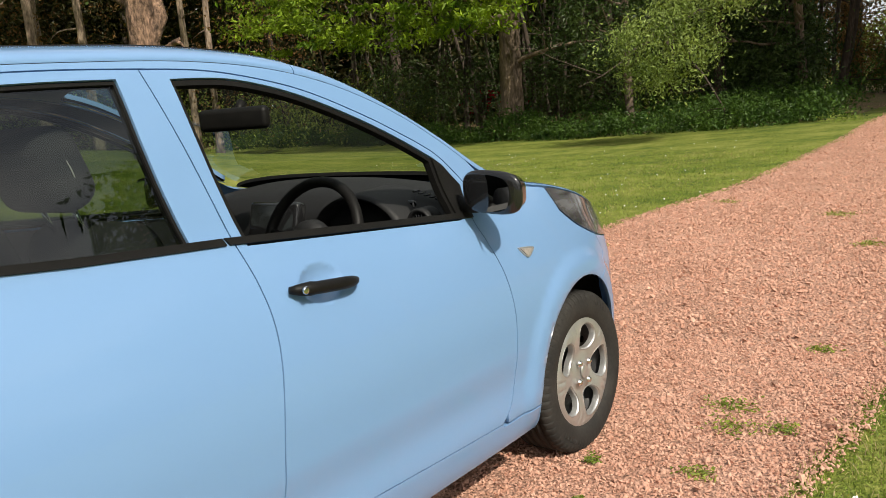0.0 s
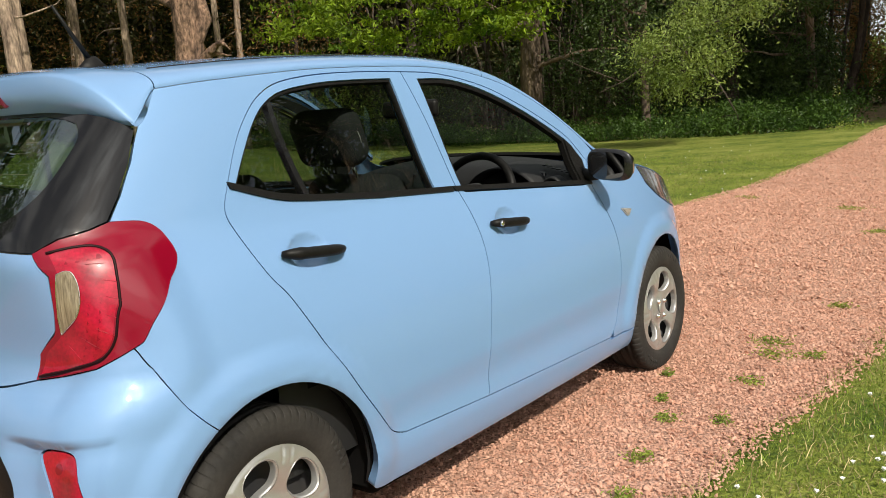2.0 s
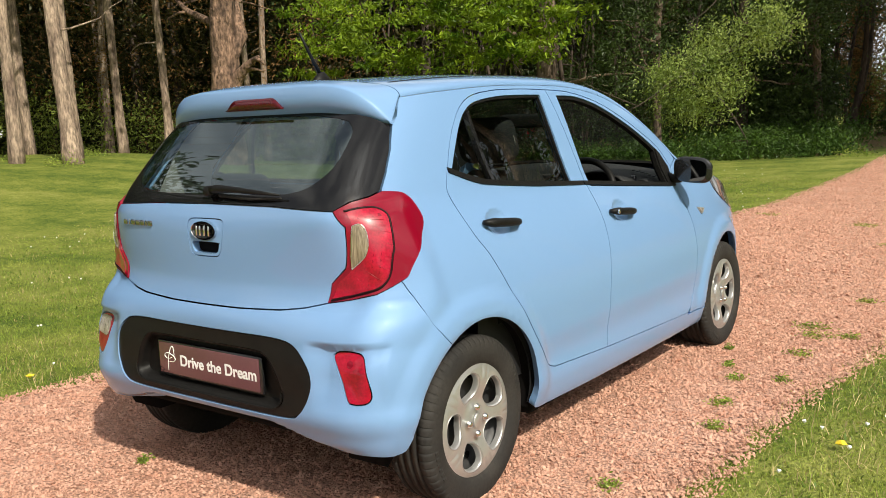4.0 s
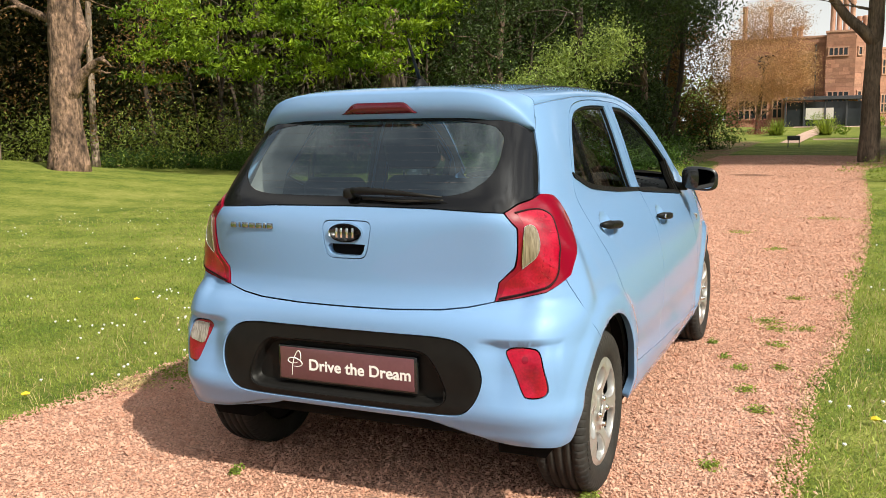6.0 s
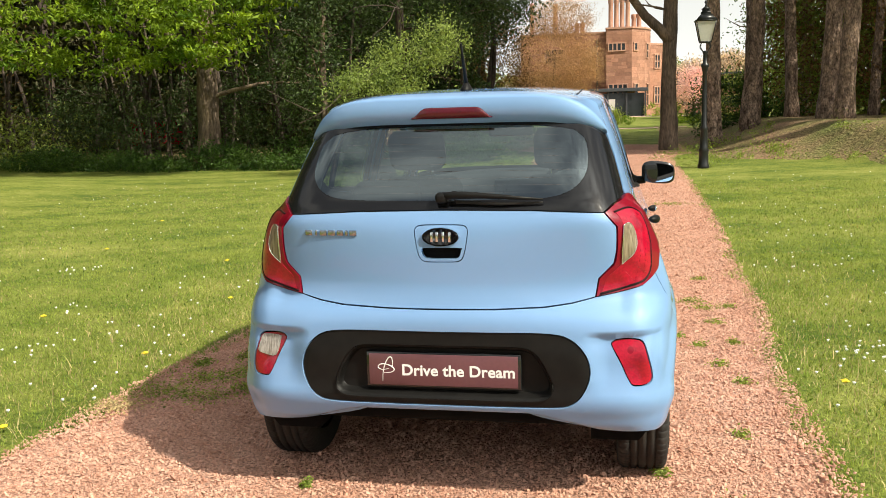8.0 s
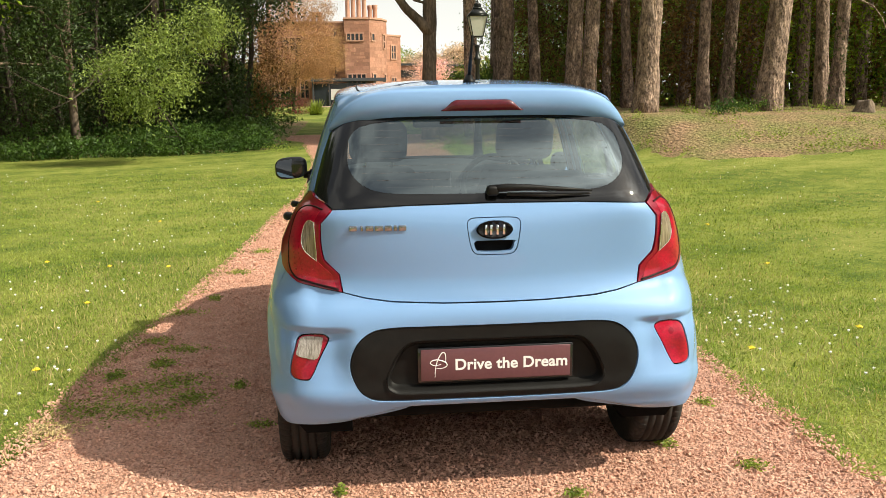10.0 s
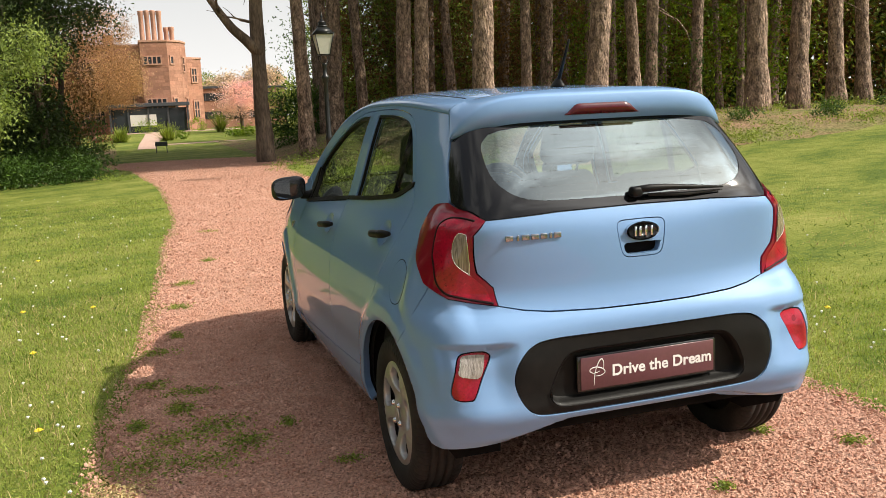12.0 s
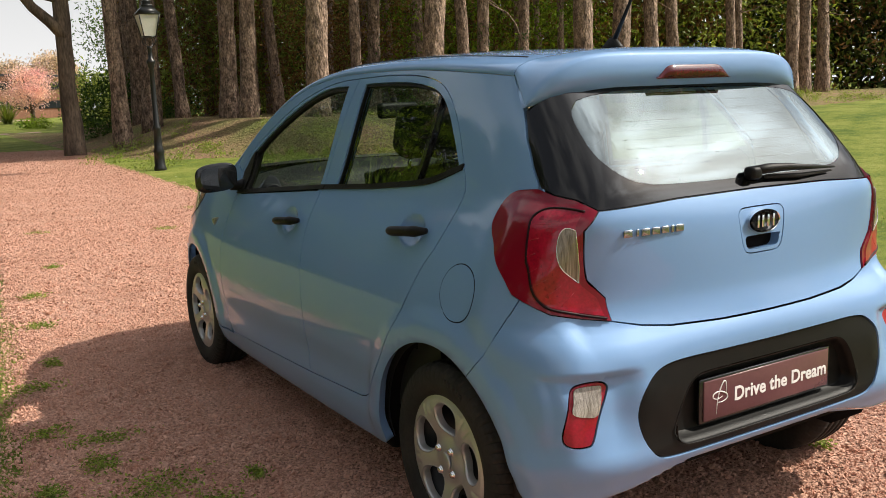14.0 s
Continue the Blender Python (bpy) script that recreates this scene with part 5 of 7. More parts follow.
def text_mesh(body):
    fc = bpy.data.curves.new("lettering", "FONT")
    fc.body, fc.size, fc.extrude, fc.offset = body, 0.0545, 0.0006, 0.0012
    fc.align_x, fc.align_y, fc.space_character = "LEFT", "CENTER", 1.02
    tmp = new("lettering", fc)
    me = bpy.data.meshes.new_from_object(tmp.evaluated_get(bpy.context.evaluated_depsgraph_get()))
    bpy.data.objects.remove(tmp)
    xs = [v.co.x for v in me.vertices]
    return me, min(xs), max(xs)


_, tx0, tx1 = text_mesh("Drive the Dream")
sc = 0.392 / (tx1 - tx0)
for head, word in (("Drive", "Drive"), ("Drive the", "the"), ("Drive the Dream", "Dream")):
    shift = text_mesh(head)[2]
    me, wx0, wx1 = text_mesh(word)
    me.transform(Matrix.Translation((-0.145, -1.7120, 0.499)) @ Matrix.Rotation(radians(90), 4, "X") @ Matrix.Diagonal((sc, 1, 1, 1)) @ Matrix.Translation((shift - wx1, 0, 0)))
    me.materials.clear()
    me.materials.append(M_WHITE)
    lt = new("lettering", me)
    lt.parent = pl
def swirl(pts, rad):
    return tube([(x, -1.7118, z) for x, z in crv(pts, 6)], [rad * (0.5 + 0.8 * math.sin(math.pi * k / (len(crv(pts, 6)) - 1))) for k in range(len(crv(pts, 6)))], 5)
obj("emblem_stroke", *swirl([(-0.213, 0.458), (-0.211, 0.490), (-0.203, 0.520), (-0.190, 0.543), (-0.180, 0.545), (-0.176, 0.530), (-0.176, 0.512)], 0.0016), M_WHITE, pl)
obj("emblem_stroke", *swirl([(-0.190, 0.505), (-0.212, 0.500), (-0.228, 0.508), (-0.222, 0.518), (-0.200, 0.520), (-0.176, 0.510), (-0.172, 0.498), (-0.188, 0.490), (-0.208, 0.490)], 0.0016), M_WHITE, pl)

# ---------- cabin
cab = new("cabin")
cab.parent = car
obj("floor_pan", *rbox(1.30, 2.3, 0.05, (0, -0.35, 0.30), 0.01), M_DASH, cab)
obj("parcel_shelf", *rbox(1.08, 0.36, 0.02, (0, -1.33, 0.99), 0.008), M_DASH, cab)
DV, DF = [], []
prof = [(0.66, 0.62), (0.60, 0.74), (0.585, 0.86), (0.60, 0.925), (0.63, 0.965), (0.68, 0.985), (0.76, 1.0), (0.85, 1.005), (0.90, 0.985), (0.92, 0.90)]
for x in np.linspace(-0.625, 0.625, 27):
    u = abs(x) / 0.625
    for y, z in prof:
        DV.append((x, y + 0.03 * u ** 4, z - (z > 0.9) * (0.035 * u ** 3) + (z > 0.95) * 0.03 * (1 - u * u)))
npf = len(prof)
DF = [(i * npf + k, i * npf + k + 1, (i + 1) * npf + k + 1, (i + 1) * npf + k) for i in range(26) for k in range(npf - 1)]
dash = obj("dashboard", DV, DF, M_DASH, cab)
HV, HF = [], []
for k in range(19):
    a = math.pi * k / 18
    for r, y in ((0.92, 0.66), (0.98, 0.545), (1.04, 0.535), (1.10, 0.56), (1.16, 0.74)):
        HV.append((0.34 + 0.175 * r * math.cos(a), y, 0.875 + 0.125 * r * math.sin(a)))
HF = [(k * 5 + j, k * 5 + j + 1, k * 5 + j + 6, k * 5 + j + 5) for k in range(18) for j in range(4)]
obj("instrument_hood", HV, HF, M_DASH, cab)
obj("instrument_panel", *rbox(0.32, 0.02, 0.16, (0.34, 0.655, 0.90), 0.01), M_GLOSSBLACK, cab)
for k in range(6):
    obj("demister_slat", *rbox(0.012, 0.030, 0.006, (0.47 + 0.022 * k, 0.70, 1.003 - 0.006 * k), 0.002, 1), M_GLOSSBLACK, dash)
obj("centre_screen", *moved(rbox(0.23, 0.05, 0.13, (0, 0, 0), 0.015, 3), Matrix.Translation((0, 0.53, 0.925)) @ Matrix.Rotation(-0.25, 4, "X")), M_GLOSSBLACK, cab)
obj("centre_console", *rbox(0.22, 0.75, 0.22, (0, 0.25, 0.42), 0.03), M_DASH, cab)
for x in (-0.565, 0.565):
    vent = obj("air_vent", *moved(lathe([(0.048, 0.04), (0.048, -0.018), (0.044, -0.024), (0.038, -0.022), (0.035, -0.004), (0.0, -0.004)], 28, "y"), Matrix.Translation((x, 0.60, 0.918))), M_DASH, cab)
    for q in (-0.02, -0.01, 0.0, 0.01, 0.02):
        obj("vent_slat", *rbox(0.0025, 0.012, 0.06 if abs(q) < 0.015 else 0.05, (x + q, 0.587, 0.918), 0.001, 1), M_GLOSSBLACK, vent)
obj("indicator_stalk", *tube([(0.40, 0.44, 0.90), (0.50, 0.47, 0.925), (0.535, 0.475, 0.93)], [0.008, 0.009, 0.013], 8), M_BLACK, cab)
P = [(0.34 + 0.182 * math.cos(a), 0.345 + 0.07 * math.sin(a), 0.905 + 0.165 * math.sin(a)) for a in np.linspace(0, 2 * math.pi, 37)]
sw = obj("steering_wheel", *tube(P, [0.0165] * 37, 12, False), M_BLACK, cab)
obj("wheel_hub", *moved(lathe([(0.075, 0.0), (0.075, -0.03), (0.055, -0.045), (0.02, -0.05)], 24, "y"), Matrix.Translation((0.34, 0.365, 0.89))), M_DASH, sw)
for a in (0.1, math.pi - 0.1, -math.pi / 2):
    obj("spoke", *tube([(0.34 + 0.05 * math.cos(a), 0.35, 0.89 + 0.05 * math.sin(a)), (0.34 + 0.178 * math.cos(a), 0.345 + 0.07 * math.sin(a), 0.905 + 0.16 * math.sin(a))], [0.018, 0.014], 8), M_BLACK, sw)
obj("hub_emblem", *moved(lathe([(0.030, 0), (0.030, -0.003), (0.026, -0.005)], 20, "y"), Matrix.Translation((0.34, 0.314, 0.89)) @ Matrix.Diagonal((1, 1, 0.55, 1))), M_CHROME, sw)
obj("rear_view_mirror", *moved(rbox(0.250, 0.040, 0.072, (0, 0, 0), 0.018, 4), Matrix.Translation((0.0, 0.40, 1.275)) @ Matrix.Rotation(0.30, 4, "Z")), M_BLACK, cab, label="black interior mirror")
obj("mirror_stalk", *tube([(0, 0.41, 1.29), (0, 0.44, 1.325)], [0.012, 0.018], 8), M_BLACK, cab)


def seat(name, x, y, back, head):
    """A cloth seat: rounded cushion, raked back with bolsters, headrest on two posts."""
    s = new(name)
    s.parent = cab
    obj("cushion", *rbox(0.50, 0.50, 0.18, (x, y + 0.05, 0.48), 0.06, 4), M_SEAT, s)
    rot = Matrix.Translation((x, y - 0.20, 0.50)) @ Matrix.Rotation(radians(20), 4, "X")
    V, F = rbox(0.48, 0.15, back, (0, 0, back / 2), 0.065, 5)
    V = [Vector((v.x * (1 - 0.22 * smooth01((v.z - back * 0.55) / (back * 0.45))), v.y + 0.03 * (abs(v.x) / 0.24) ** 2, v.z)) for v in V]
    obj("backrest", *moved((V, F), rot), M_SEAT, s)
    if head:
        hv, hf = rbox(0.27, 0.115, 0.19, (0, -0.01, back + head), 0.05, 5)
        hr = obj("headrest", *moved((hv, hf), rot), M_SEAT, s)
        for q in (-0.065, 0.065):
            obj("headrest_post", *moved(tube([(q, -0.01, back - 0.03), (q, -0.01, back + head - 0.08)], [0.007, 0.007], 8), rot), M_CHROME, s)
        P = [rot @ Vector((0.137 * math.cos(a), -0.01 + 0.0, back + head + 0.097 * math.sin(a))) for a in np.linspace(-0.6, 1.2, 12)]
        obj("stitching", *tube(P, [0.0016] * 12, 4), M_STITCH, hr)
    return s


seat("front_seat", 0.345, 0.0, 0.60, 0.155)
seat("front_seat", -0.345, 0.0, 0.60, 0.155)
rs = new("rear_bench")
rs.parent = cab
obj("cushion", *rbox(1.18, 0.46, 0.18, (0, -0.82, 0.48), 0.06, 4), M_SEAT, rs)
for x, w in ((-0.30, 0.58), (0.30, 0.58)):
    rot = Matrix.Translation((x, -1.02, 0.50)) @ Matrix.Rotation(radians(20), 4, "X")
    obj("backrest", *moved(rbox(w, 0.14, 0.56, (0, 0, 0.28), 0.05, 4), rot), M_SEAT, rs)
    obj("headrest", *moved(rbox(0.27, 0.10, 0.12, (0, -0.01, 0.60), 0.045, 5), rot), M_SEAT, rs)
for sg in (1, -1):
    V, F = [], []
    for z in (0.35, 0.6, 0.85, 0.925):
        for y in np.linspace(-1.12, 0.68, 12):
            zz = z if z < 0.9 else 0.99 - 0.095 * (y + 0.3)
            p = flank(*Y(y, min(zz, 1.05)))
            V.append((sg * (p.x - (0.075 if z < 0.9 else 0.05)), y, zz))
    F = [(j * 12 + i, j * 12 + i + 1, (j + 1) * 12 + i + 1, (j + 1) * 12 + i) for j in range(3) for i in range(11)]
    obj("door_trim", V, F, M_DASH, cab)
V, F = [], []
for y in np.linspace(0.13, -1.28, 20):
    for e in np.linspace(0.02, 1.98, 13):
        p = top(y, e)
        V.append((p.x * 0.972, p.y, p.z - 0.022))
F = [(j * 13 + i, j * 13 + i + 1, (j + 1) * 13 + i + 1, (j + 1) * 13 + i) for j in range(19) for i in range(12)]
obj("headlining", V, F, M_LINING, cab)
for sg in (1, -1):
    V = []
    for y, z, d in ((-1.15, 1.02, 0.05), (-1.42, 1.04, 0.04), (-1.36, 1.20, 0.04), (-1.28, 1.33, 0.035), (-1.0, 1.36, 0.035), (-1.06, 1.24, 0.04), (-1.15, 1.14, 0.045)):
        p = flank(*Y(y, z))
        V.append((sg * (p.x - d), y, z))
    obj("rear_pillar_trim", V, [tuple(range(7))], M_LINING, cab, False)
# ---------- plants
RNG = np.random.default_rng(7)


def leaf_quads(C, size, rng, squash=1.0, droop=0.0, spread=0.3):
    """Rhombic leaves, two triangles each, round the centres C."""
    n = len(C)
    a = rng.normal(size=(n, 3))
    a[:, 2] = a[:, 2] * squash - droop
    a /= np.linalg.norm(a, axis=1)[:, None] + 1e-9
    b = np.cross(a, rng.normal(size=(n, 3)))
    b /= np.linalg.norm(b, axis=1)[:, None] + 1e-9
    L = size * rng.uniform(1 - spread, 1 + spread, n)[:, None]
    W = L * rng.uniform(0.32, 0.5, n)[:, None]
    fold = np.cross(a, b) * L * 0.18
    V = np.stack([C - a * L * 0.5, C + b * W * 0.5 + fold, C + a * L * 0.5, C - b * W * 0.5 + fold], axis=1).reshape(-1, 3)
    i = np.arange(n)[:, None] * 4
    T = np.concatenate([i + [0, 1, 2], i + [0, 2, 3]], axis=1).reshape(-1, 3)
    return V, T


def clump_centres(boxes, clumps, per, sigma, rng, flat=1.0):
    """Leaf places in loose clumps inside ellipsoids (centre, radii)."""
    out = []
    weight = np.array([r[0] * r[1] * r[2] for _, r in boxes]) ** 0.66
    share = np.maximum(1, (clumps * weight / weight.sum()).astype(int))
    for (c, r), k in zip(boxes, share):
        d = rng.normal(size=(k, 3))
        d /= np.linalg.norm(d, axis=1)[:, None]
        d *= rng.uniform(0.25, 1.0, (k, 1)) ** 0.45
        mid = np.array(c) + d * np.array(r)
        s = sigma * rng.uniform(0.5, 1.5, (k, 1, 1))
        q = rng.normal(size=(k, per, 3)) * s
        q[:, :, 2] *= flat
        out.append((mid[:, None, :] + q).reshape(-1, 3))
    return np.concatenate(out)


def trunk_shape(x, y, r, h, lean=(0, 0), bend=0.15, sides=14, rng=RNG, flare=1.35, z0=None):
    z = ground_z(x, y) if z0 is None else z0
    P, Rr = [], []
    ph = rng.uniform(0, 6.28)
    steps = 24
    for k in range(steps + 1):
        t = k / steps
        P.append((x + lean[0] * t * h + bend * math.sin(ph + 3 * t) * t, y + lean[1] * t * h + bend * math.cos(ph + 2.6 * t) * t, z - 0.25 + (h + 0.25) * t))
        Rr.append(r * (1 - 0.55 * t) * (1 + (flare - 1) * max(0, 1 - t * 9)))
    V, F = tube(P, Rr, sides)
    out = []
    for i, v in enumerate(V):
        c = Vector(P[i // sides])
        a = noise.noise((v[0] * 7, v[1] * 7, v[2] * 1.3)) * 0.20 + noise.noise((v[0] * 19, v[1] * 19, v[2] * 4)) * 0.12
        out.append(c + (Vector(v) - c) * (1 + a))
    return out, F, P[::2]


def limb(p0, direction, length, r0, rng, droop=0.0, steps=6, sides=6):
    P, Rr = [Vector(p0)], [r0]
    d = Vector(direction).normalized()
    for k in range(steps):
        d = (d + Vector(rng.normal(size=3)) * 0.22 + Vector((0, 0, -droop))).normalized()
        P.append(P[-1] + d * (length / steps))
        Rr.append(r0 * (1 - 0.85 * (k + 1) / steps))
    return tube(P, Rr, sides), P


def pine(x, y, r=0.3, h=13.0, lean=(0, 0), snag=4, label="tall straight pine with furrowed brown bark on the wooded bank", group="pines on the bank", material=None, ivy=0):
    """A tall conifer: furrowed trunk, dead snags, a high crown of needle clumps."""
    rng = np.random.default_rng(int(abs(x * 131 + y * 977)) + 5)
    t = thing("pine_tree", label, "tree", group=group)
    V, F, P = trunk_shape(x, y, r, h, lean, 0.25, rng=rng)
    shapes = [(V, F)]
    for k in range(snag):
        q = Vector(P[int(rng.integers(3, 9))])
        a = rng.uniform(0, 6.28)
        shapes.append(limb(q, (math.cos(a), math.sin(a), 0.1), rng.uniform(0.6, 2.0), 0.03, rng, 0.03, 5, 5)[0])
    for k in range(10):
        q = Vector(P[int(rng.integers(8, 13))])
        a = rng.uniform(0, 6.28)
        shapes.append(limb(q, (math.cos(a), math.sin(a), 0.35), rng.uniform(1.5, 3.0), 0.06, rng, 0.0, 5, 5)[0])
    obj("trunk", *join(*shapes), material or M_BARK, t)
    topz = P[-1][2]
    C = clump_centres([((P[-1][0], P[-1][1], topz - 1.0), (2.6, 2.6, 3.0))], 60 if 2 < x < 13 and y < 26 else 22, 26, 0.42, rng)
    fast("crown", *leaf_quads(C, 0.40, rng), M_DARKLEAF, t)
    if ivy:
        ring = []
        for k in range(ivy):
            zz = rng.uniform(0, 2.4) ** 1.0
            a = rng.uniform(0, 6.28)
            rr = r * 1.12
            ring.append((x + lean[0] * zz + rr * math.cos(a), y + lean[1] * zz + rr * math.sin(a), ground_z(x, y) + zz))
        fast("ivy", *leaf_quads(np.array(ring), 0.09, rng), M_HEDGE, t, label="dark ivy climbing the trunk")
    return t


# the row of pines on the bank beyond the lawn
for x, y, r, lx, ivy in ((14.81, 16.5, 0.33, 0.01, 0), (16.25, 16.61, 0.31, 0.03, 0), (18.71, 17.77, 0.28, 0.01, 0), (21.34, 19.42, 0.26, 0.0, 0), (14.91, 19.54, 0.21, 0.02, 400), (12.45, 18.17, 0.21, 0.03, 250),
                         (12.89, 19.66, 0.22, -0.02, 0), (9.88, 16.77, 0.34, 0.08, 0), (11.8, 23.65, 0.26, 0.0, 200), (10.03, 21.17, 0.20, 0.0, 0), (6.9, 17.07, 0.31, 0.02, 0), (6.34, 20.46, 0.25, 0.01, 0), (6.16, 21.56, 0.28, 0.04, 0),
                         (6.01, 25.75, 0.22, -0.02, 0), (4.35, 23.06, 0.28, 0.03, 0), (3.15, 21.26, 0.24, 0.0, 0), (19.01, 22.74, 0.16, 0.0, 0), (14.71, 24.38, 0.25, 0.0, 0), (14.65, 27.82, 0.25, 0.0, 0), (11.66, 27.01, 0.24, 0.02, 0), (8.43, 30.27, 0.26, 0, 0),
                         (26.39, 18.53, 0.27, 0.0, 0), (28.27, 19.37, 0.26, 0.02, 0), (22.79, 18.17, 0.2, 0.0, 0), (25.24, 19.93, 0.2, 0.0, 0), (30.29, 20.0, 0.28, 0, 0), (5.2, 28.0, 0.3, 0, 0), (9.0, 25.0, 0.2, -0.03, 0), (17.5, 25.5, 0.22, 0.0, 0), (23, 26, 0.24, 0, 0)):
    pine(x, y, r * 0.9, 13, (lx + RNG.uniform(-0.025, 0.025), RNG.uniform(-0.02, 0.02)), ivy=ivy)
# pines at the far edge of the wide lawn
for x, y, r, lx in ((-16.11, 6.26, 0.23, 0.0), (-21.25, 9.37, 0.26, 0.0), (-15.3, 7.08, 0.29, -0.10), (-16.37, 7.82, 0.21, 0.0), (-18.32, 10.33, 0.20, 0.0), (-16.84, 10.7, 0.18, 0.0), (-19.7, 16.6, 0.2, 0.0), (-18.57, 14.88, 0.18, 0.0), (-23, 13, 0.22, 0), (-26, 8, 0.25, 0), (-22, 4, 0.25, 0), (-25, 0, 0.25, 0), (-28, 16, .22, 0)):
    pine(x, y, r * 0.60, 12, (lx, 0.0), snag=2, label="tall grey-brown pine at the far edge of the lawn", group="pines past the lawn", material=M_BARK4)


def forked_tree(x, y, r, h, label, fork_z, arms, material, leaf=None, leaf_size=0.12, clumps=0, sigma=0.3, boxes=(), per=24, twigs=14, droop=0.0, name="tree", flat=0.7):
    """A broad-leaved tree: knotty trunk, big arms, side twigs, and a crown of loose clumps."""
    rng = np.random.default_rng(int(abs(x * 57 + y * 313)) + 11)
    t = thing(name, label, "tree")
    V, F, P = trunk_shape(x, y, r, h, (0.01, 0), 0.3, rng=rng)
    shapes = [(V, F)]
    z0 = ground_z(x, y)
    for d, length, r0, zz in arms:
        sh, LP = limb((x + 0.01 * zz, y, z0 + zz), d, length, r0, rng, droop, 8, 10)
        shapes.append(sh)
        for k in range(3):
            q = LP[int(rng.integers(3, 8))]
            a = rng.uniform(0, 6.28)
            shapes.append(limb(q, (math.cos(a), math.sin(a), 0.3 - droop), length * 0.4, r0 * 0.3, rng, droop, 5, 5)[0])
    for k in range(twigs):
        q = Vector(P[int(rng.integers(4, 13))])
        a = rng.uniform(0, 6.28)
        shapes.append(limb(q, (math.cos(a), math.sin(a), 0.2), rng.uniform(1, 2.5), 0.035, rng, droop, 5, 5)[0])
    obj("trunk", *join(*shapes), material, t)
    if leaf:
        C = clump_centres(boxes, clumps, per, sigma, rng, flat)
        fast("crown", *leaf_quads(C, leaf_size, rng, droop=droop * 2), leaf, t)
    return t


forked_tree(1.98, 21.45, 0.225, 12, "tall dark tree with a low forked limb beside the drive", 3, [((-0.55, 0.05, 0.9), 4.0, 0.16, 3.0)], M_BARK2, M_WOODS, 0.3, 40, 0.4, [((2, 21.5, 12.5), (3, 3, 2.5))])
forked_tree(-13.63, 9.91, 0.36, 9, "knotted dark tree with a heavy curved limb", 2, [((0.75, 0.35, 0.35), 1.3, 0.22, 1.5), ((0.35, 0.2, 1.0), 4.5, 0.2, 1.8), ((-0.4, 0.1, 1.0), 3.5, 0.12, 2.4)], M_BARK5, M_DARKLEAF, 0.28, 120, 0.4, [((-13.6, 9.9, 8.5), (3, 3, 2.5))])
forked_tree(-11.11, 19.71, 0.34, 10, "large maple in bright new leaf at the wood's edge", 2, [((0.6, -0.7, 0.6), 4.5, 0.09, 2.6), ((-0.7, -0.6, 0.6), 4.5, 0.09, 2.8), ((0.1, -1, 0.4), 4, 0.07, 3.2), ((0.9, 0.3, 0.4), 3.5, 0.08, 1.9)], M_BARK2,
            M_MAPLE, 0.165, 300, 0.24, [((-10.6, 16.2, 3.9), (2.8, 1.7, 1.5)), ((-13.2, 16.0, 3.9), (2.4, 1.6, 1.5)), ((-9.0, 15.0, 3.9), (1.7, 1.2, 1.3)), ((-7.6, 15.8, 4.6), (1.4, 1.2, 1.0)), ((-15.8, 15.5, 3.7), (2.0, 1.5, 1.4)), ((-11.5, 17.5, 6.5), (3.5, 2.0, 1.5))], per=56, flat=0.30)
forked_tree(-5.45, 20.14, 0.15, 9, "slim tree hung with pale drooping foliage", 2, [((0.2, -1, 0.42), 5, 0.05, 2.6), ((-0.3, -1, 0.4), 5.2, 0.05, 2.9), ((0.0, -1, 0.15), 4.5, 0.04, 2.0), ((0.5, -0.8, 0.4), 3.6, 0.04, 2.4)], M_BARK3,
            M_WEEP, 0.080, 135, 0.14, [((-4.8, 15.0, 1.85), (1.3, 1.0, 0.75)), ((-4.1, 15.2, 2.5), (0.9, 0.8, 0.45)), ((-3.4, 15.6, 2.9), (0.7, 0.7, 0.4))], per=70, droop=0.10, flat=1.5)
forked_tree(-4.6, 23.6, 0.22, 9, "dense dark evergreen beside the drive", 1, [((-0.5, -0.5, 0.6), 2, 0.07, 1.5)], M_BARK2, M_DARKLEAF, 0.105, 860, 0.30,
            [((-5.2, 22.6, 1.3), (1.3, 1.3, 1.5)), ((-5.5, 23.0, 3.6), (1.9, 1.6, 2.0)), ((-5.2, 23.4, 6.6), (2.8, 2.3, 2.2)), ((-3.4, 23.0, 4.5), (1.2, 1.2, 1.0)), ((-2.7, 22.7, 4.8), (0.9, 1.0, 1.2)), ((-3.6, 22.8, 5.9), (1.5, 1.2, 1.1)), ((-7.2, 23.0, 2.5), (2.2, 1.8, 2.6)), ((-6.0, 18.5, 5.2), (3.0, 1.5, 1.3))], per=48)
forked_tree(-5.6, 33.5, 0.2, 9, "broad dark evergreen beyond the bend", 1, [((-0.7, 0, 0.7), 3, 0.1, 1.8)], M_BARK3, M_DARKLEAF, 0.2, 160, 0.4, [((-6.2, 33.0, 5.5), (2.2, 3, 2.0)), ((-4.6, 32.6, 5.6), (1.2, 1.2, 1.6))])
forked_tree(-3.5, 32.6, 0.08, 1.5, "rounded dark green bush at the edge of the far lawn", 1, [((0.2, -1, 0.6), 0.8, 0.03, 0.5)], M_BARK3, M_HEDGE, 0.10, 200, 0.22, [((-3.5, 32.5, 0.9), (1.1, 0.9, 0.95)), ((-4.4, 32.3, 1.2), (0.9, 0.8, 1.0))], per=34, twigs=3, name="bush")

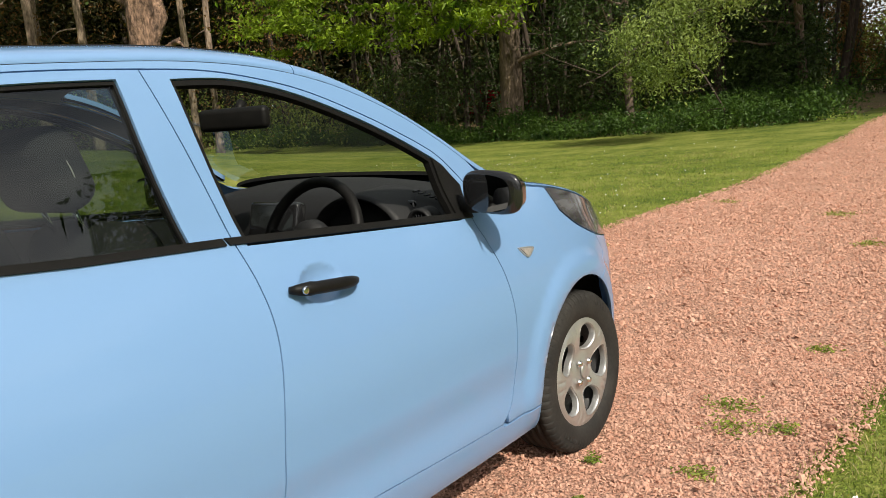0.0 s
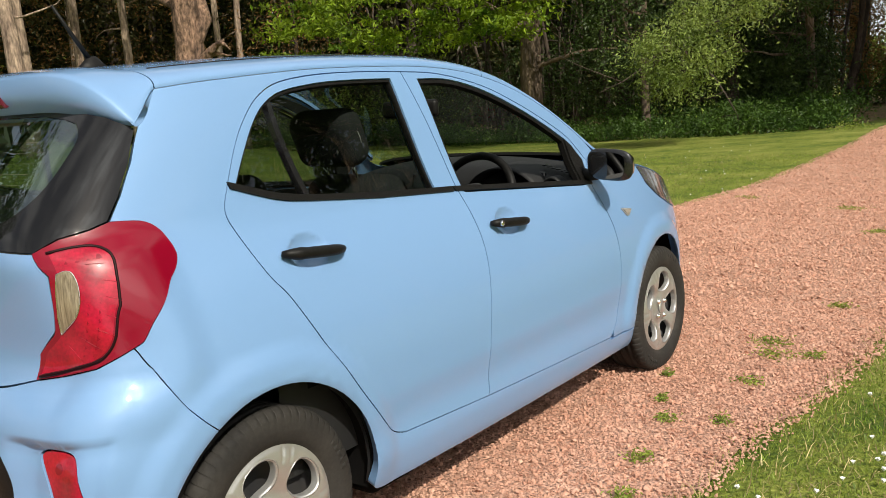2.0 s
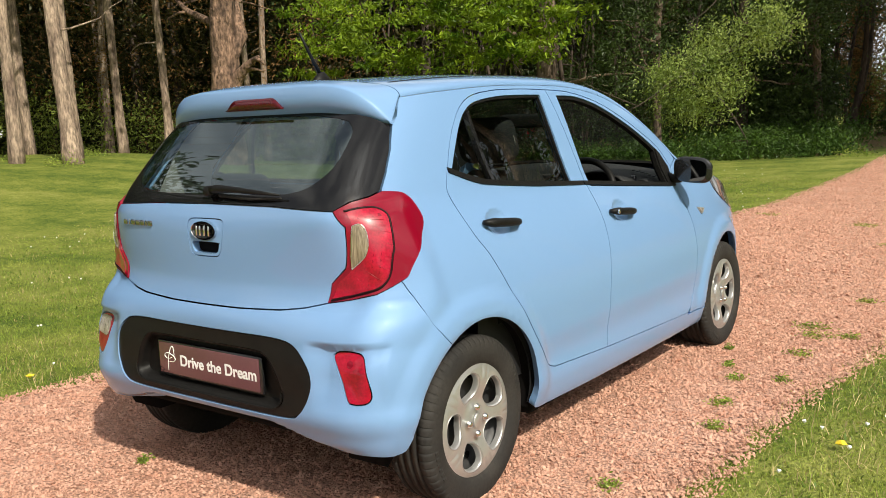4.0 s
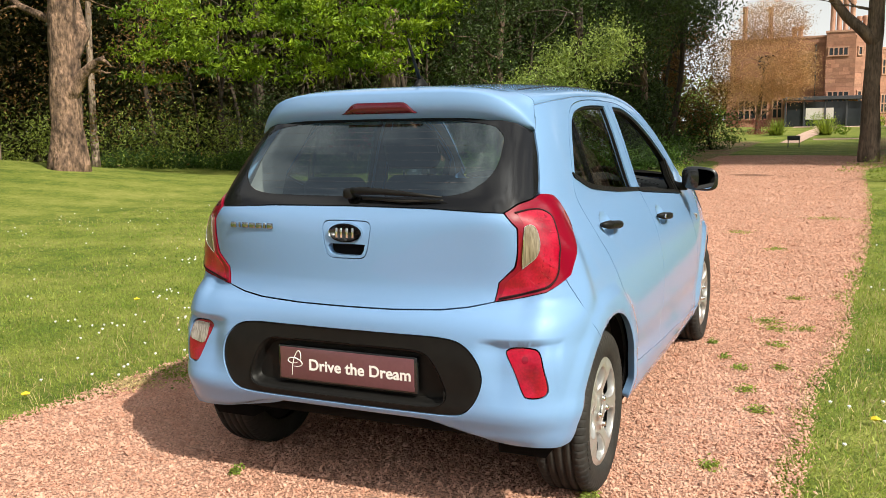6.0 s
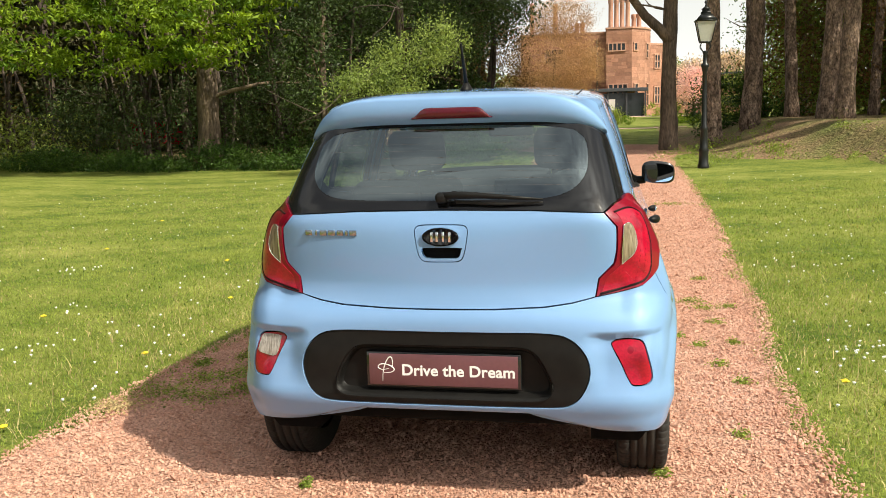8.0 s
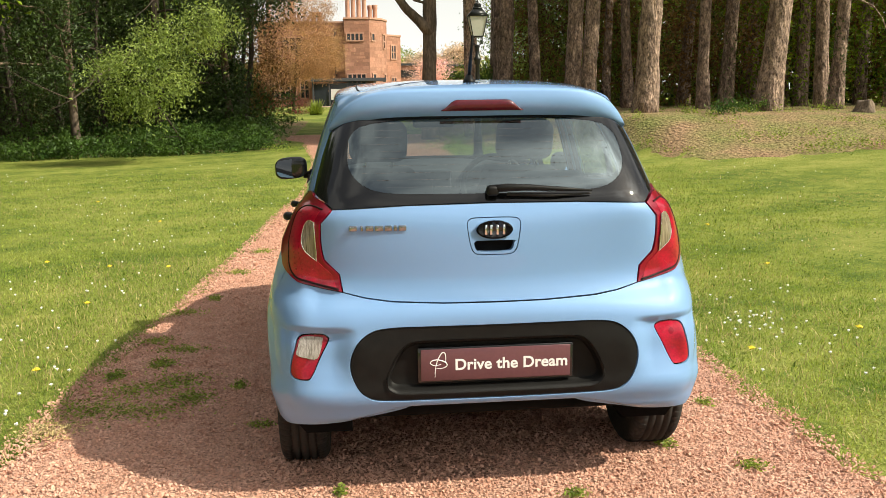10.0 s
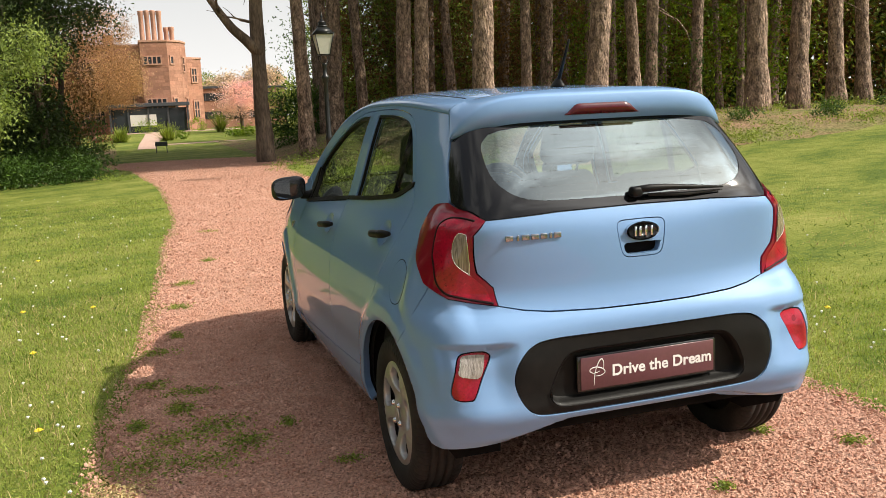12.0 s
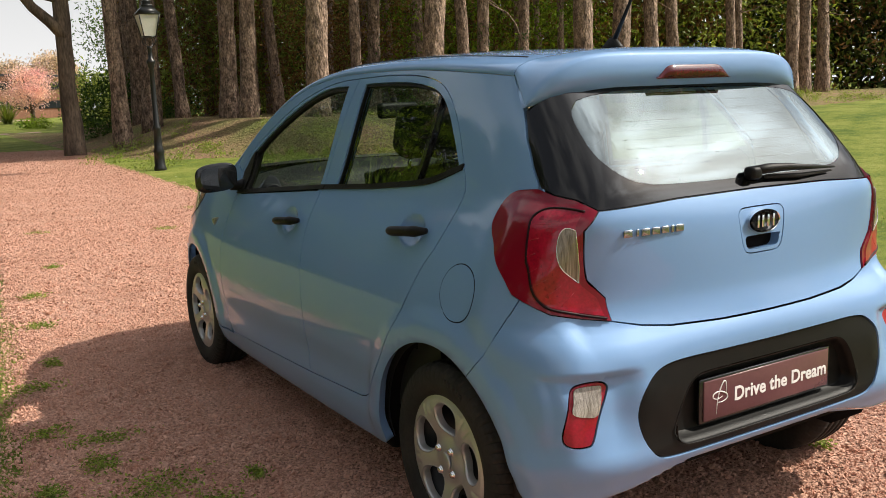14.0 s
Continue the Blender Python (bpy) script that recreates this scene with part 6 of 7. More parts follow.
for bx, sd, nm in (([((-7.3, 17.6, 2.9), (1.0, 0.8, 1.3)), ((-8.0, 17.8, 4.4), (1.3, 0.8, 0.9))], 1, "dark yew boughs between the maple and the weeping tree"), ([((-3.7, 19.4, 3.4), (1.0, 0.8, 0.8)), ((-3.2, 19.8, 4.5), (1.2, 0.9, 0.8))], 2, "dark yew boughs over the bend of the drive")):
    cx, cy = bx[0][0][0], bx[0][0][1] + 1.6
    forked_tree(cx, cy, 0.12, 7, nm, 1, [((0.1, -1, 0.3), 2.4, 0.05, 2.2), ((-0.3, -1, 0.4), 2.6, 0.05, 3.0), ((0.4, -1, 0.5), 2.4, 0.05, 1.6)], M_BARK2, M_DARKLEAF, 0.11, 150, 0.24, bx, per=34, twigs=8, name="yew_tree")

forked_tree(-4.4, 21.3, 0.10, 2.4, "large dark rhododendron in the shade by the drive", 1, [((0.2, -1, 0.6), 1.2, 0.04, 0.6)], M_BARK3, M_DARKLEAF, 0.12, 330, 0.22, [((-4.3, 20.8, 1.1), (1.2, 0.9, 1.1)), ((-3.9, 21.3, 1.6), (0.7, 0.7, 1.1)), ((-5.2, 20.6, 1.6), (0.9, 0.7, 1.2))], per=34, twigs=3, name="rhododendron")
# thin bare stems and tangled boughs inside the wood
for k in range(46):
    x, y = RNG.uniform(-22, -3.5), RNG.uniform(20.2, 29)
    rng = np.random.default_rng(900 + k)
    t = thing("sapling", "thin bare understorey stem in the shade of the wood", "tree", group="understorey stems")
    V, F, P = trunk_shape(x, y, rng.uniform(0.04, 0.12), rng.uniform(5, 8), (rng.uniform(-.12, .12), rng.uniform(-.1, .1)), 0.5, 7, rng)
    shapes = [(V, F)]
    for j in range(5):
        q = Vector(P[int(rng.integers(2, 11))])
        a = rng.uniform(0, 6.28)
        shapes.append(limb(q, (math.cos(a), math.sin(a), 0.25), rng.uniform(0.8, 2.6), 0.025, rng, 0.02, 5, 4)[0])
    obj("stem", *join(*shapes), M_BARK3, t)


def stuff_leaves(name, boxes, clumps, per, sigma, size, material, label, category, seed, flat=0.7, droop=0.0):
    rng = np.random.default_rng(seed)
    return fast(name, *leaf_quads(clump_centres(boxes, clumps, per, sigma, rng, flat), size, rng, droop=droop), material, label=label, category=category, kind="stuff")


# low nettles and ivy along the lawn's edge, holly and shrubs behind them
edge = []
for x in np.arange(-23, -2.3, 0.55):
    y = 18.4 + 0.9 * smooth01((-x - 12) / 8) * 2.2 + 0.25 * math.sin(x * 1.7)
    edge.append(((x, y, ground_z(x, y) + 0.18 + 0.10 * math.sin(x * 2.3)), (0.55, 0.8, 0.34 + 0.10 * math.sin(x * 1.1))))
stuff_leaves("undergrowth", edge, 1500, 26, 0.14, 0.095, M_HEDGE, "low nettles and ivy along the edge of the wood", "undergrowth", 21)
edge2 = [((x, y, ground_z(x, y) + 0.35), (0.9, 0.9, 0.45)) for x, y in ((-3.1, 20.0), (-3.8, 19.8), (-4.8, 19.9), (-6.0, 20.1), (-7.2, 20.0), (-8.4, 20.3))]
stuff_leaves("bramble_bank", edge2, 420, 30, 0.16, 0.10, M_HEDGE, "tall brambles and nettles in half shade", "undergrowth", 22)
holly = [((x, 20.8 + 0.4 * math.sin(x), 1.5), (1.1, 0.8, 1.3)) for x in np.arange(-17, -7.5, 1.5)]
stuff_leaves("holly_thicket", holly, 420, 30, 0.26, 0.10, M_DARKLEAF, "dark glossy holly thicket under the maple", "thicket", 23)

# woods behind, to both sides and behind the viewer
def wood_belt(name, arc, clumps, seed, material, label, size=0.42, lo=0.0, hi=11.0, per=22, sigma=0.7):
    rng = np.random.default_rng(seed)
    (x0, y0), (x1, y1), depth = arc
    t = rng.uniform(0, 1, clumps)
    d = depth * rng.uniform(0, 1, clumps)
    nx, ny = -(y1 - y0), (x1 - x0)
    ln = math.hypot(nx, ny)
    cx, cy = x0 + (x1 - x0) * t + nx / ln * d, y0 + (y1 - y0) * t + ny / ln * d
    cz = lo + (hi - lo) * rng.uniform(0, 1, clumps) ** 0.85 + np.array([ground_z(a, b) for a, b in zip(cx, cy)])
    mid = np.stack([cx, cy, cz], axis=1)
    C = (mid[:, None, :] + rng.normal(size=(clumps, per, 3)) * sigma * rng.uniform(.5, 1.4, (clumps, 1, 1))).reshape(-1, 3)
    fast(name, *leaf_quads(C, size, rng), material, label=label, category="woods", kind="stuff")


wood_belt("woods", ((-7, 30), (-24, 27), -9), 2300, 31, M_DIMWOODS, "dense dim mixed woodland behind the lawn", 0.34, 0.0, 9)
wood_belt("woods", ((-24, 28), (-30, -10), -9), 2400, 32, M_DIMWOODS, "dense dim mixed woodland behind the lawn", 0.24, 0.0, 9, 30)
wood_belt("woods", ((-22, 34), (-39, 18), -5), 900, 57, M_DARKLEAF, "shadowed evergreen wood", 0.8, 0.0, 11, 22, 0.8)
wood_belt("woods", ((48, 20), (8, 36), -8), 640, 33, M_HEDGE, "mixed woodland behind the pines", 0.40, 0.0, 8.5)
wood_belt("woods", ((44, 20), (9, 34), -7), 520, 50, M_SHRUBLEAF, "pale new leaf high behind the pines", 0.30, 0.5, 9)
wood_belt("woods", ((42, 21), (9, 34), -7), 700, 51, M_WOODBROWN, "russet beech leaf behind the pines", 0.30, 0.0, 9)
wood_belt("brown_thicket", ((13, 23), (5.0, 27), -4), 260, 34, M_WOODBROWN, "russet-leaved beech thicket between the pines", 0.15, 0.1, 4.6, 40, 0.5)
wood_belt("green_thicket", ((9.4, 27.2), (5.6, 29.5), -2.0), 460, 35, M_SHRUBLEAF, "light green shrubs between the pines", 0.17, 0.0, 8.0, 44, 0.5)
wood_belt("green_thicket", ((22, 21.5), (12, 22.5), -3), 200, 36, M_MAPLE, "light green shrubs between the pines", 0.16, 0.0, 4.0, 30, 0.4)
wood_belt("green_thicket", ((34, 22), (8, 31), -5), 520, 45, M_SHRUBLEAF, "light green understorey between the pines", 0.26, 0.0, 6.5, 30, 0.6)
wood_belt("brown_thicket", ((30, 25), (14, 26), -4), 260, 46, M_WOODBROWN, "russet-leaved beech thicket between the pines", 0.2, 0.2, 5.5, 34, 0.55)
wood_belt("brown_thicket", ((-16, 19), (-23, 5), -5), 190, 47, M_WOODBROWN, "russet and olive twigs among the far pines", 0.11, 1.2, 6.5, 46, 0.6)
wood_belt("green_thicket", ((-15, 21), (-26, 3), -6), 300, 48, M_SHRUBLEAF, "light green understorey among the far pines", 0.12, 0.1, 1.7, 46, 0.4)
wood_belt("green_thicket", ((-5.0, 21.5), (-14, 22.5), -4), 110, 49, M_HEDGE, "green understorey inside the wood", 0.17, 0.6, 5.5, 30, 0.5)
stuff_leaves("dark_shrubbery", [((4.2, 27.6, 1.1), (1.3, 1.0, 1.4)), ((5.6, 27.2, 0.9), (1.0, 0.8, 1.0))], 170, 34, 0.26, 0.13, M_HEDGE, "dense green shrubs at the end of the bank", "shrubs", 55)
for k in range(15):
    pine(RNG.uniform(4.5, 20), RNG.uniform(23, 34), RNG.uniform(0.13, 0.24), 13, (RNG.uniform(-0.04, 0.04), 0), snag=3)
wood_belt("woods", ((-5.0, 31.5), (-9.5, 31), -3), 620, 61, M_DARKLEAF, "dark evergreens past the bend of the drive", 0.17, 0.0, 8.0, 36, 0.5)
wood_belt("brown_thicket", ((-2.7, 29.6), (-5.4, 29.4), -1.2), 190, 62, M_WOODBROWN, "golden brown beech beside the end of the drive", 0.10, 0.9, 4.6, 40, 0.35)
wood_belt("woods", ((50, -30), (46, 26), -8), 700, 37, M_WOODS, "distant woodland edge", 0.6, 0.0, 14)
wood_belt("woods", ((-30, -45), (52, -45), -8), 700, 38, M_WOODS, "distant woodland edge", 0.7, 0.0, 13)
wood_belt("woods", ((-36, -10), (-36, -45), -8), 420, 39, M_WOODS, "distant woodland edge", 0.6, 0.0, 13)
wood_belt("woods", ((-13, 40), (-34, 36), -6), 1600, 40, M_DARKLEAF, "shadowed evergreen wood", 0.45, 0.0, 11, 24, 0.9)
wood_belt("woods", ((-36, 30), (-40, -12), -5), 800, 43, M_DARKLEAF, "shadowed evergreen wood", 1.1, 0.0, 13, 20, 0.9)
wood_belt("woods", ((62, 10), (13, 43), -5), 2000, 44, M_WOODS, "shadowed evergreen wood", 0.55, 0.0, 9.5, 24, 0.8)
for k in range(26):
    a = RNG.uniform(0, 1)
    x, y = (-24 + 20 * a, RNG.uniform(27, 35)) if k % 2 else (RNG.uniform(-36, -27), -8 + 34 * a)
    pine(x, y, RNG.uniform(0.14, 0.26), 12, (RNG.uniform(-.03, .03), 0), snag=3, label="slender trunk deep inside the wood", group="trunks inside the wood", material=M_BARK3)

# unseen crowns without trunks, added to darken reflections in the left windows and flank
wood_belt("woods", ((-27, 30), (-27, -16), -6), 620, 60, M_DARKLEAF, "unseen tall evergreen crowns past the lawn", 0.8, 8.0, 20.0, 24, 1.0)
# unseen high canopy, added to shade the floor of the woods and the drive's bend
canopy = [((x, 20.8 + 0.8 * math.sin(x), 9.2 + 0.6 * math.sin(x * 1.9)), (2.4, 2.0, 1.5)) for x in np.arange(-31, -2, 2.9)]
canopy += [((-20.5 + math.sin(y), y, 9.6), (2.2, 2.2, 1.5)) for y in np.arange(-8, 18, 3.0)]
canopy += [((x, 25.5 + math.sin(x * 1.3), 11.0), (2.4, 2.2, 1.6)) for x in np.arange(20, 38, 3.2)]
canopy += [((x, y + 0.5 * math.sin(x * 2), 12.6), (2.0, 1.8, 1.3)) for x in (6.5, 9.6, 12.8) for y in (15.6, 18.8, 21.6)]
stuff_leaves("high_canopy", canopy, 1300, 44, 0.55, 0.34, M_DARKLEAF, "unseen high canopy added to shade the woods and the drive", "canopy", 58)
stuff_leaves("tall_shrubs", [((8.7, 40, 2.6), (1.7, 1.4, 2.6)), ((8.2, 40.5, 6.5), (1.3, 1.2, 2.4)), ((6.6, 44.5, 1.6), (1.3, 1.2, 1.6))], 300, 44, 0.32, 0.15, M_SHRUBLEAF, "soft light green shrubs past the end of the bank", "shrubs", 59)

# ---------- gravel, grass, daisies
def drive_edge(x, y):
    """How far inside the gravel a place is."""
    a = DRIVE_L(y) + 0.10 * noise.noise((y * 1.7, 3, 0)) + 0.06 * noise.noise((y * 5.3, 9, 0))
    b = DRIVE_R(y) + 0.10 * noise.noise((y * 1.9, 7, 0)) + 0.06 * noise.noise((y * 5.1, 5, 0))
    return min(x - a, b - x)


def gravel(n, y0, y1, size, seed, name):
    rng = np.random.default_rng(seed)
    ys = rng.uniform(y0, y1, n)
    L = np.interp(ys, np.linspace(y0, y1, 200), [DRIVE_L(q) for q in np.linspace(y0, y1, 200)])
    R = np.interp(ys, np.linspace(y0, y1, 200), [DRIVE_R(q) for q in np.linspace(y0, y1, 200)])
    fr = rng.uniform(-0.02, 1.02, n)
    xs = L + (R - L) * fr + rng.normal(size=n) * 0.02
    s = size * rng.lognormal(0, 0.32, n)
    base = np.array([[1, 0, 0], [0.2, 0.9, 0.1], [-0.8, 0.5, -0.1], [-0.7, -0.7, 0.1], [0.4, -0.9, -0.1], [0.1, 0.1, 0.8], [-0.1, -0.1, -0.7]])
    tris = np.array([[0, 1, 5], [1, 2, 5], [2, 3, 5], [3, 4, 5], [4, 0, 5], [1, 0, 6], [2, 1, 6], [3, 2, 6], [4, 3, 6], [0, 4, 6]])
    jit = 1 + rng.normal(size=(n, 7, 3)) * 0.22
    P = base[None] * jit * np.array([1, 0.8, 0.62])
    q = rng.normal(size=(n, 4)) * np.array([1, 0.45, 0.45, 1])
    q /= np.linalg.norm(q, axis=1)[:, None]
    w, x, y, z = q.T
    Rm = np.stack([np.stack([1 - 2 * (y * y + z * z), 2 * (x * y - z * w), 2 * (x * z + y * w)], 1), np.stack([2 * (x * y + z * w), 1 - 2 * (x * x + z * z), 2 * (y * z - x * w)], 1), np.stack([2 * (x * z - y * w), 2 * (y * z + x * w), 1 - 2 * (x * x + y * y)], 1)], 1)
    P = np.einsum("nij,nkj->nki", Rm, P) * s[:, None, None] * 0.5
    zc = np.array([ground_z(p, q) for p, q in zip(xs, ys)]) + 0.012 + s * rng.uniform(-0.05, 0.35, n)
    P += np.stack([xs, ys, zc], 1)[:, None, :]
    T = (np.arange(n)[:, None, None] * 7 + tris[None]).reshape(-1, 3)
    fast(name, P.reshape(-1, 3), T, M_STONE, label="loose angular red crushed stones on the drive", category="gravel", kind="stuff")


gravel(165000, -3.6, 2.6, 0.0115, 51, "gravel_stones")
gravel(42000, 2.6, 8.0, 0.0165, 52, "gravel_stones")
gravel(24000, 8.0, 16.0, 0.019, 53, "gravel_stones")
gravel(12000, 16.0, 27.0, 0.024, 54, "gravel_stones")


def blades(n, box, seed, length, width, material, name, label, lay=0.8):
    """Grass blades, one bent triangle pair each."""
    rng = np.random.default_rng(seed)
    x0, x1, y0, y1 = box
    xs, ys = rng.uniform(x0, x1, n), rng.uniform(y0, y1, n)
    yy = np.linspace(y0, y1, 300)
    a = np.interp(ys, yy, [DRIVE_L(q) + 0.10 * noise.noise((q * 1.7, 3, 0)) + 0.06 * noise.noise((q * 5.3, 9, 0)) for q in yy])
    b = np.interp(ys, yy, [DRIVE_R(q) + 0.10 * noise.noise((q * 1.9, 7, 0)) + 0.06 * noise.noise((q * 5.1, 5, 0)) for q in yy])
    inner = np.minimum(xs - a, b - xs)
    patch = np.array([noise.noise((p * 0.9, q * 0.9, seed)) + 0.6 * noise.noise((p * 3.1, q * 3.1, seed)) for p, q in zip(xs, ys)])
    ok = (patch > 0.05) if name in ("clover",) or lay == 1.2 else np.ones(n, bool)
    rim = np.minimum(np.minimum(xs - x0 if x0 < -2.5 else 9.0, x1 - xs if x1 > 2.5 else 9.0), np.minimum(ys - y0 if y0 < -1 else 9.0, y1 - ys if y1 > 9 else 9.0))
    ok &= rng.uniform(0, 1, n) < np.clip(rim / 1.3, 0.05, 1)
    ok &= inner < 0.05 - rng.exponential(0.05, n) * (rng.uniform(0, 1, n) < 0.8)
    xs, ys = xs[ok], ys[ok]
    n = len(xs)
    zs = np.array([ground_z(p, q) for p, q in zip(xs, ys)])
    L = length * rng.lognormal(0, 0.35, n)
    ang, hd = rng.uniform(0, 2 * np.pi, n), rng.uniform(0, 2 * np.pi, n)
    side = np.stack([np.cos(ang), np.sin(ang), 0 * ang], 1) * (width * rng.uniform(0.7, 1.4, n))[:, None]
    tilt = rng.uniform(0.15, lay + 0.5, n)
    tip = np.stack([np.cos(hd) * np.sin(tilt), np.sin(hd) * np.sin(tilt), np.cos(tilt)], 1) * L[:, None]
    mid = tip * 0.5 + np.array([0, 0, 1]) * (L * 0.12)[:, None]
    c = np.stack([xs, ys, zs - 0.004], 1)
    V = np.stack([c - side, c + side, c + mid + side * 0.7, c + mid - side * 0.7, c + tip], 1).reshape(-1, 3)
    i = np.arange(n)[:, None] * 5
    T = np.concatenate([i + [0, 1, 2], i + [0, 2, 3], i + [3, 2, 4]], 1).reshape(-1, 3)
    fast(name, V, T, material, label=label, category="grass", kind="stuff")


blades(120000, (1.25, 3.9, -2.4, 4.0), 61, 0.021, 0.0018, M_BLADE, "grass", "short lawn grass beside the drive")
blades(60000, (1.3, 6.0, 4.0, 12.0), 62, 0.024, 0.0030, M_BLADE, "grass", "short lawn grass beside the drive")
blades(140000, (-4.8, -1.5, -2.4, 4.0), 63, 0.021, 0.0018, M_BLADE, "grass", "short lawn grass beside the drive")
blades(80000, (-9.0, -1.1, 4.0, 13.0), 64, 0.024, 0.0032, M_BLADE, "grass", "short lawn grass beside the drive")
blades(45000, (-9.0, -4.0, -3.0, 4.0), 65, 0.024, 0.0028, M_BLADE, "grass", "short lawn grass beside the drive")
blades(7000, (1.25, 3.0, -2.4, 3.5), 66, 0.05, 0.0014, M_STRAW, "dry_stalks", "pale dry grass stalks at the drive's edge", lay=1.0)
blades(9000, (-3.2, -1.5, -2.4, 3.5), 67, 0.05, 0.0014, M_STRAW, "dry_stalks", "pale dry grass stalks at the drive's edge", lay=1.0)

blades(26000, (1.4, 8.0, -2.4, 12.0), 68, 0.028, 0.0026, M_STRAW, "dry_stalks", "pale dry stalks through the lawn", lay=1.2)
blades(34000, (-10.0, -1.6, -3.0, 13.0), 69, 0.028, 0.0026, M_STRAW, "dry_stalks", "pale dry stalks through the lawn", lay=1.2)
blades(16000, (1.4, 7.0, -2.4, 10.0), 70, 0.022, 0.0055, M_CLOVER, "clover", "dark clover patches through the lawn", lay=1.1)
blades(22000, (-9.0, -1.6, -3.0, 11.0), 71, 0.022, 0.0055, M_CLOVER, "clover", "dark clover patches through the lawn", lay=1.1)

# green weeds creeping into the gravel
def weed(x, y, r, n, seed, material=None):
    rng = np.random.default_rng(seed)
    q = rng.normal(size=(n, 2)) * r * 0.45
    q[:, 0] *= rng.uniform(0.6, 1.6)
    C = np.column_stack([x + q[:, 0], y + q[:, 1], ground_z(x, y) + 0.016 + np.abs(rng.normal(size=n)) * 0.012])
    fast("weed_tuft", *leaf_quads(C, 0.017, rng, 0.5), material or M_WEED, label="low green weed growing through the gravel", category="weed", group="weeds in the gravel", kind="stuff")


wk = 0
for x, y, r in ((1.33, 1.60, 0.06), (1.10, 1.75, 0.09), (1.16, 1.55, 0.08), (0.84, 1.07, 0.035), (1.20, 1.12, 0.05), (1.05, 0.55, 0.05), (1.12, 0.15, 0.06), (1.20, -0.15, 0.05), (0.95, 0.75, 0.04), (1.25, 0.62, 0.05), (1.22, 2.6, 0.06), (1.1, -0.9, 0.05), (0.9, 5.2, 0.1), (0.4, 6.5, 0.12), (1.3, 8.2, 0.2),
                (-1.50, 0.08, 0.12), (-1.45, 0.35, 0.10), (-1.62, 0.55, 0.09), (-1.35, -0.25, 0.15), (-1.55, -0.35, 0.16), (-1.70, -0.10, 0.10), (-1.25, -0.50, 0.12), (-1.45, -0.65, 0.18), (-1.70, -0.60, 0.16), (-1.05, -0.35, 0.06), (-1.58, 1.25, 0.10), (-1.45, 1.65, 0.08), (-1.38, 2.6, 0.10), (-1.3, 3.6, 0.1),
                (-0.55, -1.62, 0.035), (0.28, -1.75, 0.04), (0.75, -1.35, 0.05), (1.0, -1.6, 0.06), (-0.9, -0.9, 0.05), (-1.0, 4.8, 0.08), (-0.8, 7.2, 0.10)):
    wk += 1
    weed(x, y, r, int(40 + 1500 * r) if x > -1 else int(40 + 2300 * r), 700 + wk)
weed(-1.78, -0.85, 0.16, 500, 799, M_STRAW)


def flowers(name, places, material, radius, label):
    """Small flower heads lying open on the turf: a ring of petals round a button."""
    V, F = [], []
    for x, y in places:
        z = ground_z(x, y) + 0.035
        k0 = len(V)
        for k in range(10):
            r = radius * (1.0 if k % 2 == 0 else 0.72)
            V.append((x + r * math.cos(k * 0.628), y + r * math.sin(k * 0.628), z + 0.003 * math.sin(k * 2.1 + x * 40)))
        V += [(x, y, z + radius * 0.5), (x, y, z - 0.012)]
        F += [(k0 + k, k0 + (k + 1) % 10, k0 + 10) for k in range(10)] + [(k0 + (k + 1) % 10, k0 + k, k0 + 11) for k in range(10)]
    obj(name, V, F, material, smooth=False, label=label, category="flowers", kind="stuff")


rng = np.random.default_rng(81)
dp = []
for cx, cy, n, s in ((1.95, 0.45, 26, 0.16), (1.75, 0.15, 8, 0.12), (2.2, 1.2, 14, 0.4), (2.1, -0.3, 10, 0.3), (-3.39, 1.15, 9, 0.16), (-4.35, 2.75, 14, 0.10), (-2.86, 0.08, 16, 0.22), (-2.3, 0.5, 12, 0.3), (-2.2, 2.0, 16, 0.4), (-2.0, -0.6, 8, 0.2), (2.3, 3.5, 18, 0.5), (2.6, 6, 24, 0.8), (-2.4, 4.5, 20, 0.6), (-3.0, 7.5, 30, 1.2), (-1.9, 0.0, 6, 0.12)):
    dp += [(cx + q[0] * s, cy + q[1] * s) for q in rng.normal(size=(n, 2))]
dp += [(rng.uniform(-9, -2.2), rng.uniform(-2, 14)) for _ in range(150)] + [(rng.uniform(1.9, 8), rng.uniform(-1, 13)) for _ in range(110)]
dp = [(x, y) for x, y in dp if drive_edge(x, y) < -0.08]
flowers("daisies", dp, M_PETAL, 0.0095, "white daisies scattered through the lawn")
dd = [(-2.13, -1.22), (-2.13, 0.03), (1.68, -0.13), (-2.64, 5.8), (-2.3, 1.6), (-3.4, 0.9), (-3.1, 3.3), (2.5, 0.2), (2.9, 2.2), (-4.8, 4.0), (-5.5, 6.5), (3.3, 4.4), (-2.5, 3.0), (-3.9, 8.0), (-2.0, 2.9)]
flowers("dandelions", dd, M_YELLOW, 0.024, "yellow dandelions in the lawn")

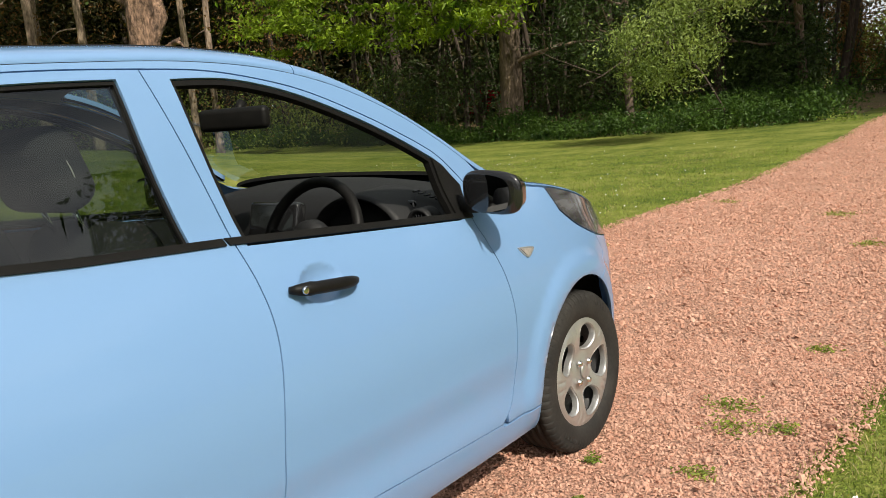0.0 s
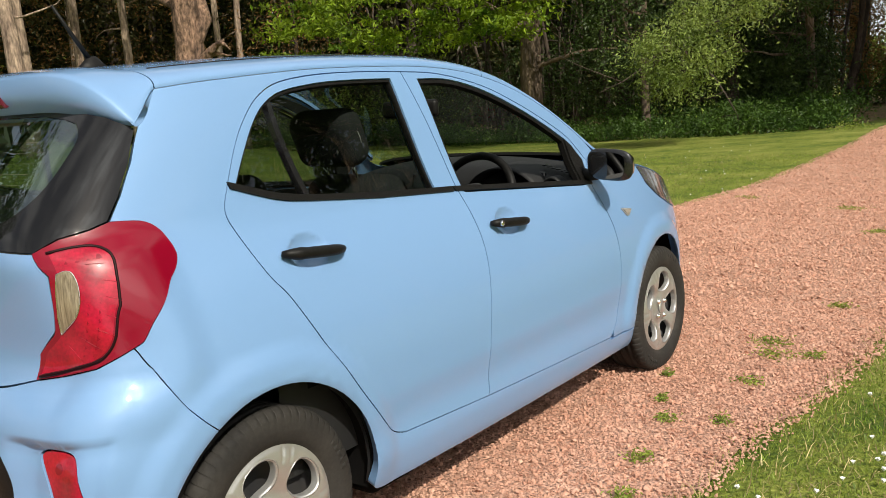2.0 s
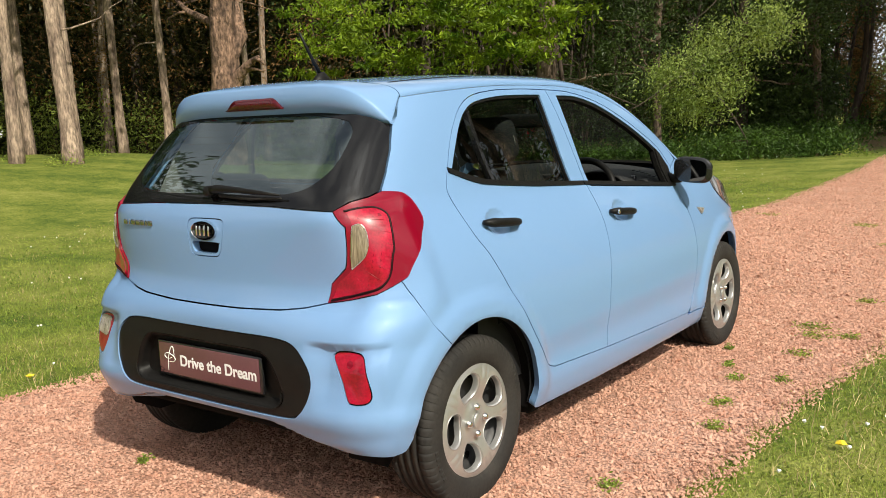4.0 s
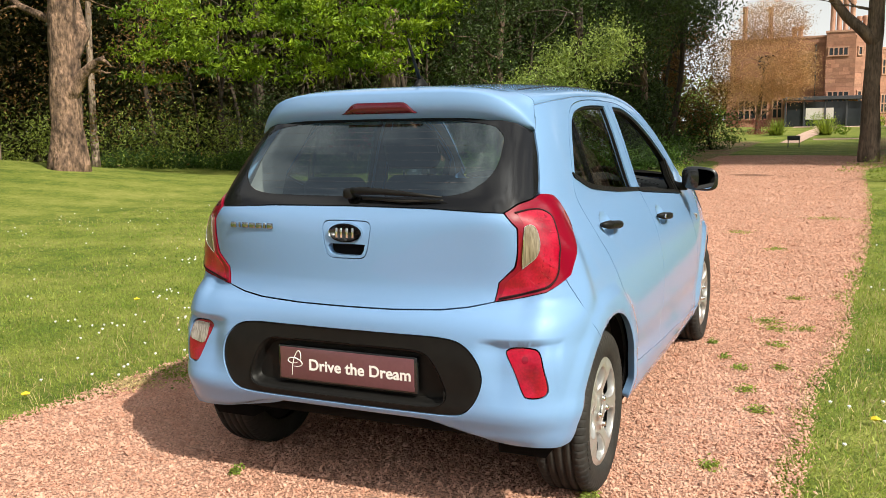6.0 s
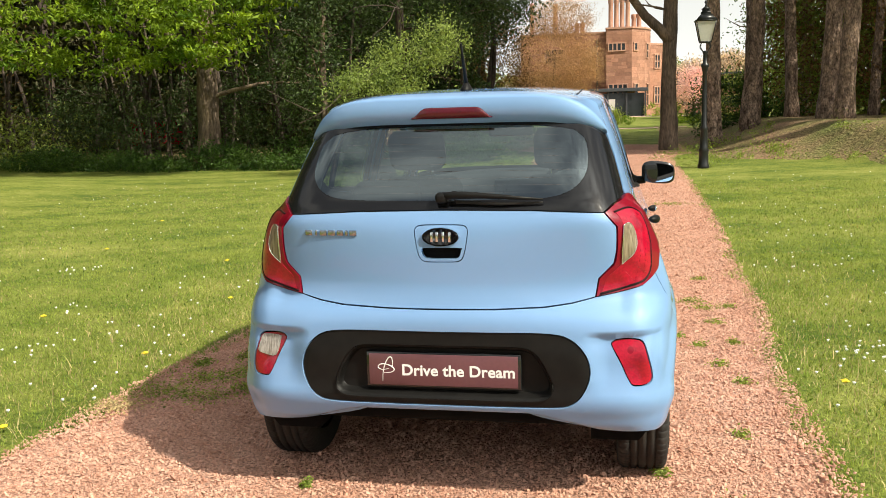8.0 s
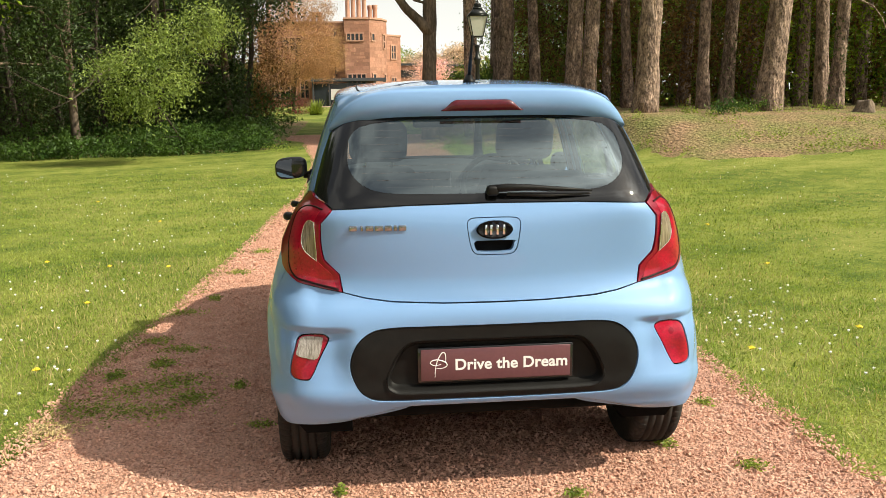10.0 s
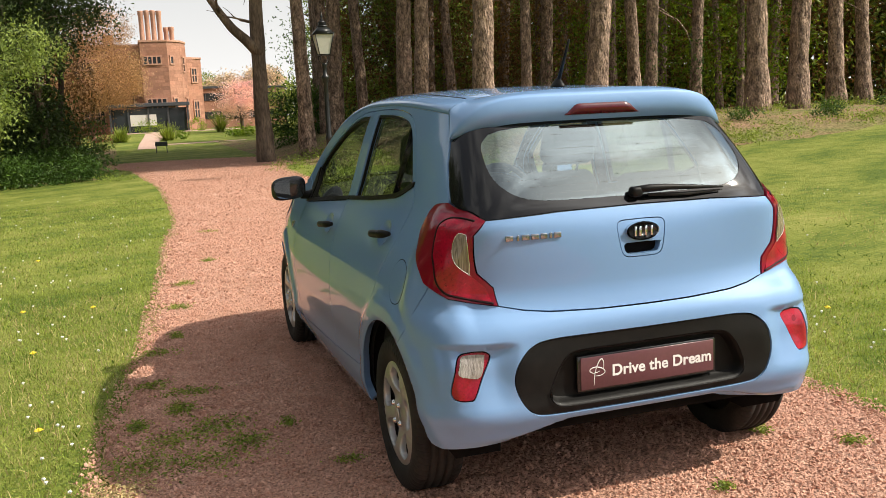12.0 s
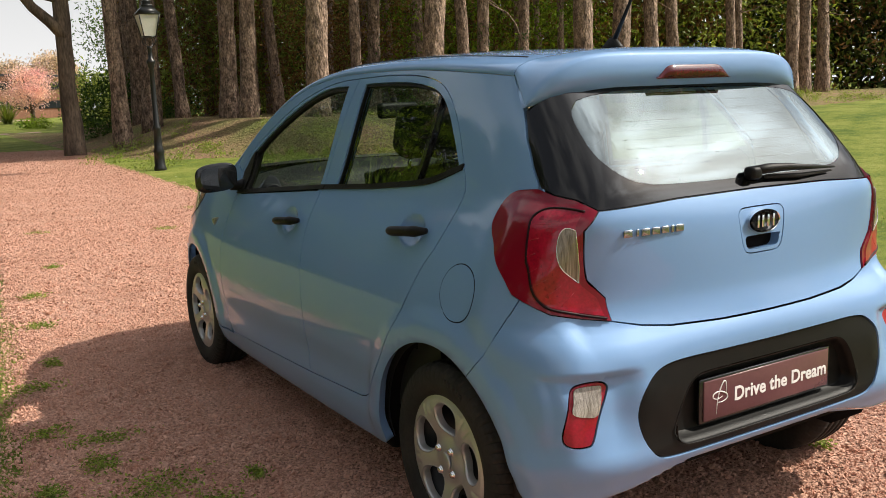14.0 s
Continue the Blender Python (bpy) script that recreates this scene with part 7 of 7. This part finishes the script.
# leaf-strewn floor of the bank under the pines and of the wood
def floor_sheet(name, x0, x1, front, depth, label, seed):
    V, F, nx, ny = [], [], 120, 40
    for j in range(ny + 1):
        for i in range(nx + 1):
            x = x0 + (x1 - x0) * i / nx
            y = front(x) + depth * (j / ny) + (0.5 * noise.noise((x * 0.9, seed, 0)) + 0.25 * noise.noise((x * 3.1, seed, 4)) if j == 0 else 0)
            V.append((x, y, ground_z(x, y) + (-0.01 if j == 0 or i in (0, nx) else 0.03)))
    for j in range(ny):
        for i in range(nx):
            a = j * (nx + 1) + i
            F.append((a, a + 1, a + nx + 2, a + nx + 1))
    obj(name, V, F, M_LITTER, label=label, category="woodland floor", kind="structure")


floor_sheet("bank", 2.35, 40, BANK_FRONT, 26, "brown leaf-strewn bank under the pines", 3)
floor_sheet("wood_floor", -40, -2.2, lambda x: 18.6 + 2.0 * smooth01((-x - 12) / 8), 22, "dim leaf-strewn floor of the wood", 5)
tuft_rng = np.random.default_rng(92)
tb = []
for k in range(150):
    x = tuft_rng.uniform(2.6, 26)
    y = BANK_FRONT(x) + 5.5 * tuft_rng.uniform(0, 1) ** 1.6
    tb.append(((x, y, ground_z(x, y) + 0.11), (0.45, 0.40, 0.06)))
stuff_leaves("bank_weeds", tb, 700, 26, 0.10, 0.055, M_WEED, "green weeds and nettles on the bank", "weeds", 93)
tb = [((x, y, ground_z(x, y) + 0.14), (0.35, 0.3, 0.14)) for x, y in ((8.2, 15.2), (12.2, 13.6), (14.3, 13.2), (15.6, 14.6), (9.4, 16.4), (18.5, 15.6))]
stuff_leaves("bank_bushes", tb, 90, 34, 0.12, 0.07, M_HEDGE, "small dark bushes on the bank", "bushes", 95)
tb = [((x, y, ground_z(x, y) + 0.03), (0.5, 0.4, 0.04)) for x, y in ((2.2, 18.6), (2.9, 16.2), (1.9, 16.8), (2.3, 14.6), (-2.0, 17.5), (-17, 6.4), (-15.2, 6.6), (-16.8, 8.6), (-19, 9.5))]
stuff_leaves("rough_tufts", tb, 110, 26, 0.12, 0.05, M_WEED, "rough weeds where lawn meets trees", "weeds", 94)
stump = thing("tree_stump", "low weathered stump on the bank", "stump")
V, F = lathe([(0.34, -0.1), (0.27, 0.04), (0.21, 0.15), (0.20, 0.24), (0.16, 0.25), (0.05, 0.22)], 22, "z", (11.4, 15.0, ground_z(11.4, 15.0)))
obj("stump", [Vector(v) * 1 + Vector((0.10 * noise.noise((v[0] * 7, v[1] * 7, v[2] * 5)), 0.10 * noise.noise((v[0] * 7, v[1] * 7, 9)), 0.10 * noise.noise((v[0] * 4, v[1] * 4, 1)))) for v in V], F, M_BARK2, stump)

# ---------- lamp post
LX, LY = 2.27, 14.1
LZ = ground_z(LX, LY)
lp = thing("street_lamp", "black cast-iron lamp post with a four-sided lantern", "street lamp")
obj("post", *lathe([(0.125, -0.05), (0.125, 0.06), (0.105, 0.10), (0.10, 0.34), (0.115, 0.38), (0.085, 0.46), (0.072, 0.80), (0.085, 0.83), (0.085, 0.87), (0.058, 0.93), (0.050, 1.7), (0.045, 2.05), (0.065, 2.08), (0.065, 2.13), (0.085, 2.16), (0.085, 2.20), (0.045, 2.24), (0.042, 2.42), (0.06, 2.45), (0.04, 2.49)], 20, "z", (LX, LY, LZ)), M_IRON, lp)
for k in range(4):
    a = math.pi / 4 + k * math.pi / 2
    c, s = math.cos(a), math.sin(a)
    obj("cradle_arm", *tube([(LX + c * r, LY + s * r, LZ + z) for r, z in crv([(0.04, 2.46), (0.13, 2.54), (0.14, 2.61), (0.09, 2.66)], 5)], [0.008] * 16, 6), M_IRON, lp)
def taper(z0, r0, z1, r1, cap=True):
    V = [(LX + r0 * sx, LY + r0 * sy, LZ + z0) for sx, sy in ((1, 1), (-1, 1), (-1, -1), (1, -1))] + [(LX + r1 * sx, LY + r1 * sy, LZ + z1) for sx, sy in ((1, 1), (-1, 1), (-1, -1), (1, -1))]
    return V, [(0, 1, 5, 4), (1, 2, 6, 5), (2, 3, 7, 6), (3, 0, 4, 7), (3, 2, 1, 0), (4, 5, 6, 7)]
ln = obj("lantern_frame", *join(taper(2.655, 0.115, 2.68, 0.12), taper(3.09, 0.205, 3.12, 0.225), taper(3.12, 0.215, 3.26, 0.09), taper(3.26, 0.10, 3.29, 0.10), taper(3.29, 0.075, 3.35, 0.07), taper(3.35, 0.09, 3.40, 0.03),
                                    *[tube([(LX + 0.115 * sx, LY + 0.115 * sy, LZ + 2.67), (LX + 0.20 * sx, LY + 0.20 * sy, LZ + 3.10)], [0.011, 0.011], 6) for sx, sy in ((1, 1), (-1, 1), (-1, -1), (1, -1))]), M_IRON, lp)
obj("finial", *lathe([(0.02, 3.38), (0.03, 3.42), (0.012, 3.45), (0.035, 3.49), (0.012, 3.53), (0.004, 3.60)], 12, "z", (LX, LY, LZ)), M_IRON, lp)
for k in range(4):
    a, b = ((1, 1), (-1, 1), (-1, -1), (1, -1))[k], ((-1, 1), (-1, -1), (1, -1), (1, 1))[k]
    obj("lantern_pane", [(LX + 0.109 * a[0], LY + 0.109 * a[1], LZ + 2.68), (LX + 0.109 * b[0], LY + 0.109 * b[1], LZ + 2.68), (LX + 0.193 * b[0], LY + 0.193 * b[1], LZ + 3.09), (LX + 0.193 * a[0], LY + 0.193 * a[1], LZ + 3.09)], [(0, 1, 2, 3)], M_LAMPGLASS, ln, False)

lp.matrix_basis = Matrix.Translation((LX, LY, LZ)) @ Matrix.Scale(0.93, 4) @ Matrix.Translation((-LX, -LY, -LZ))

# ---------- the house across the far lawn
HZ = 0.40
house = thing("house", "red sandstone mansion with a tall bay and clustered chimneys", "house")


def prism(loop, z0, z1):
    n = len(loop)
    V = [(x, y, z0) for x, y in loop] + [(x, y, z1) for x, y in loop]
    return V, [(i, (i + 1) % n, n + (i + 1) % n, n + i) for i in range(n)] + [tuple(range(n))[::-1], tuple(range(n, 2 * n))]


def courses(loop, z0, z1, material, parent, seed, h=0.36, wmin=0.5, wmax=1.1):
    """Dressed blocks as shallow raised faces over the outer edges of a wall loop, joined, with open joints."""
    rng = np.random.default_rng(seed)
    V, F = [], []
    for (xa, ya), (xb, yb) in zip(loop, loop[1:]):
        L = math.hypot(xb - xa, yb - ya)
        ux, uy = (xb - xa) / L, (yb - ya) / L
        nx, ny = uy, -ux
        z = z0
        while z < z1 - 0.1:
            hh = min(h * rng.uniform(0.85, 1.15), z1 - z)
            q = 0.0
            while q < L - 0.02:
                w = min(rng.uniform(wmin, wmax), L - q)
                k, o = len(V), rng.uniform(0.008, 0.03)
                for dq, dz in ((0.012, 0.012), (w - 0.012, 0.012), (w - 0.012, hh - 0.012), (0.012, hh - 0.012)):
                    V.append((xa + ux * (q + dq) + nx * o, ya + uy * (q + dq) + ny * o, z + dz))
                F.append((k, k + 1, k + 2, k + 3))
                q += w
            z += hh
    ob = obj("stone_facing", V, F, material, parent, False)
    ob["kind"] = "stuff"
    return ob


M_BLOCKS = mat("sandstone_blocks", (0.33, 0.155, 0.10), rough=0.92, color2=(0.39, 0.20, 0.135), scale=0.5, island=0.22, fine=0.12, fine_scale=5)
bay = [(0.1, 100.6), (0.1, 100.0), (2.75, 100.0), (4.1, 101.3), (4.75, 103.5), (4.75, 110), (0.1, 110)]
main = [(-9.2, 102.5), (0.1, 102.5), (0.1, 112), (-9.2, 112)]
wing = [(4.75, 104.0), (6.4, 105.6), (6.4, 112), (4.75, 112)]
low = [(-9.2, 100.2), (-3.4, 100.2), (-3.4, 102.5), (-9.2, 102.5)]
for nm, loop, z1, c in (("wall_bay", bay, 9.5, 6), ("wall_main", main, 9.3, 2), ("wall_wing", wing, 8.0, 2), ("wall_low", low, 4.9, 2)):
    wl_ = obj(nm, *prism(loop, HZ - 0.6, z1), M_SANDSTONE, house, False)
    courses(loop[:c], HZ, z1 - 0.3, M_BLOCKS, wl_, len(nm) + c)
    cap = [(x + 0.0, y) for x, y in loop]
    obj("coping", *prism([(x + (0.08 if x > sum(p[0] for p in loop) / len(loop) else -0.08), y - 0.08) for x, y in cap], z1, z1 + 0.18), M_STONEWALL, house, False)


def window(x0, x1, z0, z1, y, mull, parent, ang=0.0, rows=1):
    """A stone-mullioned window set into the wall: dark panes behind a raised frame."""
    w = new("window")
    w.parent = parent
    mm = Matrix.Translation((x0, y, z0)) @ Matrix.Rotation(ang, 4, "Z")
    W, Hh = x1 - x0, z1 - z0
    for i in range(mull):
        for r in range(rows):
            a, b = W * i / mull + 0.06, W * (i + 1) / mull - 0.06
            c, d = Hh * r / rows + 0.05, Hh * (r + 1) / rows - 0.05
            obj("pane", *moved(rbox(b - a, 0.03, d - c, ((a + b) / 2, -0.045, (c + d) / 2), 0), mm), M_DARKGLASS, w, False)
    for i in range(mull + 1):
        obj("mullion", *moved(rbox(0.12, 0.14, Hh + 0.1, (W * i / mull, -0.06, Hh / 2), 0), mm), M_STONEWALL, w, False)
    for r in range(rows + 1):
        obj("sill", *moved(rbox(W + 0.2, 0.16, 0.12, (W / 2, -0.065, Hh * r / rows), 0), mm), M_STONEWALL, w, False)


window(0.35, 2.1, 7.25, 8.05, 100.0, 4, house)
window(0.35, 2.3, 2.3, 3.8, 100.0, 4, house, rows=2)
window(2.95, 3.4, 7.25, 8.05, 100.2, 1, house, math.radians(43.9))
window(3.0, 3.5, 2.4, 3.8, 100.24, 1, house, math.radians(43.9), 2)
window(4.2, 4.95, 6.5, 8.0, 101.65, 1, house, math.radians(73.5), 2)
window(4.25, 5.0, 1.5, 3.8, 101.8, 1, house, math.radians(73.5), 2)
window(5.2, 6.0, 5.5, 7.0, 104.45, 2, house, math.radians(44), 2)
window(5.2, 6.0, 1.7, 3.5, 104.45, 2, house, math.radians(44), 2)
window(-8.0, -5.2, 1.2, 3.1, 100.2, 5, house, rows=2)
window(-4.7, -3.8, 1.3, 3.2, 100.2, 2, house, rows=2)
window(-6.5, -4.5, 6.2, 7.8, 102.5, 3, house, rows=2)
window(-2.8, -1.2, 6.2, 7.8, 102.5, 3, house, rows=2)
for k, (x, y, z0, z1) in enumerate(((0.55, 103, 9.5, 12.9), (1.15, 103.0, 9.5, 12.95), (1.75, 103.0, 9.5, 12.95), (2.35, 103, 9.5, 12.9), (3.0, 104, 9.3, 11.3), (3.55, 104, 9.3, 11.35), (-3.2, 106, 9.2, 10.8), (-2.6, 106, 9.2, 10.8), (-5.6, 106, 9.2, 13.0), (-8.2, 106, 9.2, 13.2))):
    obj("chimney_shaft", *lathe([(0.33, z0), (0.33, z0 + 0.35), (0.25, z0 + 0.5), (0.24, z1 - 0.5), (0.30, z1 - 0.38), (0.27, z1 - 0.2), (0.32, z1 - 0.05), (0.2, z1)], 12, "z", (x, y, 0)), M_STONEWALL, house)
obj("downpipe", *tube([(-0.9, 102.4, HZ), (-0.9, 102.4, 8.6)], [0.07, 0.07], 8), M_SLATE, house)
# the house is drawn to a scale of its own; FAR sets it down on the rise past the lawn
FAR = Matrix.Translation((-0.124, -1.364, 0.4278)) @ Matrix.Scale(0.69, 4)
HOUSE = Matrix.Translation((0.73, 67.64, 0.704)) @ Matrix.Scale(1.07, 4) @ Matrix.Translation((-0.98, -67.64, -0.704)) @ FAR
house.matrix_basis = HOUSE
porch = thing("glass_porch", "dark-framed modern glass porch against the mansion", "porch")
for x in (-3.3, -1.6, 0.3, 2.2, 4.1):
    obj("post", *rbox(0.16, 0.16, 2.6, (x, 97.6, HZ + 1.25), 0.01), M_SLATE, porch, False)
obj("canopy", *rbox(7.9, 2.9, 0.34, (0.4, 98.7, HZ + 2.75), 0.03), M_SLATE, porch, False)
obj("front_glazing", *rbox(7.2, 0.05, 2.4, (0.4, 97.7, HZ + 1.2), 0.0), M_DARKGLASS, porch, False)
obj("pale_blind", *rbox(2.5, 0.04, 1.1, (-0.2, 97.62, HZ + 1.25), 0.0), M_PALEWALL, porch, False)
porch.matrix_basis = HOUSE
block = thing("office_block", "flat-roofed brick block with dark window bands", "building")
for x0, x1, y in ((5.9, 11.5, 108.0), (11.5, 16.6, 113.0)):
    obj("wall", *rbox(x1 - x0, 8, 4.6, ((x0 + x1) / 2, y + 4, HZ + 2.2), 0), M_SANDSTONE, block, False)
    for z in (1.5, 3.55):
        wd = obj("window_band", *rbox(x1 - x0 - 0.6, 0.06, 0.85, ((x0 + x1) / 2, y - 0.03, HZ + z), 0), M_DARKGLASS, block, False)
        for q in np.arange(x0 + 0.9, x1 - 0.3, 0.8):
            obj("glazing_bar", *rbox(0.06, 0.05, 0.85, (q, y - 0.07, HZ + z), 0), M_SLATE, wd, False)
    obj("roof_edge", *rbox(x1 - x0 + 0.3, 8.3, 0.25, ((x0 + x1) / 2, y + 4, HZ + 4.62), 0), M_SLATE, block, False)
block.matrix_basis = HOUSE


def shrub(name, x, y, rx, rz, material, label, n, size=0.2, spiky=False):
    rng = np.random.default_rng(int(abs(x * 91 + y * 37)))
    z = ground_z(x, y)
    if spiky:
        a, el = rng.uniform(0, 6.28, n), rng.uniform(0.25, 1.45, n)
        L = rz * rng.uniform(0.7, 1.25, n)
        tip = np.stack([np.cos(a) * np.cos(el), np.sin(a) * np.cos(el), np.sin(el)], 1) * L[:, None]
        c = np.array([[x, y, z]]) + rng.normal(size=(n, 3)) * [rx * 0.15, rx * 0.15, 0]
        s = np.stack([-np.sin(a), np.cos(a), 0 * a], 1) * 0.042
        V = np.stack([c - s, c + s, c + tip], 1).reshape(-1, 3)
        T = np.arange(3 * n).reshape(-1, 3)
    else:
        V, T = leaf_quads(clump_centres([((x, y, z + rz * 0.45), (rx, rx * 0.8, rz * 0.55))], n // 20, 20, rx * 0.14, rng), size, rng)
    t = thing(name, label, "shrub")
    fast("foliage", V, T, material, t)


shrub("spiky_shrub", 0.33, 46.94, 0.76, 0.93, M_SHRUBLEAF, "spiky sword-leaved shrub on the far lawn", 260, spiky=True)
shrub("spiky_shrub", -2.12, 47.28, 0.76, 0.83, M_SHRUBLEAF, "pale spiky shrub on the far lawn", 260, spiky=True)
shrub("yellow_shrub", 1.05, 47.49, 0.41, 0.55, M_MAPLE, "yellow-green shrub beside the spiky one", 400, 0.10)
shrub("red_shrub", -3.23, 49.01, 1.10, 0.90, M_REDSHRUB, "dark red rounded shrub before the house", 900, 0.11)
shrub("round_shrub", -0.40, 62.12, 1.03, 0.90, M_MAPLE, "clipped green shrub beside the porch", 500, 0.12)
shrub("round_shrub", 3.05, 62.81, 0.69, 0.90, M_MAPLE, "clipped green shrub beside the porch", 500, 0.12)
shrub("low_hedge", 4.29, 46.94, 0.90, 0.48, M_MAPLE, "low clipped hedge edging the far lawn", 900, 0.12)
shrub("palm_like_shrub", 4.15, 57.98, 0.62, 1.66, M_SHRUBLEAF, "spiky palm-like shrub by the blossom tree", 120, spiky=True)
for nm, x, y, mt, lb, cl, bx, sz in (("cherry_tree", 8.0, 84, M_BLOSSOM, "small cherry tree in full pink blossom", 260, [((8.0, 84, 3.7), (1.85, 1.6, 1.4)), ((7.7, 83.5, 2.6), (1.6, 1.4, 0.9))], 0.17),
                                     ("copper_tree", -5.2, 80, M_COPPER, "broad coppery tree in young orange leaf", 1900, [((-5.0, 80, 6.2), (4.4, 3.2, 3.4)), ((-2.6, 80, 5.0), (2.3, 2.2, 2.2)), ((-6.5, 80, 3.6), (3.4, 2.6, 1.5)), ((-4, 80, 9.6), (2.9, 2.4, 2.0))], 0.13),
                                     ("far_tree", 11.0, 120, M_FARBUD, "distant tree in russet bud", 260, [((11, 120, 4.8), (4.0, 3, 2.6))], 0.4),
                                     ("far_tree", 15.5, 120, M_FARBUD, "distant tree in pinkish bud", 220, [((15.5, 120, 6), (2.6, 3, 2.4))], 0.4),
                                     ("far_tree", 7.0, 128, M_SHRUBLEAF, "distant tree in pale new leaf", 140, [((7, 128, 6), (4.0, 3, 2.6))], 0.4)):
    x, y = (FAR @ Vector((x, y, 0)))[:2]
    bx = [(tuple(FAR @ Vector(c)), tuple(0.69 * q for q in r)) for c, r in bx]
    forked_tree(x, y, 0.15, 2.8 if nm == "cherry_tree" else 4.2, lb, 1, [((0.7, 0, 0.8), 1.5, 0.06, 0.8), ((-0.7, 0, 0.8), 1.5, 0.06, 0.9)], M_BARK2, mt, sz * 0.69, cl, 0.29, bx, per=26, twigs=6, name=nm)
wood_belt("green_thicket", ((12, 42), (7.2, 52), -5), 300, 41, M_HEDGE, "green shrubbery beside the far lawn", 0.2, 0.0, 6.5, 40, 0.6)
wood_belt("woods", ((40, 140), (-30, 140), -10), 420, 42, M_SHRUBLEAF, "hazy distant tree line behind the house", 0.9, 0.0, 6)
# pale paths over the far lawn
def sheet(name, loop, label):
    V = [(x, y, ground_z(x, y) + 0.02) for x, y in loop]
    n = len(loop) // 2
    obj(name, V, [(i, i + 1, len(V) - 2 - i, len(V) - 1 - i) for i in range(n - 1)], M_PATH, label=label, category="path", kind="structure")
sheet("path", [(-1.37, 38.66), (-1.23, 44.18), (-0.95, 51.08), (-0.68, 59.36), (-0.54, 65.57), (0.98, 65.57), (0.70, 59.36), (0.15, 51.08), (-0.33, 44.18), (-0.54, 38.66)], "pale pink path leading up to the porch")
sheet("path", [(-0.12, 42.11), (1.26, 42.24), (2.64, 42.45), (4.02, 42.80), (4.02, 43.49), (2.64, 43.21), (1.26, 43.07), (-0.12, 42.93)], "pale pink path crossing the far lawn")
sheet("path", [(-2.19, 62.12), (1.26, 62.12), (4.02, 62.12), (6.09, 62.12), (6.09, 64.88), (4.02, 64.88), (1.26, 64.88), (-2.19, 64.88)], "pale terrace before the house")
sg = thing("sign_board", "small dark sign board on two legs on the far lawn", "sign")
SX, SY = -0.49, 33.14
SZ = ground_z(SX, SY)
obj("board", *rbox(0.47, 0.04, 0.18, (SX, SY, SZ + 0.36), 0.008), M_SLATE, sg)
for q in (-0.2, 0.2):
    obj("leg", *rbox(0.035, 0.035, 0.36, (SX + q, SY + 0.03, SZ + 0.16), 0.004), M_SLATE, sg)
# a red car half hidden behind the wood
rc = thing("parked_car", "red car half hidden behind the wood", "car", pose(-19.5, 31.5, ground_z(-19.5, 31.5), 0, 0, 70))
obj("body", *join(rbox(1.7, 4.0, 0.62, (0, 0, 0.55), 0.16, 3), rbox(1.45, 2.1, 0.55, (0, -0.2, 1.05), 0.22, 4)), M_CARRED, rc)
for x in (-0.78, 0.78):
    for y in (-1.25, 1.25):
        obj("wheel", *lathe([(0.2, -0.09), (0.3, -0.08), (0.3, 0.08), (0.2, 0.09)], 20, "x", (x, y, 0.3)), M_TYRE, rc)
